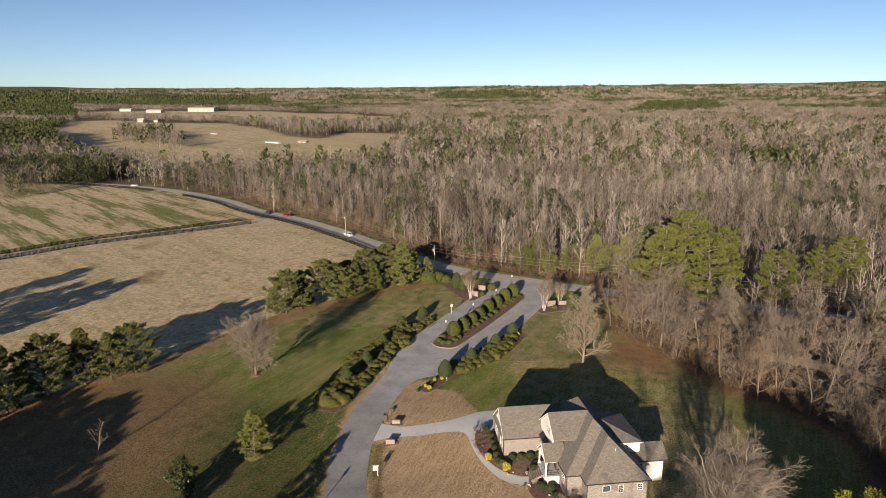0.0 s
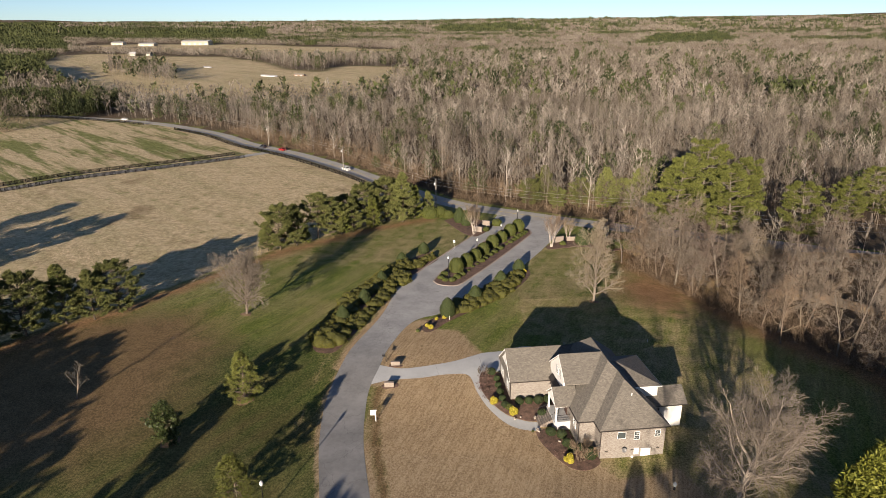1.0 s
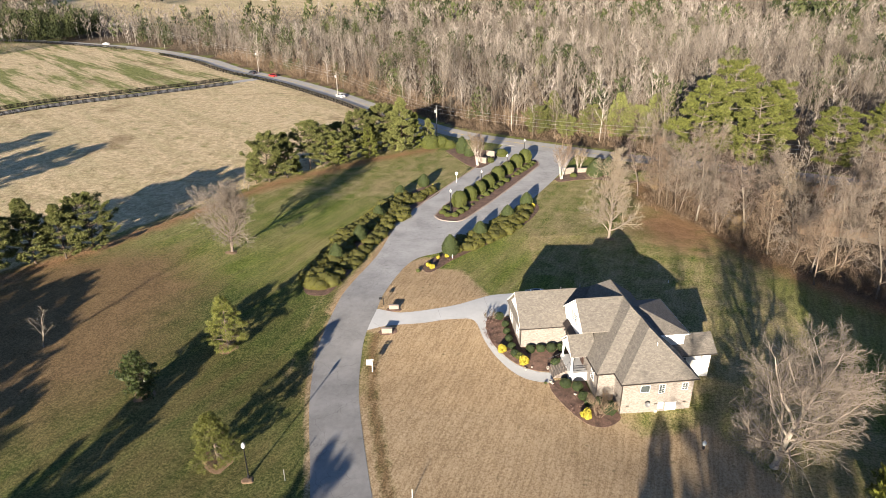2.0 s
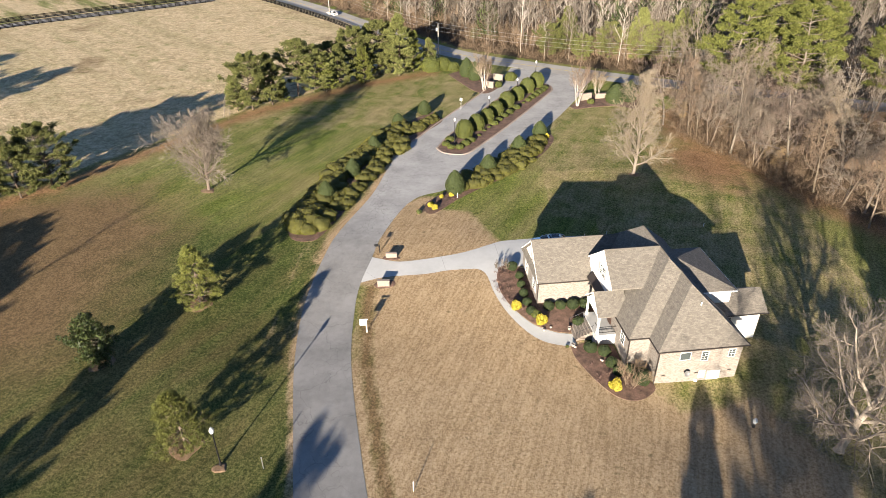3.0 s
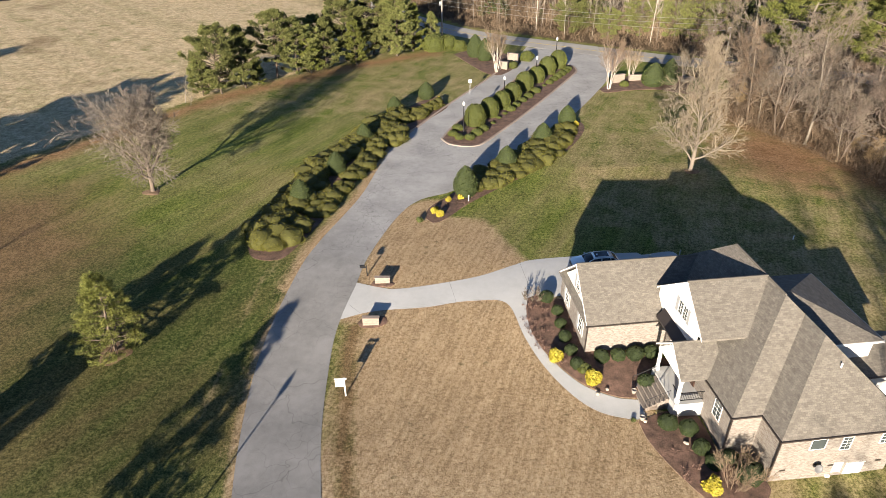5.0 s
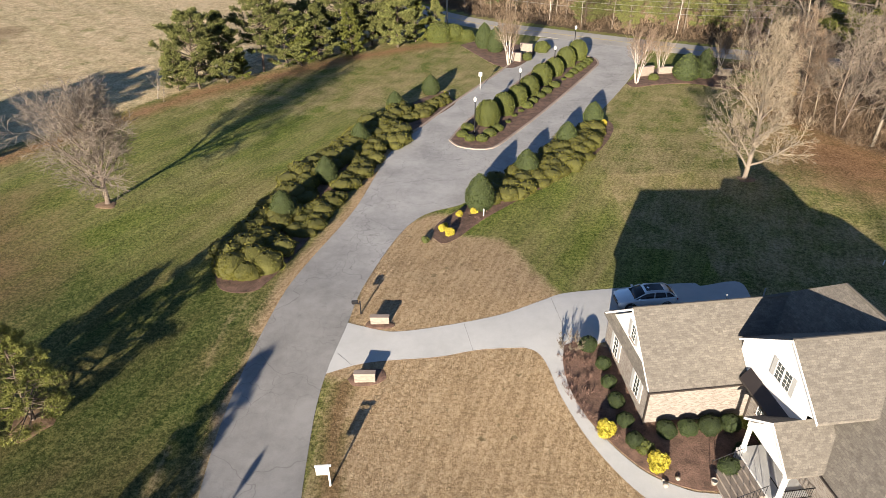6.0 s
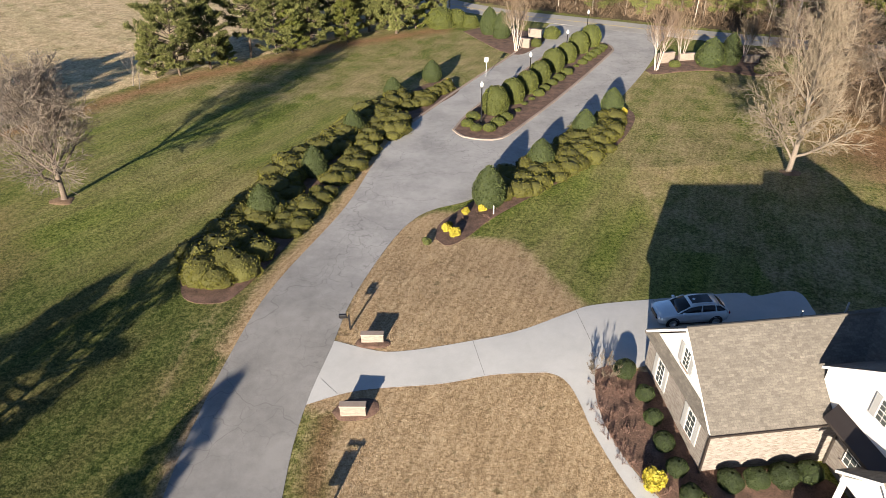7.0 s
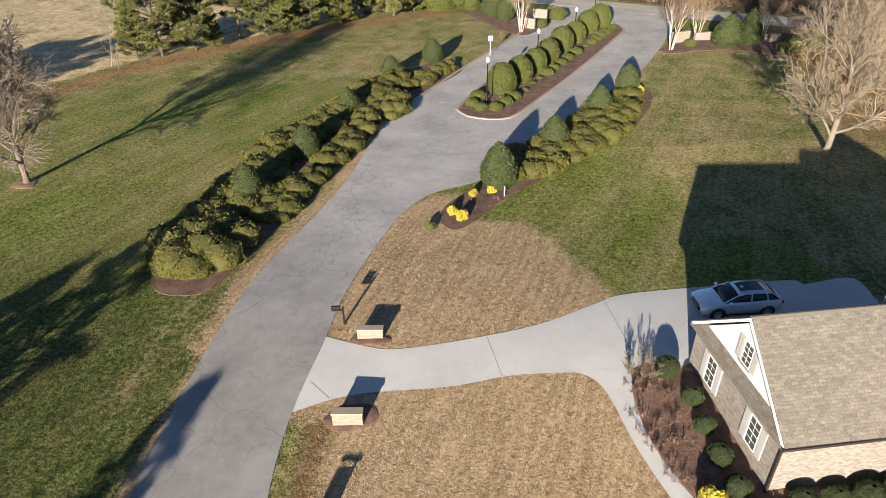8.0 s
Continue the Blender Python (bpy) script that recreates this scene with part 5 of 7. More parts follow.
def lumps(name, label, seed, w, hgt, leaf, count, n_leaf, size=0.2, aspect=0.3, category="shrub", group="", wob=0.22):
    """A loose spreading shrub of overlapping leafy lumps with sprays pointing out."""
    rg, rnd = np.random.default_rng(seed), random.Random(seed)
    t = thing(name, label, category, group=group)
    V, F, ids, n0 = [], [], [], 0
    for c in range(count):
        a, r = rnd.uniform(0, 6.28), w * 0.55 * math.sqrt(rnd.random())
        lr, lh = w * rnd.uniform(0.32, 0.5), hgt * rnd.uniform(0.55, 1.0)
        v, f, idx = leafy_body(seed * 31 + c, dome(lr, lh, 0.02), n_leaf // count, size, aspect, wob, 12, 7)
        v = v + np.array([math.cos(a) * r, math.sin(a) * r, 0])
        V.append(v)
        F.append(f + n0)
        ids.append(idx)
        n0 += len(v)
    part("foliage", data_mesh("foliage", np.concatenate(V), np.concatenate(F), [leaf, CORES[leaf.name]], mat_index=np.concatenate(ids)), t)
    return t


def put(ob, x, y, turn=None, size=1.0, tall=None, dz=0.0):
    """Moves a template, or a copy of it, to a place on the ground."""
    turn = random.uniform(0, 360) if turn is None else turn
    m = Matrix.Translation((x, y, land(x, y) + dz)) @ pose(0, 0, 0, 0, 0, turn) @ Matrix.Diagonal((size, size, tall or size, 1))
    if not ob.get("placed"):
        ob["placed"] = 1
        ob.matrix_basis = m
        return ob
    c = copy_thing(ob, Matrix.Identity(4))
    c.matrix_basis = m
    return c


# ---- trees of the lawn ----
PLAN_ROUND = [(24, 58, 0.66, 0.20, 0.20), (8, 44, 0.50, 0.2, 0.10), (7, 42, 0.52, 0.15, 0.03), (7, 38, 0.6, 0.1, 0.0)]
PLAN_VASE = [(24, 38, 0.31, 0.08, 0.16), (9, 40, 0.5, 0.2, 0.10), (7, 40, 0.52, 0.15, 0.05), (7, 38, 0.6, 0.1, 0.0)]
PLAN_WIDE = [(20, 66, 0.70, 0.12, 0.15), (9, 46, 0.5, 0.18, 0.09), (8, 44, 0.52, 0.15, 0.05), (8, 40, 0.55, 0.1, 0.02)]
PLAN_WOOD = [(14, 52, 0.44, 0.20, 0.12), (6, 46, 0.52, 0.2, 0.08), (6, 42, 0.5, 0.15, 0.04), (4, 38, 0.55, 0.2, 0.0)]
PLAN_TALL = [(8, 36, 0.42, 0.40, 0.22), (5, 38, 0.5, 0.25, 0.15), (5, 38, 0.5, 0.15, 0.08), (3, 36, 0.5, 0.2, 0.04)]
PLAN_SPARSE = [(9, 42, 0.5, 0.22, 0.25), (4, 34, 0.5, 0.3, 0.2), (2, 30, 0.6, 0.3, 0.1)]
PLAN_MYRTLE = [(7, 24, 0.5, 0.35, 0.2), (6, 28, 0.55, 0.25, 0.15), (6, 28, 0.55, 0.2, 0.1)]
PLAN_CRAPE = [(5, 20, 0.55, 0.5, 0.25), (5, 24, 0.6, 0.4, 0.2), (4, 22, 0.6, 0.3, 0.15)]

put(bare_tree("bare_shade_tree", "round-headed leafless shade tree with brown twigs on the lawn", 4, 12.6, PLAN_ROUND, 0.24, M_BARK2, M_TANTWIG, trunk_share=0.62, twig_min=0.020, gnarl=0.11), -40, 119.6, 20, 1.12, 1.08)
put(bare_tree("bare_yard_tree", "leafless yard tree with pale upswept limbs on the lawn", 8, 16.6, PLAN_VASE, 0.25, M_YARDBARK, M_TWIG, trunk_share=0.82, twig_min=0.017), 26.5, 126, 40, 1.08, 1.0)
put(bare_tree("large_bare_tree", "large spreading leafless tree with grey limbs beside the house", 12, 18.5, PLAN_WIDE, 0.36, M_PALEBARK, M_TANTWIG, trunk_share=0.66, twig_min=0.0125), 33.4, 72.2, 70, 1.04)
sapling = bare_tree("young_bare_tree", "young leafless tree with pale grey branches on brown lawn", 15, 6.1, PLAN_SPARSE, 0.10, M_BARK, M_BARK, trunk_share=0.85, twig_min=0.02)
for x, y, k in ((-55.2, 89.4, 1.0), (-48.2, 151.5, 0.8), (-46.8, 150.2, 0.5)):
    put(sapling, x, y, 10, k)
crape = bare_tree("crape_myrtle", "multi-stemmed crape myrtle with smooth white trunks, leafless", 21, 9.2, PLAN_MYRTLE, 0.08, M_WHITEBARK, M_TWIG2, stems=5, lean=0.2, trunk_share=0.6, twig_min=0.018, gnarl=0.1)
put(crape, 3.5, 170.4, 0)
put(crape, 22.6, 160.6, 130, 1.02)
put(crape, 27.3, 165.6, 250, 0.72)
put(crape, 37.5, 168, 20, 0.7)
put(bare_tree("twiggy_shrub", "leafless twiggy shrub by the house corner", 25, 3.0, PLAN_CRAPE, 0.028, M_TWIG2, M_TWIG2, stems=13, lean=0.5, trunk_share=0.5, twig_min=0.012, category="shrub"), 16.5, 79.8, 0)

cone = lambda f: max(0.06, (1 - f) ** 0.75 * (0.55 + 0.45 * min(1, f / 0.15)))
oval = lambda f: max(0.1, math.sin(math.pi * (0.1 + 0.88 * f) ** 0.9) ** 0.8)
flat = lambda f: max(0.12, math.sin(math.pi * (0.2 + 0.75 * f)) ** 0.6)
young = conifer("young_cedar", "young yellow-green cedar with feathery drooping boughs on the lawn", 31, 7.6, 0.05, 3.1, M_PINE2, M_BARK2, 84, 10, 3, 15, 0.25, 0.11, cone, rise=0.16, droop=0.12)
put(young, -30.9, 90.8, 0, 1.04)
put(young, -25.2, 70.7, 140, 0.97, 0.9)
put(pine_tree("magnolia", "small dark magnolia with glossy leaves on the lawn", 35, 6.3, 0.05, 2.2, M_MAGNOLIA, M_BARK2, 120, 34, 0.26, oval, blob=0.36, aspect=0.5), -37.3, 80.2, 0)
pine_a = conifer("pine_tree", "bushy green pine at the lawn's edge", 41, 11.5, 0.07, 4.9, M_PINE, M_PINEBARK, 72, 12, 2, 28, 0.40, 0.16, oval, rise=0.35, dead=3)
pine_b = conifer("pine_tree", "dense green pine at the lawn's edge", 42, 12.0, 0.06, 4.3, M_PINE, M_PINEBARK, 72, 12, 2, 28, 0.40, 0.16, cone, rise=0.32, dead=3)
pine_c = conifer("pine_tree", "ragged green pine with bare lower limbs at the lawn's edge", 45, 12.5, 0.30, 4.2, M_PINE, M_PINEBARK, 58, 11, 2, 28, 0.40, 0.16, oval, rise=0.3, dead=26)
pale_pine = conifer("pine_tree", "light yellow-green young pine in the row", 47, 11.0, 0.04, 3.4, M_PINE3, M_PINEBARK, 64, 11, 2, 26, 0.38, 0.16, cone, rise=0.3)
pine_t = [conifer("tall_pine", "tall pine with a broad high crown among bare trees", 43 + i, 26.0, (0.36, 0.42)[i], (6.4, 5.6)[i], M_TALLPINE, M_BARK, 56, 13, 2, 30, 0.58, 0.15, flat, rise=0.22, dead=2) for i in range(2)]
for i, (x, y, s) in enumerate([(-64.6, 119.5, 0.93), (-71.6, 114, 1.0), (-75.8, 109.0, 1.05), (-78.6, 102.0, 1.1), (-82.5, 96.8, 1.1), (-87, 91, 1.0), (-92, 84, 1.1), (-97, 77, 1.05), (-103, 69, 1.1), (-67.5, 116, 0.85), (-114, 126, 1.15), (-121, 119, 1.2), (-128, 124, 1.1), (-118, 138, 0.9), (-136, 135, 1.2)]):
    put((pine_a, pine_b)[i % 2], x, y, None, s)
for i, (x, y, s, k) in enumerate([(-43.7, 156.2, 1.0, 0), (-36.6, 165.6, 1.0, 2), (-28.8, 172.5, 0.82, 1), (-26.0, 178.5, 1.05, 0), (-21.0, 182.5, 1.1, 0), (-16.2, 181.5, 1.2, 1), (-9.6, 188.5, 0.62, 1), (-31.5, 176.8, 0.8, 0), (-40.6, 159.6, 0.92, 1), (-33.4, 168.2, 0.9, 0), (-46.4, 155.0, 0.62, 1), (-19.0, 185.5, 1.0, 1)]):
    put((pine_a, pine_b, pine_c)[k], x, y, None, s)
for i, (x, y, s) in enumerate([(48.5, 150, 0.96), (56.5, 158, 1.06), (58.5, 146.5, 0.88), (64.5, 154, 0.92), (76.5, 151, 0.74), (92, 160, 0.7), (104, 170, 0.72), (88, 128, 0.55)]):
    put(pine_t[i % 2], x, y, None, s)
for i, (x, y, s) in enumerate([(20.5, 199, 0.75), (25.5, 203.5, 1.0), (35.5, 197.5, 0.8), (42.5, 195.5, 1.1), (46.5, 192.5, 0.9), (51, 191.5, 1.15), (28.5, 195, 0.6), (56, 196, 1.1)]):
    put((pine_a, pine_b)[i % 2], x, y, None, s)
cedar = pine_tree("cedar_tree", "dense yellow-green cedar at the yard's edge", 44, 9.5, 0.02, 3.3, M_CEDAR, M_BARK2, 150, 40, 0.45, cone, blob=0.5, aspect=0.28, along=(0.4, 0.6, 0.8, 1.0))
for x, y, s in [(-31.2, 169.5, 0.8), (-23.6, 175.6, 0.85), (-13.2, 185.2, 0.9), (-38.8, 161.5, 0.45)]:
    put(pale_pine, x, y, None, s)
for x, y, s in [(42.3, 64.8, 1.38), (45.2, 66.9, 1.34), (48.6, 67.6, 1.3), (52.0, 69.2, 1.26), (45.0, 61.4, 1.4), (55.6, 71.0, 1.2), (50.5, 63.0, 1.3), (59.5, 72.5, 1.1)]:
    put(cedar, x, y, None, s)
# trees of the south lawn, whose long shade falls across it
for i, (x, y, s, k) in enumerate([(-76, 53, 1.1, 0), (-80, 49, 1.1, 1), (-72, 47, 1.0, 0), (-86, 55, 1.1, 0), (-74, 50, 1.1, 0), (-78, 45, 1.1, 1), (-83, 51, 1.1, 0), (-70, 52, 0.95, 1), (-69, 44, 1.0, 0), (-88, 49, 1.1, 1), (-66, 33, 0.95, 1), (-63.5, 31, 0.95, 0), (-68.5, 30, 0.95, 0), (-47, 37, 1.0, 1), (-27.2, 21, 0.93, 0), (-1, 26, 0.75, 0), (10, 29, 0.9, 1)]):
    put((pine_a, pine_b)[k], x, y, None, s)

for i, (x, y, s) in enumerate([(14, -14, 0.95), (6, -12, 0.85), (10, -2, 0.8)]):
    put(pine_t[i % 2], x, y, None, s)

# ---- bare trees of the woods' edge, one by one ----
wood_trees = [bare_tree("woodland_tree", ("spreading leafless woodland tree with crooked pale limbs", "leafless woodland tree with dense russet twigs", "tall slim leafless woodland tree with pale bark", "leafless woodland tree on two leaning stems")[i], 60 + i, (17, 14, 21, 16)[i], (PLAN_WOOD, PLAN_WOOD, PLAN_TALL, PLAN_WOOD)[i], (0.19, 0.14, 0.18, 0.13)[i], (M_BARK, M_BARK2, M_BARK, M_BARK2)[i], (M_TWIG, M_TWIG2, M_TANTWIG, M_TANTWIG)[i], stems=(1, 1, 1, 2)[i], lean=(0.0, 0.0, 0.0, 0.16)[i], trunk_share=0.74, twig_min=0.022, gnarl=(0.26, 0.2, 0.14, 0.22)[i]) for i in range(4)]
wood_trees.append(bare_tree("understory_tree", "small leafless tree with ochre twigs at the woods' edge", 66, 8.5, PLAN_WOOD, 0.08, M_BARK2, M_OCHRE, trunk_share=0.74, twig_min=0.016, gnarl=0.24))
edge_pts = [(37.4, 150), (41, 146), (43, 140), (45.5, 136.5), (48.9, 145.3), (47.5, 131), (51, 127.5), (52.9, 121.5), (57.2, 115), (55.5, 110.5), (61, 114.5), (62.7, 106.3), (66.5, 109), (70, 109.6), (76.2, 114.2), (63.2, 142.2), (60, 128), (66, 123), (59, 137), (77.4, 135.9), (80, 124), (66, 100), (77, 104), (64, 92), (69, 86), (75, 95), (44.6, 157), (47, 166), (42, 153), (84, 112), (86, 135), (57, 151), (82, 143), (66, 72), (72, 78), (78, 86)]
for i, (x, y) in enumerate(edge_pts):
    put(wood_trees[(0, 1, 3, 0, 2, 3, 0, 1)[i % 8]], x, y, None, random.uniform(0.78, 1.12))
for i in range(46):
    x, y = random.uniform(40, 92), random.uniform(86, 172)
    if inside(x, y, WOOD_EDGE) and abs(road_side(x, y)) > 9 and not (56 < x < 90 and 98 < y < 131):
        put(wood_trees[(4, 3, 0, 4, 1)[i % 5]], x, y, None, random.uniform(0.5, 0.85))
for i in range(22):
    f = i / 21
    x, y = np.interp(f, [0, 0.25, 0.6, 1], [-110, -70, -20, 48]), np.interp(f, [0, 0.25, 0.6, 1], [328, 291, 233, 192])
    put(wood_trees[i % 2], x + random.uniform(5, 16), y + random.uniform(4, 16), None, random.uniform(0.5, 0.85))
for x, y in ((14.6, 24), (20, 25), (33.5, 17), (42, 40), (38, 26), (46, 33), (30, 6), (52, 48), (27, 16), (36, 2), (44, 14), (50, 24)):
    put(wood_trees[2 if x > 10 else 1], x, y, None, random.uniform(0.95, 1.2))

# ---- clipped shrubs along the street ----
big_dome = shrub("clipped_holly", "tall rounded clipped holly on the island bed", 71, dome(1.5, 3.0), M_HEDGE, 3600, 0.16, group="island hollies")
for x, y, s in [(-0.6, 143.2, 1.08), (1.6, 147.0, 1.0), (3.7, 150.8, 0.98), (5.7, 155.0, 1.0), (8.0, 160.0, 1.05), (10.4, 164.6, 0.98), (12.9, 169.6, 1.05), (15.3, 173.6, 1.1)]:
    put(big_dome, x, y, None, s, s * random.uniform(0.94, 1.04))
small_dome = shrub("low_boxwood", "low rounded boxwood in the island bed", 73, dome(0.78, 0.85), M_HEDGE, 1300, 0.11, group="island boxwoods", stem=False)
for x, y in [(-3.9, 138.9), (-2.9, 137.6), (-1.4, 137.5), (-0.4, 139.2), (0.6, 140.9), (-3.2, 141.0), (5.1, 149.5), (6.1, 151.6), (7.3, 153.9), (8.4, 155.9), (12.7, 163.5), (13.6, 165.3), (14.5, 166.9), (15.4, 168.6), (16.3, 170.2), (17.0, 171.8), (9.9, 158.6)]:
    put(small_dome, x, y, None, random.uniform(0.85, 1.1))
tuft = shrub("small_boxwood", "small brown-green boxwood tuft in the mulch", 74, dome(0.38, 0.4), M_HEDGE, 600, 0.09, stem=False, group="small boxwoods")
for x, y in [(2.1, 143.6), (3.1, 146.0), (4.1, 147.8), (9.2, 157.3), (10.6, 160.2), (11.6, 162.0)]:
    put(tuft, x, y)
egg_holly = shrub("egg_topiary", "egg-shaped clipped holly rising from the hedge", 77, egg(1.25, 3.2), M_TOPIARY, 3200, 0.15, group="egg topiaries")
for x, y, s, t in [(-21.2, 117.3, 1.0, 1.0), (-18.5, 125.7, 0.98, 0.98), (-16.4, 136.2, 0.95, 0.9), (-13.3, 148.4, 0.95, 0.85), (-8.7, 155.4, 1.05, 0.9), (-1.9, 120.0, 1.15, 1.2), (3.4, 128.0, 1.05, 0.95), (8.9, 136.6, 1.0, 0.92), (13.2, 143.6, 1.05, 0.95)]:
    put(egg_holly, x, y, None, s, t)
jun = [lumps("spreading_juniper", "low spreading juniper with olive sprays in the street hedge", 80 + i, 2.5, 1.35, M_JUNIPER, 9, 5400, 0.20, 0.48, group="street junipers", wob=0.42) for i in range(3)]
k = 0
for line, n, w in (([(-23.6, 109.2), (-22.7, 114), (-22.0, 119.5), (-20.2, 127), (-17.6, 134.5), (-15.0, 142), (-12.6, 147.5)], 27, 1.1),
                   ([(-18.9, 115.2), (-18.0, 118.5), (-17.4, 121.2)], 5, 0.75), ([(-16.4, 124.6), (-15.4, 128.0), (-14.5, 131.5)], 5, 0.78),
                   ([(-13.9, 134.0), (-12.4, 136.6), (-12.8, 140.5), (-13.6, 137.8)], 6, 0.95), ([(-10.8, 145.2), (-8.9, 147.8), (-7.0, 151.6)], 6, 0.75),
                   ([(-0.6, 121.8), (2.2, 123.8), (5.0, 127.0), (8.6, 131.4), (11.8, 136.6)], 14, 0.92), ([(1.0, 125.2), (6.2, 132.2), (12.4, 140.6)], 9, 0.92)):
    for x, y in curve_pts(line, n):
        put(jun[k % 3], x + random.uniform(-0.25, 0.25), y + random.uniform(-0.25, 0.25), None, w * random.uniform(0.85, 1.15), w * random.uniform(0.85, 1.1))
        k += 1
mound = lumps("juniper_mound", "broad dense juniper mound at the hedge's end", 88, 2.9, 1.8, M_JUNIPER, 16, 26000, 0.15, 0.42, group="street junipers", wob=0.42)
put(mound, -22.1, 108.6, 30)
put(jun[0], -21.0, 111.6, 40, 1.0)
put(jun[1], -23.8, 110.9, 80, 1.05)
gold = lumps("golden_shrub", "bright yellow-leaved low shrub in the bed", 90, 0.75, 0.8, M_YELLOW, 5, 1500, 0.15, 0.6, group="golden shrubs")
for x, y, s in [(-5.5, 115.4, 0.8), (-4.8, 114.5, 0.9), (-5.2, 116.2, 0.5), (-3.9, 118.2, 0.7), (-2.5, 118.9, 0.75), (14.5, 142.9, 1.0), (8.5, 88.7, 1.25), (5.8, 91.0, 1.15), (15.0, 79.4, 1.25), (-6.4, 154.0, 0.9)]:
    put(gold, x, y, None, s, s * 1.1)
dark = shrub("dark_shrub", "dark green rounded shrub in the house bed", 93, dome(0.72, 1.15), M_BOX, 4200, 0.075, wob=0.25, group="house bed shrubs")
for x, y, s in [(9.4, 91.0, 1.0), (10.8, 91.2, 0.95), (12.2, 91.4, 1.1), (13.6, 91.7, 1.0), (12.5, 88.5, 1.05), (13.7, 89.6, 0.95), (6.4, 96.4, 0.85), (6.5, 94.8, 0.8), (6.7, 93.2, 0.9), (7.0, 91.7, 0.85), (7.3, 90.2, 0.9), (13.2, 84.6, 1.1), (14.6, 84.2, 1.1), (15.1, 82.6, 1.0), (15.6, 81.4, 0.95), (17.8, 80.6, 1.5), (16.9, 82.0, 0.9)]:
    put(dark, x, y, None, s * 0.84)
pale = lumps("green_shrub", "light green loose shrub in the house bed", 95, 0.8, 0.9, M_HEDGE, 4, 600, 0.18, 0.4)
put(pale, 7.8, 89.6)
put(pale, -6.9, 113.4, None, 0.7)
put(pale, 10.8, 84.9, None, 0.35)
russet = bare_tree("russet_shrub", "low leafless russet shrub in the mulch bed", 97, 0.55, PLAN_CRAPE, 0.008, M_RUSSET, M_RUSSET, stems=12, lean=0.9, trunk_share=0.5, twig_min=0.006, category="shrub", gnarl=0.25)
for x, y, s in [(4.7, 97.7, 0.8), (4.9, 96.4, 1.0), (4.8, 95.2, 0.95), (5.2, 94.0, 1.0), (5.5, 92.9, 0.9), (6.2, 91.5, 0.8), (5.6, 97.6, 0.7), (13.6, 81.6, 0.8), (14.3, 80.6, 0.8), (-3.0, 117.4, 0.8), (-1.9, 118.4, 0.7)]:
    put(russet, x, y, None, s)
put(bare_tree("bare_azalea", "leafless twiggy shrub at the bed's tip", 98, 1.15, PLAN_CRAPE, 0.012, M_BARK2, M_BARK2, stems=11, lean=0.6, trunk_share=0.5, twig_min=0.008, category="shrub"), 4.35, 98.3, 0)
put(dark, 5.6, 98.2, None, 0.85)
bank = shrub("entrance_shrub", "large rounded evergreen at the entrance", 99, dome(1.7, 2.4), M_HEDGE, 3600, 0.17, wob=0.25, group="entrance shrubs")
for x, y, s, t in [(30.7, 163.0, 1.6, 1.25), (33.7, 163.9, 1.25, 1.4), (-0.4, 181.2, 1.3, 1.4), (1.5, 178.6, 1.25, 1.35)]:
    put(egg_holly, x, y, None, s, t)
for x, y, s in [(-3.6, 186.3, 0.9), (-8.8, 186.0, 1.5), (-6.2, 187.0, 1.2), (38.6, 161.2, 0.9), (41.0, 160.2, 0.95), (36.8, 159.6, 0.6), (6.8, 173.4, 0.5), (25.6, 162.4, 0.45), (9.8, 178.6, 0.8)]:
    put(bank, x, y, None, s, s * random.uniform(0.85, 1.1))

# ---- entrance walls, signs, lamps, posts ----
def stone_wall(x, y, turn, w, d, hgt, label):
    t = thing("entrance_wall", label, "wall", Matrix.Translation((x, y, land(x, y))) @ pose(0, 0, 0, 0, 0, turn))
    part("wall_body", metric_uv(Bag().box(-w / 2, -d / 2, -0.3, w / 2, d / 2, hgt - 0.08).mesh("wall_body", M_STONE)), t)
    part("coping", Bag().box(-w / 2 - 0.04, -d / 2 - 0.04, hgt - 0.08, w / 2 + 0.04, d / 2 + 0.04, hgt).mesh("coping", M_KERB, bevel=0.015), t, "pale stone coping")
    return t


stone_wall(-9.75, 101.35, 1.5, 1.42, 0.36, 0.72, "low cream stone pier at the driveway mouth")
stone_wall(-10.1, 95.45, 1.5, 1.45, 0.38, 0.85, "low cream stone pier at the driveway mouth")
stone_wall(4.6, 172.6, -25, 2.4, 0.5, 1.5, "cream stone entrance wall beside a crape myrtle")
stone_wall(6.9, 176.8, -25, 2.2, 0.5, 1.9, "taller cream stone entrance pillar wall")
stone_wall(24.8, 164.4, 20, 2.6, 0.5, 1.5, "cream stone entrance wall beside a crape myrtle")
stone_wall(28.2, 165.6, 10, 2.4, 0.5, 1.1, "low cream stone entrance wall")
stone_wall(37.2, 164.6, 0, 2.0, 0.5, 1.1, "low cream stone entrance wall")
stone_wall(-3.4, 187.8, 0, 0.9, 0.6, 0.9, "small white box by the road")


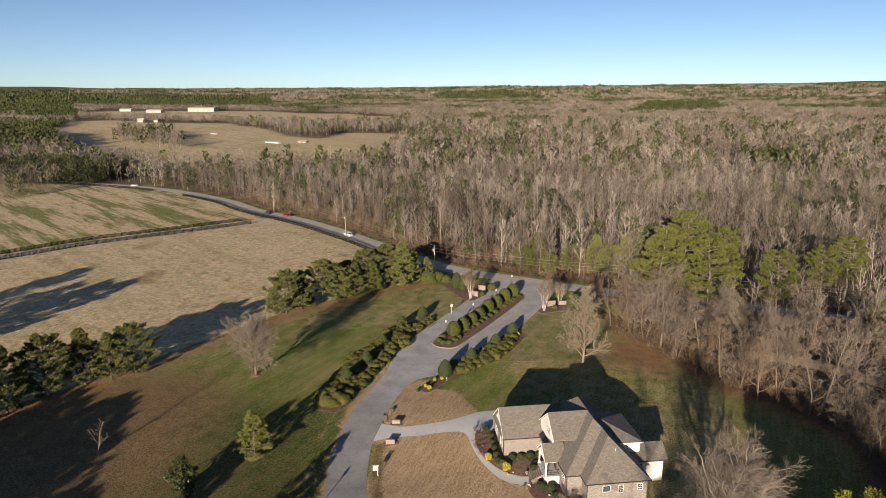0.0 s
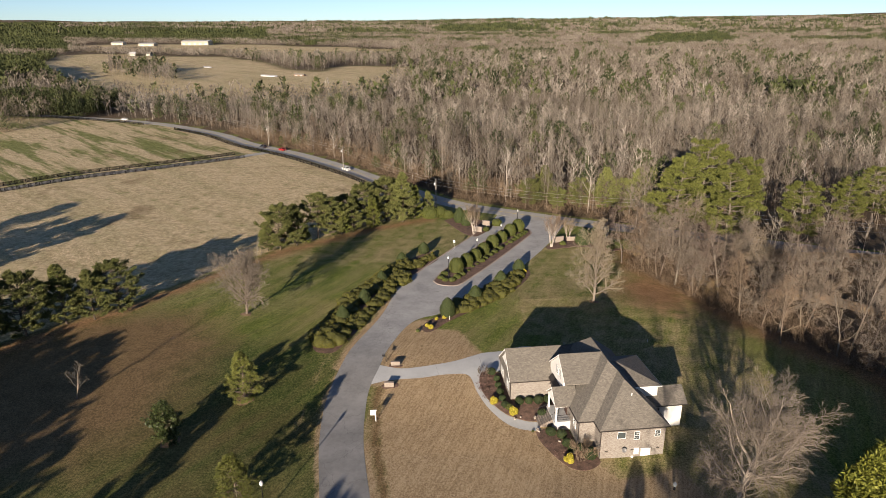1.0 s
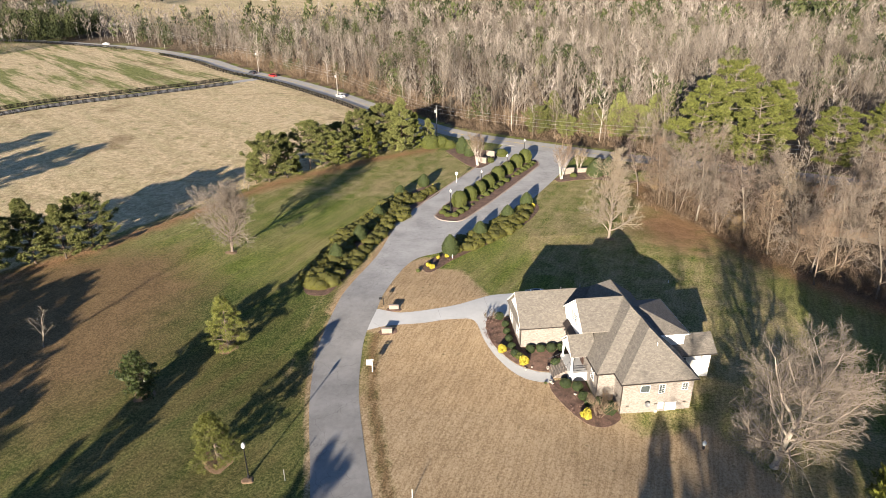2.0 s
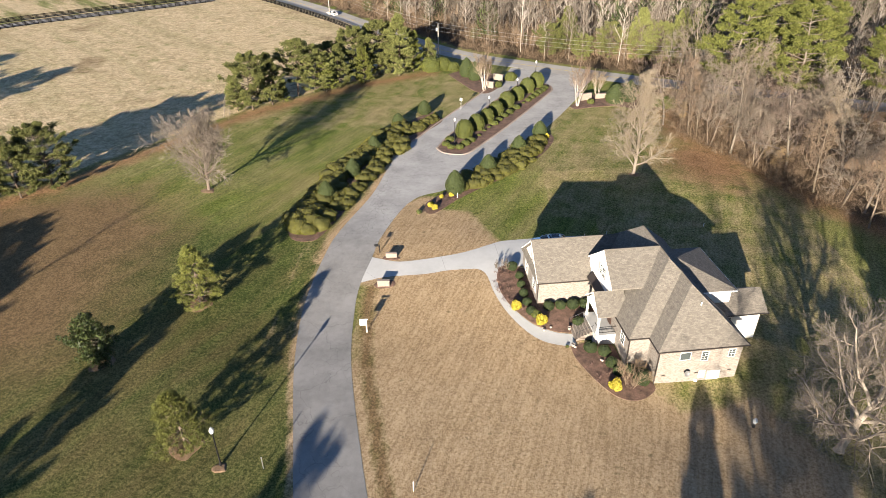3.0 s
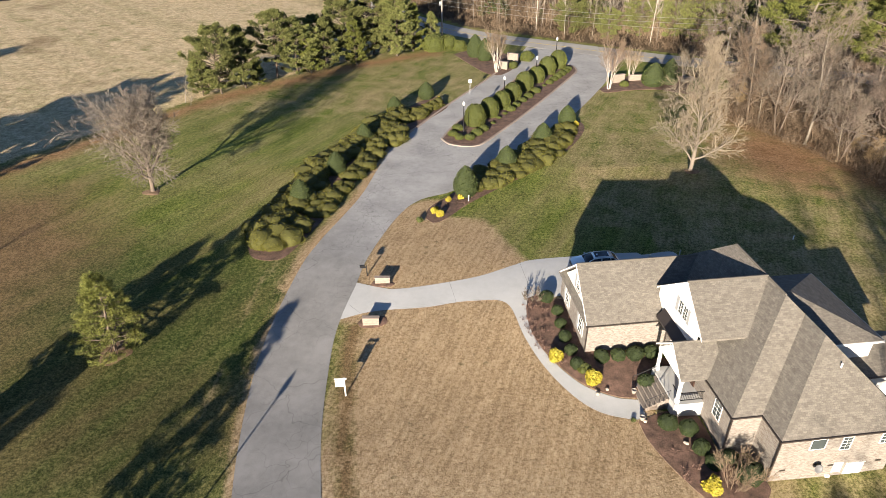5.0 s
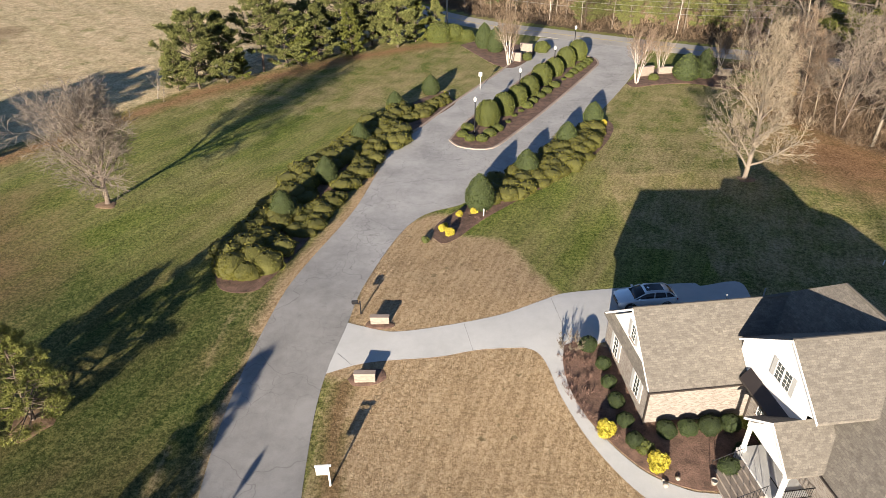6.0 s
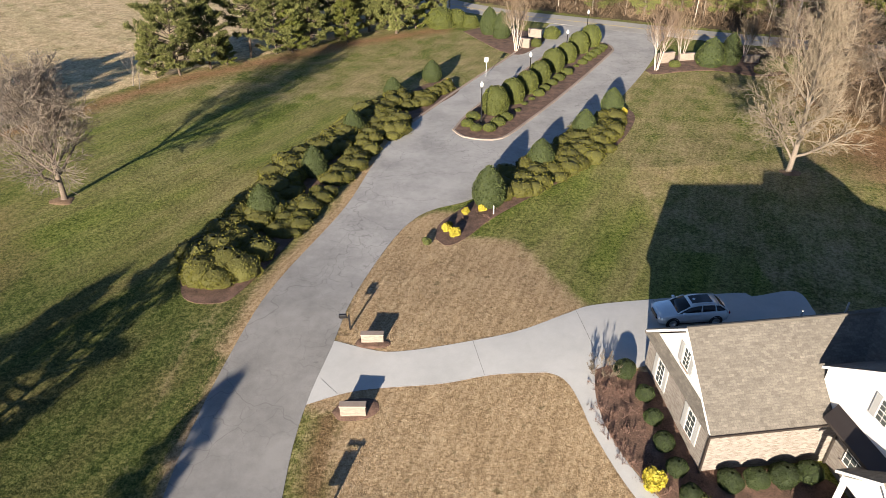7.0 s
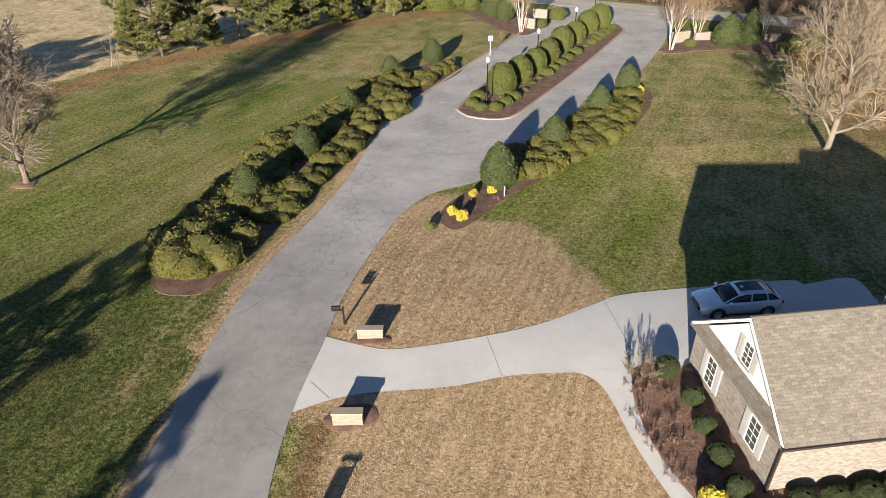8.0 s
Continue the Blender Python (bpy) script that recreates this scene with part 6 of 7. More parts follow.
def street_lamp(x, y, hgt, label="black post-top street lamp with a pale globe"):
    t = thing("street_lamp", label, "street lamp", Matrix.Translation((x, y, land(x, y))), group="street lamps")
    part("post", Bag().lathe([(0.14, -0.2), (0.14, 0.3), (0.10, 0.45), (0.075, 0.6), (0.06, hgt - 0.75), (0.1, hgt - 0.7), (0.1, hgt - 0.62)], 10).mesh("post", M_BLACK, True), t)
    part("globe", Bag().lathe([(0.1, hgt - 0.62), (0.19, hgt - 0.5), (0.23, hgt - 0.3), (0.19, hgt - 0.1), (0.08, hgt - 0.02)], 12).mesh("globe", M_LAMPGLASS, True), t, "pale glass globe")
    part("cap", Bag().lathe([(0.14, hgt - 0.05), (0.1, hgt + 0.03), (0.02, hgt + 0.12)], 10).mesh("cap", M_STEEL, True), t)


for x, y, hgt in ((-2.3, 139.6, 4.9), (4.1, 152.4, 4.7), (10.3, 164.3, 4.7), (-21.3, 68.6, 4.6), (15.5, 178.8, 4.4), (27.1, 75.2, 1.1)):
    street_lamp(x, y, hgt)

sign = thing("street_sign", "white blank sign on a white post in the grass", "sign", Matrix.Translation((-1.4, 157.5, land(-1.4, 157.5))) @ pose(0, 0, 0, 0, 0, 0))
part("post", Bag().box(-0.035, -0.035, -0.2, 0.035, 0.035, 2.6).mesh("post", M_SIGNBACK), sign)
part("panel", Bag().box(-0.27, -0.09, 2.0, 0.27, -0.055, 2.65).mesh("panel", M_SIGNBACK), sign)
sign = thing("yard_sign", "white hanging yard sign on a white post by the street", "sign", Matrix.Translation((-11.05, 87.2, land(-11.05, 87.2))) @ pose(0, 0, 0, 0, 0, 6))
part("post", Bag().box(-0.05, -0.05, -0.2, 0.05, 0.05, 1.85).box(-0.75, -0.05, 1.72, 0.2, 0.05, 1.82).mesh("post", M_TRIM), sign)
part("panel", Bag().box(-0.72, -0.02, 1.0, -0.05, 0.02, 1.62).mesh("panel", M_SIGN), sign)
part("writing_bar", Bag().box(-0.6, -0.026, 1.45, -0.2, -0.021, 1.5).box(-0.6, -0.026, 1.32, -0.3, -0.021, 1.36).mesh("writing_bar", M_SHUTTER), sign, "grey bars of unreadable writing")
box = thing("mailbox", "dark mailbox on a dark post at the street edge", "mailbox", Matrix.Translation((-11.4, 102.5, land(-11.4, 102.5))) @ pose(0, 0, 0, 0, 0, 95))
part("post", Bag().box(-0.05, -0.05, -0.2, 0.05, 0.05, 1.2).box(-0.05, -0.05, 0.95, 0.05, 0.6, 1.04).mesh("post", M_BLACK), box)
part("box", Bag().prism([(-0.1, 0.15), (0.1, 0.15), (0.1, 0.65), (-0.1, 0.65)], 1.04, 1.26).mesh("box", M_BLACK, bevel=0.03), box)
for x, y, hgt, m, lb in ((-1.5, 118.1, 0.9, M_TRIM, "short white marker post beside the bed"), (-17.5, 68.4, 1.5, M_STEEL, "thin grey marker post in the grass"), (-4.3, 66.5, 1.2, M_TRIM, "thin white marker post in the lawn"), (-5.9, 153.6, 0.8, M_TRIM, "short white marker post in the hedge"), (32.8, 110.2, 0.5, M_TRIM, "short white pipe in the lawn")):
    p = thing("marker_post", lb, "post", Matrix.Translation((x, y, land(x, y))))
    part("shaft", Bag().lathe([(0.045, -0.2), (0.045, hgt - 0.04), (0.02, hgt)], 8).mesh("shaft", m, True), p)
for x, y in ((11.35, 87.55), (11.45, 85.0), (13.1, 88.0)):
    p = thing("flower_pot", "small pale clay pot by the front steps", "pot", Matrix.Translation((x, y, land(x, y) + 0.1)))
    part("bowl", Bag().lathe([(0.13, 0), (0.2, 0.3), (0.22, 0.36), (0.18, 0.36), (0.16, 0.3)], 12).mesh("bowl", M_TERRA, True), p)
for i in range(7):
    a = random.choice([(14.2, 83.6), (12.0, 84.4), (9.0, 87.6)])
    x, y, s = a[0] + random.uniform(-0.7, 0.7), a[1] + random.uniform(-0.6, 0.6), random.uniform(0.1, 0.2)
    b = Bag().lathe([(s * 0.7, -0.05), (s, s * 0.3), (s * 0.75, s * 0.75), (s * 0.2, s * 0.95)], 7)
    b.v = [(v[0] * random.uniform(0.85, 1.15), v[1] * random.uniform(0.85, 1.15), v[2]) for v in b.v]
    thing("stone", "small pale garden stone in the mulch", "stone", Matrix.Translation((x, y, land(x, y) + 0.1)), group="bed stones", me=b.mesh("stone", M_TERRA, True))


# ---- utility poles and wires ----
def utility_pole(x, y, hgt):
    t = thing("utility_pole", "grey wooden utility pole with a crossarm", "utility pole", Matrix.Translation((x, y, land(x, y))), group="utility poles")
    part("pole", Bag().lathe([(0.17, -0.5), (0.15, hgt * 0.5), (0.11, hgt)], 8).mesh("pole", M_POLE, True), t)
    part("transformer", Bag().lathe([(0.2, 0), (0.24, 0.05), (0.24, 0.75), (0.15, 0.85)], 10, (-0.38, 0, hgt - 2.0)).mesh("transformer", M_STEEL, True), t, "grey transformer can")
    part("crossarm", Bag().box(-0.15, -0.9, hgt - 0.5, -0.03, 0.9, hgt - 0.38).mesh("crossarm", M_POLE), t)
    return Vector((x, y, land(x, y) + hgt))


tops = [utility_pole(x, y, hgt) for x, y, hgt in ((-160, 368, 9.5), (-88, 296, 9.5), (-45, 247, 9.0), (-7.6, 196.3, 8.9), (46, 172.5, 9.0), (100, 150, 9.2))]
for a, b in zip(tops[:-1], tops[1:]):
    for off in (0.0, -0.9, -1.9):
        wb, n = Bag(), 14
        pts = [a.lerp(b, i / n) + Vector((0, 0, off - 0.9 * 4 * (i / n) * (1 - i / n))) for i in range(n + 1)]
        run = (b - a).cross(Vector((0, 0, 1))).normalized() * 0.018
        wb.add([p + o for p in pts for o in (run, Vector((0, 0, 0.018)), -run, Vector((0, 0, -0.018)))], [(4 * i + j, 4 * i + (j + 1) % 4, 4 * i + 4 + (j + 1) % 4, 4 * i + 4 + j) for i in range(n) for j in range(4)])
        thing("power_line", "thin pale overhead power line between poles", "cable", group="power lines", me=wb.mesh("power_line", M_STEEL))


# ---- fences ----
def board_fence(pts, label, mat, rails, post_h, step, board=None):
    P = curve_pts(pts, max(2, int(sum((Vector(b) - Vector(a)).length for a, b in zip(pts[:-1], pts[1:])) / step)))
    t = thing("board_fence", label, "fence")
    post = Bag().box(-0.07, -0.07, -0.3, 0.07, 0.07, post_h).mesh("post", mat)
    for i in range(len(P)):
        part("post", post, t, at=Matrix.Translation((P[i][0], P[i][1], land(*P[i]))))
    for z in rails:
        b = Bag()
        for p, q in zip(P[:-1], P[1:]):
            d = Vector((q[0] - p[0], q[1] - p[1])).normalized() * 0.02
            pz, qz = land(*p) + z, land(*q) + z
            b.add([(p[0] + d.y, p[1] - d.x, pz - 0.1), (q[0] + d.y, q[1] - d.x, qz - 0.1), (q[0] + d.y, q[1] - d.x, qz + 0.1), (p[0] + d.y, p[1] - d.x, pz + 0.1),
                   (p[0] - d.y, p[1] + d.x, pz - 0.1), (q[0] - d.y, q[1] + d.x, qz - 0.1), (q[0] - d.y, q[1] + d.x, qz + 0.1), (p[0] - d.y, p[1] + d.x, pz + 0.1)],
                  [(0, 1, 2, 3), (4, 7, 6, 5), (0, 4, 5, 1), (3, 2, 6, 7)])
        part("rail", b.mesh("rail", mat), t)


FENCE_LABEL = "black four-rail board fence along the pasture"
rc = offset_line(curve_pts(ROAD_C, 120), -7.5)
board_fence([tuple(p) for p in rc[46:78:3]], FENCE_LABEL, M_FENCE, (0.3, 0.65, 1.0, 1.32), 1.45, 3.0)
board_fence([tuple(p) for p in rc[20:44:3]], FENCE_LABEL, M_FENCE, (0.3, 0.65, 1.0, 1.32), 1.45, 4.0)
for off in (-4.6, 4.4):
    board_fence([tuple(p) for p in offset_line(curve_pts(SIDE_C, 24), off)[2:]], FENCE_LABEL, M_FENCE, (0.3, 0.65, 1.0, 1.32), 1.45, 3.4)


def privacy_fence(pts):
    P = curve_pts(pts, 150)
    t = thing("wooden_fence", "sunlit tan wooden privacy fence behind the trees", "fence")
    pick = Bag().box(-0.13, -0.02, 0.0, 0.13, 0.02, 1.8).mesh("picket", M_FENCEWOOD)
    for i in range(len(P) - 1):
        a = math.degrees(math.atan2(P[i + 1][1] - P[i][1], P[i + 1][0] - P[i][0]))
        part("picket", pick, t, at=Matrix.Translation((P[i][0], P[i][1], land(*P[i]) + random.uniform(-0.02, 0.02))) @ pose(0, 0, 0, 0, 0, a))


privacy_fence([(62, 130.5), (70, 128.6), (76, 124), (82, 117)])
privacy_fence([(68, 151), (82, 153), (96, 152), (106, 149)])


# ---- cars ----
def car(name, label, paint, at, suv=True, group=""):
    """A family car, 4.65 m long, nose towards -x, standing on z = 0."""
    t = thing(name, label, "car", at, group=group)
    # x, half width at sill / belt, sill z, belt z
    st = [(-2.32, 0.62, 0.60, 0.42, 0.66), (-2.22, 0.80, 0.76, 0.30, 0.80), (-1.9, 0.90, 0.86, 0.26, 0.90), (-1.2, 0.93, 0.89, 0.24, 0.98), (-0.6, 0.94, 0.90, 0.24, 1.02), (0.4, 0.94, 0.91, 0.24, 1.04), (1.3, 0.94, 0.90, 0.25, 1.07), (1.95, 0.91, 0.87, 0.28, 1.08), (2.22, 0.84, 0.80, 0.34, 1.05), (2.32, 0.70, 0.66, 0.46, 0.92)]
    V, F = [], []
    for x, a, b, z0, z1 in st:
        zm = z0 + (z1 - z0) * 0.55
        V += [(x, -a * 0.9, z0), (x, -a, zm), (x, -b, z1 - 0.05), (x, -b * 0.86, z1), (x, 0, z1 + 0.035), (x, b * 0.86, z1), (x, b, z1 - 0.05), (x, a, zm), (x, a * 0.9, z0)]
    m = 9
    for i in range(len(st) - 1):
        F += [(i * m + j, (i + 1) * m + j, (i + 1) * m + j + 1, i * m + j + 1) for j in range(m - 1)] + [(i * m + m - 1, (i + 1) * m + m - 1, (i + 1) * m, i * m)]
    F += [tuple(range(m - 1, -1, -1)), tuple((len(st) - 1) * m + j for j in range(m))]
    body = part("body", data_mesh("body", V, F, paint, True), t)
    rear = 2.12 if suv else 1.75
    top = [(-1.12, 0.985, 0.70), (-0.72, 1.22, 0.665), (-0.30, 1.43, 0.625), (0.1, 1.50, 0.60), (0.7, 1.53, 0.59), (1.2, 1.51, 0.58), (1.62 if suv else 1.05, 1.45, 0.575), (1.86 if suv else 1.35, 1.30, 0.61), (rear, 1.06, 0.68)]
    V, F = [], []
    for x, z, w in top:
        zb = 0.97 + 0.03 * x
        q = (z - zb) / 0.55
        V += [(x, -0.84, zb - 0.05), (x, -0.80, zb), (x, -w - 0.03, zb + (z - zb) * 0.82), (x, -w * 0.8, z - 0.025 * q), (x, 0, z + 0.02), (x, w * 0.8, z - 0.025 * q), (x, w + 0.03, zb + (z - zb) * 0.82), (x, 0.80, zb), (x, 0.84, zb - 0.05)]
    for i in range(len(top) - 1):
        F += [(i * m + j, (i + 1) * m + j, (i + 1) * m + j + 1, i * m + j + 1) for j in range(m - 1)]
    F += [tuple(range(m - 1, -1, -1)), tuple((len(top) - 1) * m + j for j in range(m))]
    part("glasshouse", data_mesh("glasshouse", V, F, M_CARGLASS, True), t, "dark car glass")
    V, F = [], []
    for x, z, w in top[2:7]:
        V += [(x, s * w, z + 0.012 - d) for s, d in ((-1.06, 0.10), (-0.98, 0.045), (-0.75, 0.01), (0, -0.012), (0.75, 0.01), (0.98, 0.045), (1.06, 0.10))]
    for i in range(4):
        F += [(i * 7 + j, (i + 1) * 7 + j, (i + 1) * 7 + j + 1, i * 7 + j + 1) for j in range(6)]
    roof = part("roof", data_mesh("roof", V, F, paint, True), t)
    md = roof.modifiers.new("thickness", "SOLIDIFY")
    md.thickness, md.offset = 0.035, 0.0
    for s in (-1, 1):
        for pairs in (((-1.12, 0.76, 0.99), (-0.70, 0.71, 1.21), (-0.28, 0.655, 1.42)), ((0.42, 0.815, 1.0), (0.45, 0.70, 1.30), (0.45, 0.63, 1.46)), ((1.38 if suv else 1.0, 0.805, 1.02), (1.34 if suv else 0.95, 0.69, 1.30), (1.28 if suv else 0.9, 0.62, 1.45)), ((rear, 0.76, 1.05), (rear - 0.27, 0.68, 1.27), (rear - 0.5, 0.60, 1.42))):
            pil = Bag()
            for p, q in zip(pairs[:-1], pairs[1:]):
                pil.tube((p[0], s * p[1], p[2]), (q[0], s * q[1], q[2]), 0.042, 0.038, 6)
            part("pillar", pil.mesh("pillar", paint, True), t)
        for x in (-1.4, 1.42):
            part("wheel_arch", Bag().lathe([(0.44, -0.012), (0.44, 0.012), (0.37, 0.014), (0.37, -0.014)], 24, (0, 0, 0)).mesh("wheel_arch", M_BLACK, True), t, "dark wheel arch", Matrix.Translation((x, s * 0.928, 0.36)) @ pose(0, 0, 0, 90, 0, 0))
        if suv:
            part("roof_rail", Bag().tube((-0.1, s * 0.54, 1.54), (1.5, s * 0.52, 1.55), 0.018, 0.018, 6).tube((-0.1, s * 0.54, 1.44), (-0.1, s * 0.54, 1.54), 0.018, 0.018, 6).tube((1.5, s * 0.52, 1.45), (1.5, s * 0.52, 1.55), 0.018, 0.018, 6).mesh("roof_rail", M_STEEL, True), t, "silver roof rail")
        part("mirror", Bag().box(-0.86, s * 0.98 - 0.1, 1.02, -0.70, s * 0.98 + 0.1, 1.16).mesh("mirror", paint, True, 0.03), t)
        part("headlight", Bag().box(-2.26, s * 0.62 - 0.17, 0.68, -2.05, s * 0.62 + 0.17, 0.80).mesh("headlight", M_LIGHT, False, 0.03), t, "clear headlight")
        part("tail_light", Bag().box(2.16, s * 0.66 - 0.16, 0.82, 2.31, s * 0.66 + 0.12, 0.98).mesh("tail_light", M_TAIL, False, 0.03), t, "red tail light")
        part("side_trim", Bag().box(-1.1, s * 0.945 - 0.01, 0.30, 1.1, s * 0.945 + 0.01, 0.38).mesh("side_trim", M_BLACK), t)
    if suv:
        part("sunroof", Bag().add([(x, y, z - d) for d in (0, 0.05) for x, z in ((-0.12, 1.515), (0.6, 1.582), (1.2, 1.562)) for y in (-0.40, 0.40)], [(0, 2, 3, 1), (2, 4, 5, 3), (0, 6, 8, 2), (2, 8, 10, 4), (1, 3, 9, 7), (3, 5, 11, 9), (0, 1, 7, 6), (4, 10, 11, 5)]).mesh("sunroof", M_CARGLASS), t, "dark glass sunroof")
    part("grille", Bag().box(-2.345, -0.4, 0.46, -2.28, 0.4, 0.72).mesh("grille", M_BLACK), t, "black grille")
    part("number_plate", Bag().box(2.325, -0.26, 0.62, 2.34, 0.26, 0.74).mesh("number_plate", M_SIGN), t, "blank plate")
    for x in (-1.4, 1.42):
        for s in (-1, 1):
            at_w = Matrix.Translation((x, s * 0.83, 0.36)) @ pose(0, 0, 0, 90, 0, 0)
            w = part("wheel", Bag().lathe([(0.22, -0.115), (0.33, -0.11), (0.355, -0.07), (0.355, 0.07), (0.33, 0.11), (0.22, 0.115)], 20).mesh("tyre", M_RUBBER, True), t, "black tyre", at_w)
            rim = Bag().lathe([(0.24, -0.12), (0.23, -0.125), (0.06, -0.10)], 20).lathe([(0.06, 0.10), (0.23, 0.125), (0.24, 0.12)], 20)
            part("rim", rim.mesh("rim", M_STEEL, True), w, "silver rim")
    return t


car("parked_car", "silver estate car with a glass sunroof parked on the driveway", M_CARPAINT, Matrix.Translation((10.72, 103.4, land(10.72, 103.4) + 0.06)) @ pose(0, 0, 0, 0, 0, 6.5))
car("road_car", "white car on the country road", M_WHITEPAINT, Matrix.Translation((-44.5, 248.5, 0.06)) @ pose(0, 0, 0, 0, 0, -48), False)
car("road_car", "red car on the country road near the side road", M_RED, Matrix.Translation((-80, 288.5, 0.06)) @ pose(0, 0, 0, 0, 0, -43), False)
car("road_car", "dark car on the country road", M_DARKPAINT, Matrix.Translation((-90.5, 295.5, 0.06)) @ pose(0, 0, 0, 0, 0, -43), True)
car("road_car", "white car far along the country road", M_WHITEPAINT, Matrix.Translation((-200, 383.5, 0.4)) @ pose(0, 0, 0, 0, 0, -25), False)

# ---- far buildings ----
def shed(name, label, x, y, turn, w, d, hgt, rise, wall, roof, doors=0):
    t = thing(name, label, "building", Matrix.Translation((x, y, land(x, y))) @ pose(0, 0, 0, 0, 0, turn))
    part("wall", Bag().box(-w / 2, -d / 2, -2, w / 2, d / 2, hgt).mesh("wall", wall), t)
    part("roof", Bag().add([(-w / 2 - 0.4, -d / 2 - 0.4, hgt), (w / 2 + 0.4, -d / 2 - 0.4, hgt), (w / 2 + 0.4, d / 2 + 0.4, hgt), (-w / 2 - 0.4, d / 2 + 0.4, hgt), (-w / 2 - 0.4, 0, hgt + rise), (w / 2 + 0.4, 0, hgt + rise)], [(0, 1, 5, 4), (2, 3, 4, 5), (0, 4, 3), (1, 2, 5), (0, 3, 2, 1)]).mesh("roof", roof), t)
    for i in range(doors):
        u = -w / 2 + w * (i + 0.5) / doors
        part("door", Bag().box(u - w / doors * 0.22, -d / 2 - 0.1, 0, u + w / doors * 0.22, -d / 2 + 0.05, hgt * 0.6).mesh("door", M_SHUTTER), t)


shed("warehouse", "long pale industrial building beyond the woods", -607, 1502, 3, 60, 30, 8, 2.5, M_FARWALL, M_SIGNBACK, 5)
shed("warehouse", "pale industrial building beyond the woods", -786, 1500, 6, 26, 20, 5, 2, M_FARWALL, M_SIGNBACK, 3)
shed("warehouse", "pale industrial building beyond the woods", -690, 1440, 0, 34, 18, 5, 2, M_FARWALL, M_SIGNBACK, 2)
shed("farmhouse", "small pale farm building at the field's edge", -546, 1085, 15, 9, 7, 3.5, 3, M_FARWALL, M_SIGNBACK, 2)
shed("farmhouse", "small pale farm building at the field's edge", -519, 1086, -10, 8, 7, 3.5, 3, M_FARWALL, M_SHINGLE, 2)
shed("poultry_shed", "long low white farm shed in the far field", -209, 705, -33, 22, 4, 1.2, 0.7, M_SIGNBACK, M_SIGNBACK, 4)
shed("poultry_shed", "long low white farm shed in the far field", -324, 831, -40, 14, 3, 1.1, 0.6, M_SIGNBACK, M_SIGNBACK, 3)
shed("poultry_shed", "low dark farm shed in the far field", -178, 713, -20, 12, 4, 1.6, 0.9, M_FENCEWOOD, M_POLE, 2)

# ---- the woods ----
def wood_template(seed, branches, twigs, twig_w, twig_l, hgt=16.0, low=0.34, trunk_segs=2):
    """A slim bare tree as triangles, for the joined woods: pale stem, twig haze."""
    rnd = random.Random(seed)
    V, F, D = [], [], []
    top = Vector((rnd.gauss(0, 0.6), rnd.gauss(0, 0.6), hgt))
    mid = top * 0.5 + Vector((rnd.gauss(0, 0.3), rnd.gauss(0, 0.3), 0))
    stem = [(Vector((0, 0, -0.5)), mid, 0.10, 0.07), (mid, top, 0.07, 0.03)] if trunk_segs == 2 else [(Vector((0, 0, -0.5)), top, 0.10, 0.03)]
    v, f = tubes([(tuple(a), tuple(b), r0, r1) for a, b, r0, r1 in stem], 3)
    V.extend(map(tuple, v))
    D += [0.10] * len(v)
    for q in f:
        F += [(q[0], q[1], q[2]), (q[0], q[2], q[3])]

    def blade(a, b, w, tone):
        n = len(V)
        s = Vector((rnd.gauss(0, 1), rnd.gauss(0, 1), 0.01)).normalized() * (w / 2)
        V.extend([tuple(a - s), tuple(a + s), tuple(b)])
        D.extend([tone] * 3)
        F.append((n, n + 1, n + 2))

    ends = []
    for c in range(branches):
        f = low + (0.97 - low) * (c + rnd.random()) / branches
        o = mid.lerp(top, f * 2 - 1) if f > 0.5 else Vector((0, 0, 0)).lerp(mid, f * 2)
        a = c * 2.4 + rnd.uniform(-0.5, 0.5)
        ln = hgt * (0.26 - 0.15 * (f - low) / (1 - low)) * rnd.uniform(0.7, 1.3)
        up = rnd.uniform(0.45, 1.0)
        e = o + Vector((math.cos(a) * 0.62, math.sin(a) * 0.62, up)) * ln
        blade(o, e, 0.10, 0.06)
        ends.append((o, e))
    for c in range(twigs):
        o, e = rnd.choice(ends)
        q = o.lerp(e, rnd.uniform(0.2, 1.0))
        d = (e - o).normalized() * 0.6 + Vector((rnd.gauss(0, 0.6), rnd.gauss(0, 0.6), rnd.uniform(-0.2, 1.0)))
        blade(q, q + d.normalized() * (twig_l * rnd.uniform(0.5, 1.3)), twig_w, -0.10)
    return np.array(V), np.array(F), np.array(D, np.float32)


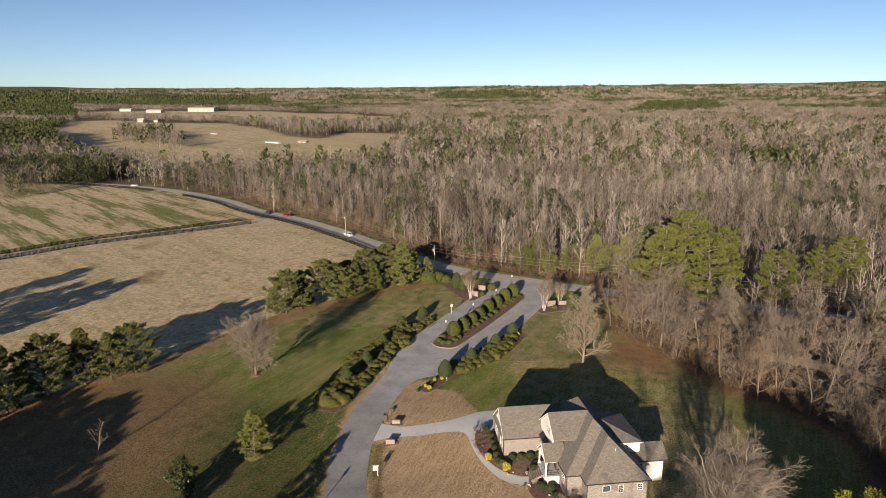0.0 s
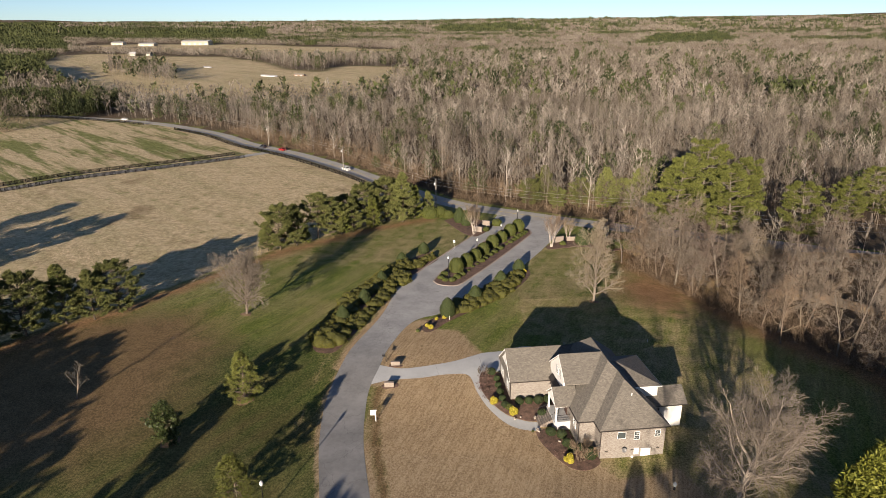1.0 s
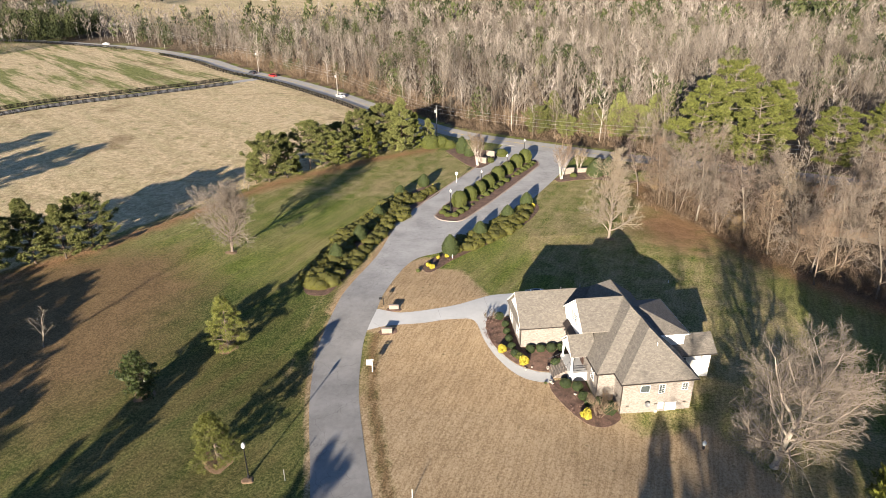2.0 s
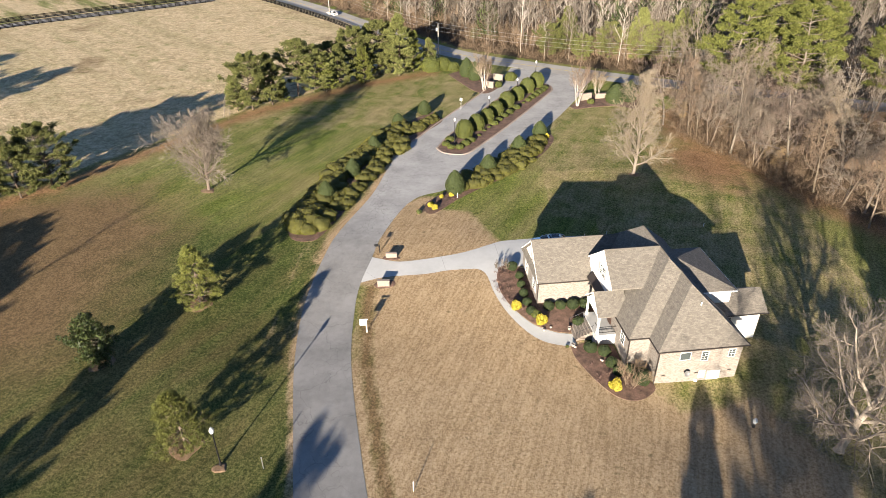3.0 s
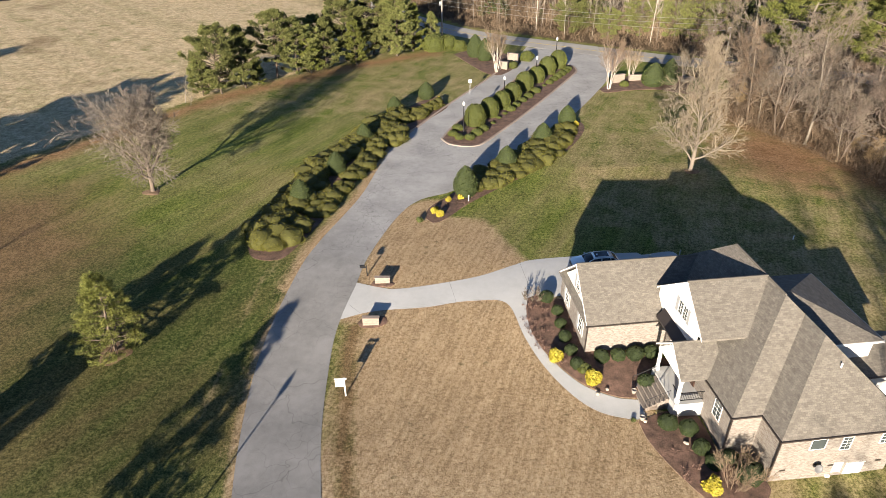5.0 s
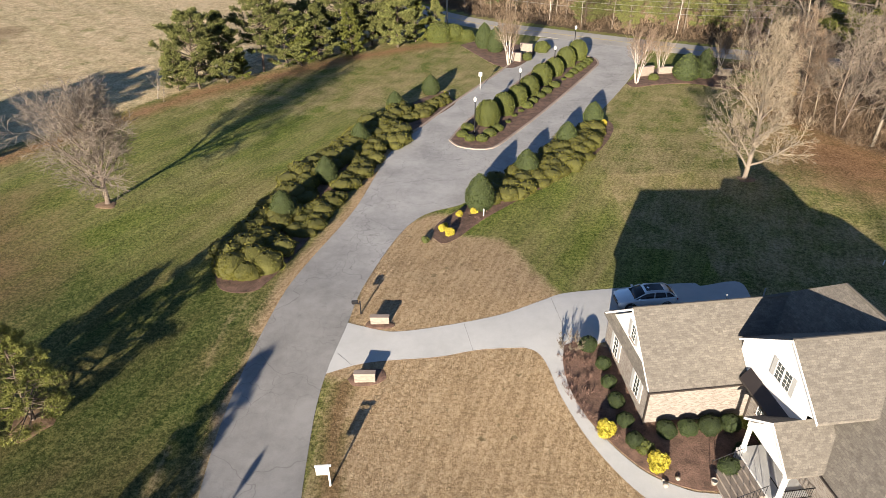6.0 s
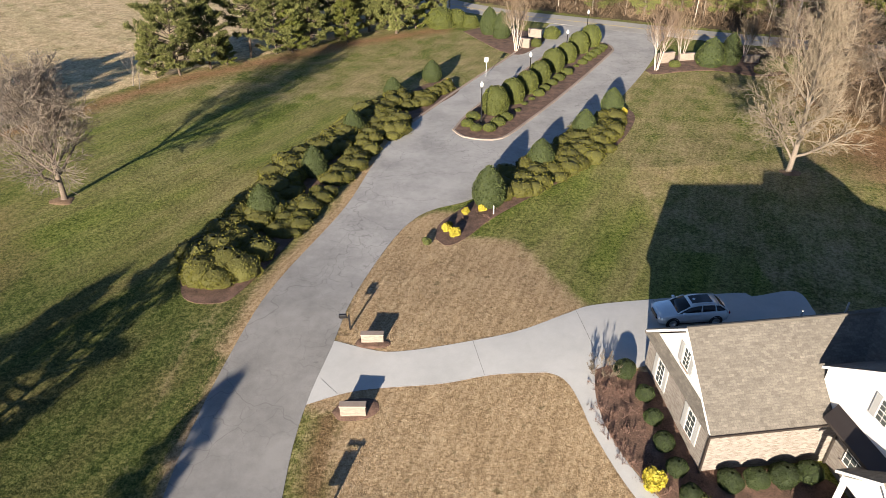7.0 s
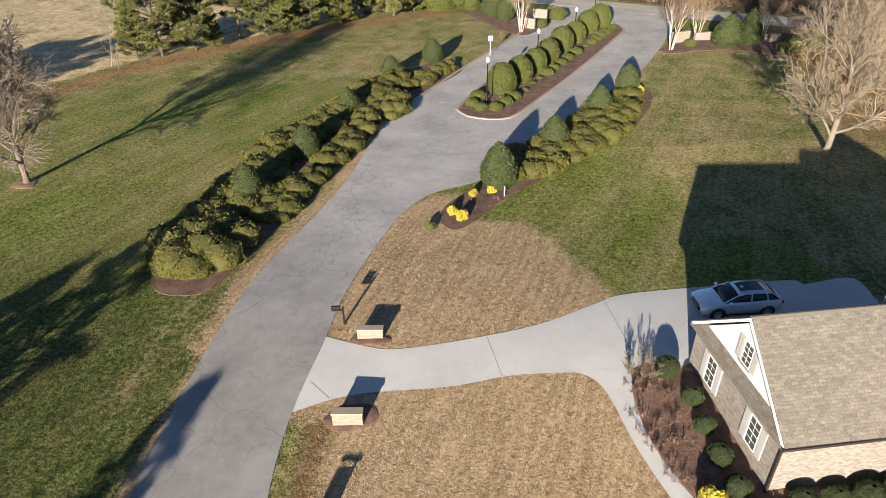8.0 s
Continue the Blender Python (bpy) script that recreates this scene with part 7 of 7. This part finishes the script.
def brush_template(seed, w, hgt, stems, twigs, width):
    """A tangle of arching canes and twigs."""
    rnd = random.Random(seed)
    V, F = [], []

    def blade(a, b, wd):
        n = len(V)
        s = Vector((rnd.gauss(0, 1), rnd.gauss(0, 1), rnd.gauss(0, 0.3))).normalized() * (wd / 2)
        V.extend([tuple(a - s), tuple(a + s), tuple(b)])
        F.append((n, n + 1, n + 2))

    joints = []
    for c in range(stems):
        a, r = rnd.uniform(0, 6.28), w * math.sqrt(rnd.random()) * 0.7
        p = Vector((math.cos(a) * r, math.sin(a) * r, -0.1))
        d = Vector((rnd.gauss(0, 0.45), rnd.gauss(0, 0.45), 1))
        h = hgt * rnd.uniform(0.45, 1.0)
        for k in range(3):
            q = p + d.normalized() * (h / 3)
            blade(p, q + (q - p) * 0.15, width * (1.6 - 0.4 * k))
            joints.append((q, d.copy()))
            d = d + Vector((rnd.gauss(0, 0.5), rnd.gauss(0, 0.5), -0.25))
            p = q
    for c in range(twigs):
        q, d = rnd.choice(joints)
        g = d.normalized() * 0.4 + Vector((rnd.gauss(0, 0.8), rnd.gauss(0, 0.8), rnd.gauss(0.25, 0.5)))
        blade(q, q + g.normalized() * (hgt * rnd.uniform(0.15, 0.38)), width)
    return np.array(V), np.array(F)


def fuzz_template(seed, w, hgt, low, count, size, aspect):
    """A loose tuft of blades: crowns and brush of the joined woods."""
    rg = np.random.default_rng(seed)
    a, f = rg.uniform(0, 6.28, count), rg.uniform(0, 1, count)
    r = w * np.sqrt(rg.uniform(0, 1, count)) * np.sin(np.pi * (0.15 + 0.8 * f)) ** 0.7
    P = np.stack([r * np.cos(a), r * np.sin(a), low + (hgt - low) * f], axis=1)
    d = np.stack([np.cos(a) * 0.5, np.sin(a) * 0.5, rg.uniform(0.3, 1.2, count)], axis=1) + rg.normal(0, 0.3, (count, 3))
    d /= np.linalg.norm(d, axis=1)[:, None]
    s = np.cross(d, rg.normal(0, 1, (count, 3)))
    s /= np.linalg.norm(s, axis=1)[:, None]
    L = size * rg.uniform(0.6, 1.3, (count, 1))
    V = np.stack([P - s * L * aspect / 2, P + s * L * aspect / 2, P + d * L], axis=1).reshape(-1, 3)
    return V, np.arange(3 * count).reshape(-1, 3)


def scatter(name, label, category, templates, places, mat):
    """Joins copies of the templates at rows of x, y, size, height factor, tone."""
    VV, FF, TT, n0 = [], [], [], 0
    for i, (x, y, s, k, tone) in enumerate(places):
        V, F, *shade = templates[i % len(templates)]
        a = rng.uniform(0, 6.28)
        c, q = math.cos(a) * s, math.sin(a) * s
        W = np.stack([V[:, 0] * c - V[:, 1] * q + x, V[:, 0] * q + V[:, 1] * c + y, V[:, 2] * s * k + land(x, y)], axis=1)
        VV.append(W.astype(np.float32))
        FF.append(F + n0)
        TT.append(np.clip(tone + (shade[0] if shade else np.zeros(len(W), np.float32)), 0, 1).astype(np.float32))
        n0 += len(W)
    me = data_mesh(name, np.concatenate(VV), np.concatenate(FF), mat)
    at = me.attributes.new("tone", "FLOAT", "POINT")
    at.data.foreach_set("value", np.concatenate(TT))
    thing(name, label, category, kind="stuff", me=me)


def wooded(x, y):
    if y < 120 and x < 60:
        return False
    rs = road_side(x, y)
    far = math.hypot(x, y)
    if rs > 7:
        if far > 450 and not inside(x, y, FAR_CLUMP) and (inside(x, y, FAR_FIELD_A) or inside(x, y, FAR_FIELD_B)):
            return False
        return True
    if rs < -6 and x > 30:
        return inside(x, y, WOOD_EDGE)
    if rs < 0 and x < -240 and y > 330:
        return True
    return far > 700 and y > 300


def green_spot(x, y):
    g = noise.noise((x / 130, y / 130, 7.7)) + 0.5 * noise.noise((x / 40, y / 40, 1.3))
    far = math.hypot(x, y)
    if rd_left(x, y) or any(inside(x, y, p) for p in PINE_STANDS):
        g += 0.85
    if inside(x, y, [(328, 1335), (545, 1402), (692, 1825), (526, 1892)]) or inside(x, y, [(-124, 2277), (277, 2369), (218, 3348), (-117, 3139)]):
        g += 1.2
    if far > 1600:
        g += 0.28 + 0.25 * noise.noise((x / 500, y / 160, 4.0))
    return g


def rd_left(x, y):
    return x < -235 and y > 330 and x < -0.62 * y + 20


bands = [(150, 430, 4.3, 0), (430, 1000, 6.2, 1), (1000, 2300, 13.5, 2), (2300, 4550, 31.0, 3)]
bare, green, brush = [[], [], [], []], [[], [], [], []], []
for r0, r1, step, b in bands:
    lim = 0.86 if b == 0 else 0.80
    for y in np.arange(60 if b == 0 else 100, r1, step):
        for x in np.arange(-r1, r1, step):
            px, py = x + rng.uniform(-0.5, 0.5) * step, y + rng.uniform(-0.5, 0.5) * step
            r = math.hypot(px, py)
            if not r0 <= r < r1 or abs(px) > lim * py + 14 or not wooded(px, py):
                continue
            g = green_spot(px, py)
            if b == 0 and px > 25 and py < 178 and (px < 66 and py < 160 or rng.random() < 0.5):
                continue
            if g > (0.74 if b < 2 else 0.5) or rng.random() < 0.05:
                green[b].append((px, py, rng.uniform(0.75, 1.15), rng.uniform(0.85, 1.15), rng.uniform(0, 1)))
            else:
                tone = min(1, max(0, 0.40 + 0.5 * noise.noise((px / 60, py / 60, 0)) + rng.normal(0, 0.24 if b < 2 else 0.12) + (0.4 if rng.random() < 0.07 and b < 2 else 0) - (0.16 if b > 1 else 0)))
                bare[b].append((px, py, rng.uniform(0.7, 1.1) * (0.85 if px < -10 and b == 0 else 1), rng.uniform(0.85, 1.15), tone))
            if b == 0 and rng.random() < 0.7:
                brush.append((px + 1.5, py + 1.2, rng.uniform(0.5, 1.2), rng.uniform(0.6, 1.2), rng.uniform(0, 0.8)))
verge = curve_pts(ROAD_C, 700)
for k in range(0, 700):
    if -126 < verge[k][0] < 75:
        for j in range(3):
            q = verge[k] + np.array([0.55, 0.83]) * rng.uniform(5.5, 14)
            brush.append((q[0], q[1], rng.uniform(0.45, 1.0), rng.uniform(0.5, 1.1), rng.uniform(0.1, 0.75)))
        if rng.random() < 0.13:
            q = verge[k] + np.array([0.55, 0.83]) * rng.uniform(8, 20)
            green[0].append((q[0], q[1], rng.uniform(0.25, 0.5), rng.uniform(0.8, 1.2), rng.uniform(0.4, 1)))
for y in np.arange(382, 446, 4.6):
    for x in np.arange(-345, -230, 4.6):
        px, py = x + rng.uniform(-2, 2), y + rng.uniform(-2, 2)
        if abs(road_side(px, py)) > 6 and py > 384 - 0.12 * (px + 230):
            green[0].append((px, py, rng.uniform(0.8, 1.2), rng.uniform(0.85, 1.1), rng.uniform(0, 0.7)))
for f in np.linspace(0, 1, 760):
    x, y = np.interp(f, [0, 0.3, 0.62, 1], [-118, -66, -12, 62]), np.interp(f, [0, 0.3, 0.62, 1], [336, 284, 220, 179])
    brush.append((x + rng.uniform(1, 12), y + rng.uniform(1, 11), rng.uniform(0.8, 1.7), rng.uniform(0.8, 1.7), rng.uniform(0.3, 1)))
thicket = []
for f in np.linspace(0, 1, 300):
    p = np.interp(f, np.linspace(0, 1, 8), [q[0] for q in WOOD_EDGE[1:9]]), np.interp(f, np.linspace(0, 1, 8), [q[1] for q in WOOD_EDGE[1:9]])
    thicket.append((p[0] + rng.uniform(0, 11), p[1] + rng.uniform(-3, 6), rng.uniform(0.5, 1.2), rng.uniform(0.6, 1.4), rng.uniform(0.2, 1)))
for k in range(1500):
    x, y = rng.uniform(38, 105), rng.uniform(78, 176)
    if inside(x, y, WOOD_EDGE) and abs(road_side(x, y)) > 6 and not (56 < x < 92 and 98 < y < 131):
        thicket.append((x, y, rng.uniform(0.5, 1.5), rng.uniform(0.6, 1.5), rng.uniform(0.0, 0.9)))
scatter("woods", "leafless winter woods beyond the road", "woods", [wood_template(200 + i, 11, 150, 0.10, 1.7, (14, 12.5, 15, 13, 10)[i]) for i in range(5)], bare[0], M_FARBARE)
scatter("distant_woods", "leafless winter woods stretching away", "woods", [wood_template(220 + i, 5, 36, 0.36, 2.6, (13, 12, 14, 10)[i], 0.34, 1) for i in range(4)], bare[1], M_FARBARE)
scatter("far_woods", "hazy leafless woods on far low hills", "woods", [fuzz_template(240 + i, 7.5, 8.5, 0.5, 36, 3.4, 0.26) for i in range(4)], bare[2], M_FARBARE)
scatter("horizon_woods", "low wooded hills on the horizon", "woods", [fuzz_template(250 + i, 17, 10, 0, 26, 7.5, 0.6) for i in range(4)], bare[3], M_FARBARE)
scatter("evergreens", "scattered green pines among the bare woods", "woods", [fuzz_template(260 + i, 3.6, 12, 2, 240, 1.3, 0.42) for i in range(3)], green[0], M_FARGREEN)
scatter("distant_evergreens", "scattered green pines in distant woods", "woods", [fuzz_template(270 + i, 3.5, 15, 2, 50, 3.0, 0.6) for i in range(3)], green[1], M_FARGREEN)
scatter("far_evergreens", "dark pine stands on far low hills", "woods", [fuzz_template(280 + i, 7.5, 9.5, 0, 38, 3.6, 0.5) for i in range(3)], green[2], M_FARGREEN)
scatter("horizon_evergreens", "dark pine stands on the horizon", "woods", [fuzz_template(290 + i, 17, 11, 0, 24, 8.0, 0.7) for i in range(3)], green[3], M_FARGREEN)
scatter("brush", "tangled brown brush and vines under the woods' edge", "brush", [brush_template(300 + i, 1.9, 3.6, 9, 66, 0.10) for i in range(4)], brush, M_FARBRUSH)

scatter("thicket", "tangled leafless thicket along the yard's wooded edge", "brush", [brush_template(310 + i, 2.0, 3.0, 16, 190, 0.032) for i in range(4)], thicket, M_FARBRUSH)


# ---- grass blades of the near lawns ----
def inside_many(P, poly):
    c = np.zeros(len(P), bool)
    q = list(poly)
    for (xi, yi), (xj, yj) in zip(q, q[-1:] + q[:-1]):
        cut = ((yi > P[:, 1]) != (yj > P[:, 1])) & (P[:, 0] < (xj - xi) * (P[:, 1] - yi) / (yj - yi + 1e-12) + xi)
        c ^= cut
    return c


def grass():
    rg = np.random.default_rng(99)
    near = np.stack([rg.uniform(-32, 22, 420000), rg.uniform(80, 128, 420000)], axis=1)
    wide = np.stack([rg.uniform(-62, 40, 260000), rg.uniform(62, 170, 260000)], axis=1)
    P = np.concatenate([near, wide])
    h_pts = [HOUSE @ Vector((u, v, 0)) for u, v in ((0.6, 0.4), (7.4, 0.4), (7.4, -9.9), (9.6, -9.9), (9.6, -12.2), (18.5, -12.2), (18.5, -7.1), (23.3, -7.1), (23.3, -2.9), (18.5, -2.9), (18.5, 8.1), (0.6, 8.1))]
    keep = np.ones(len(P), bool)
    for poly in (list(map(tuple, curve_pts(STREET_L, 110))) + list(map(tuple, curve_pts(STREET_R, 110)[::-1])),
                 list(map(tuple, curve_pts(DRIVE_S, 40))) + list(map(tuple, curve_pts(DRIVE_N, 40)[::-1])),
                 list(map(tuple, curve_pts(WALK_O, 30))) + list(map(tuple, curve_pts(WALK_I, 30)[::-1])),
                 [(p.x, p.y) for p in h_pts], ISLAND, *BEDS):
        keep &= ~inside_many(P, poly)
    P = P[keep]
    n = len(P)
    z = np.array([land(x, y) for x, y in P])
    a, lean = rg.uniform(0, 6.28, n), rg.uniform(0.15, 1.3, n)
    L = rg.uniform(0.06, 0.14, n)
    w = rg.uniform(0.006, 0.018, n)
    d = np.stack([np.cos(a) * np.sin(lean), np.sin(a) * np.sin(lean), np.cos(lean)], axis=1) * L[:, None]
    b = rg.uniform(0, 6.28, n)
    s = np.stack([np.cos(b), np.sin(b), np.zeros(n)], axis=1) * w[:, None]
    base = np.stack([P[:, 0], P[:, 1], z - 0.01], axis=1)
    V = np.stack([base - s, base + s, base + d], axis=1).reshape(-1, 3)
    me = data_mesh("grass", V, np.arange(3 * n).reshape(-1, 3), M_GROUND)
    iy = np.clip(np.searchsorted(GROUND["ys"], P[:, 1]), 0, len(GROUND["ys"]) - 1)
    ix = np.clip(np.searchsorted(GROUND["xs"], P[:, 0]), 0, len(GROUND["xs"]) - 1)
    for nm in ("zone", "zone_b"):
        at = me.color_attributes.new(nm, "FLOAT_COLOR", "POINT")
        at.data.foreach_set("color", np.repeat(GROUND[nm][iy, ix], 3, axis=0).astype(np.float32).ravel())
    thing("grass", "short winter grass, tan where dormant and green elsewhere", "grass", kind="stuff", me=me)


grass()
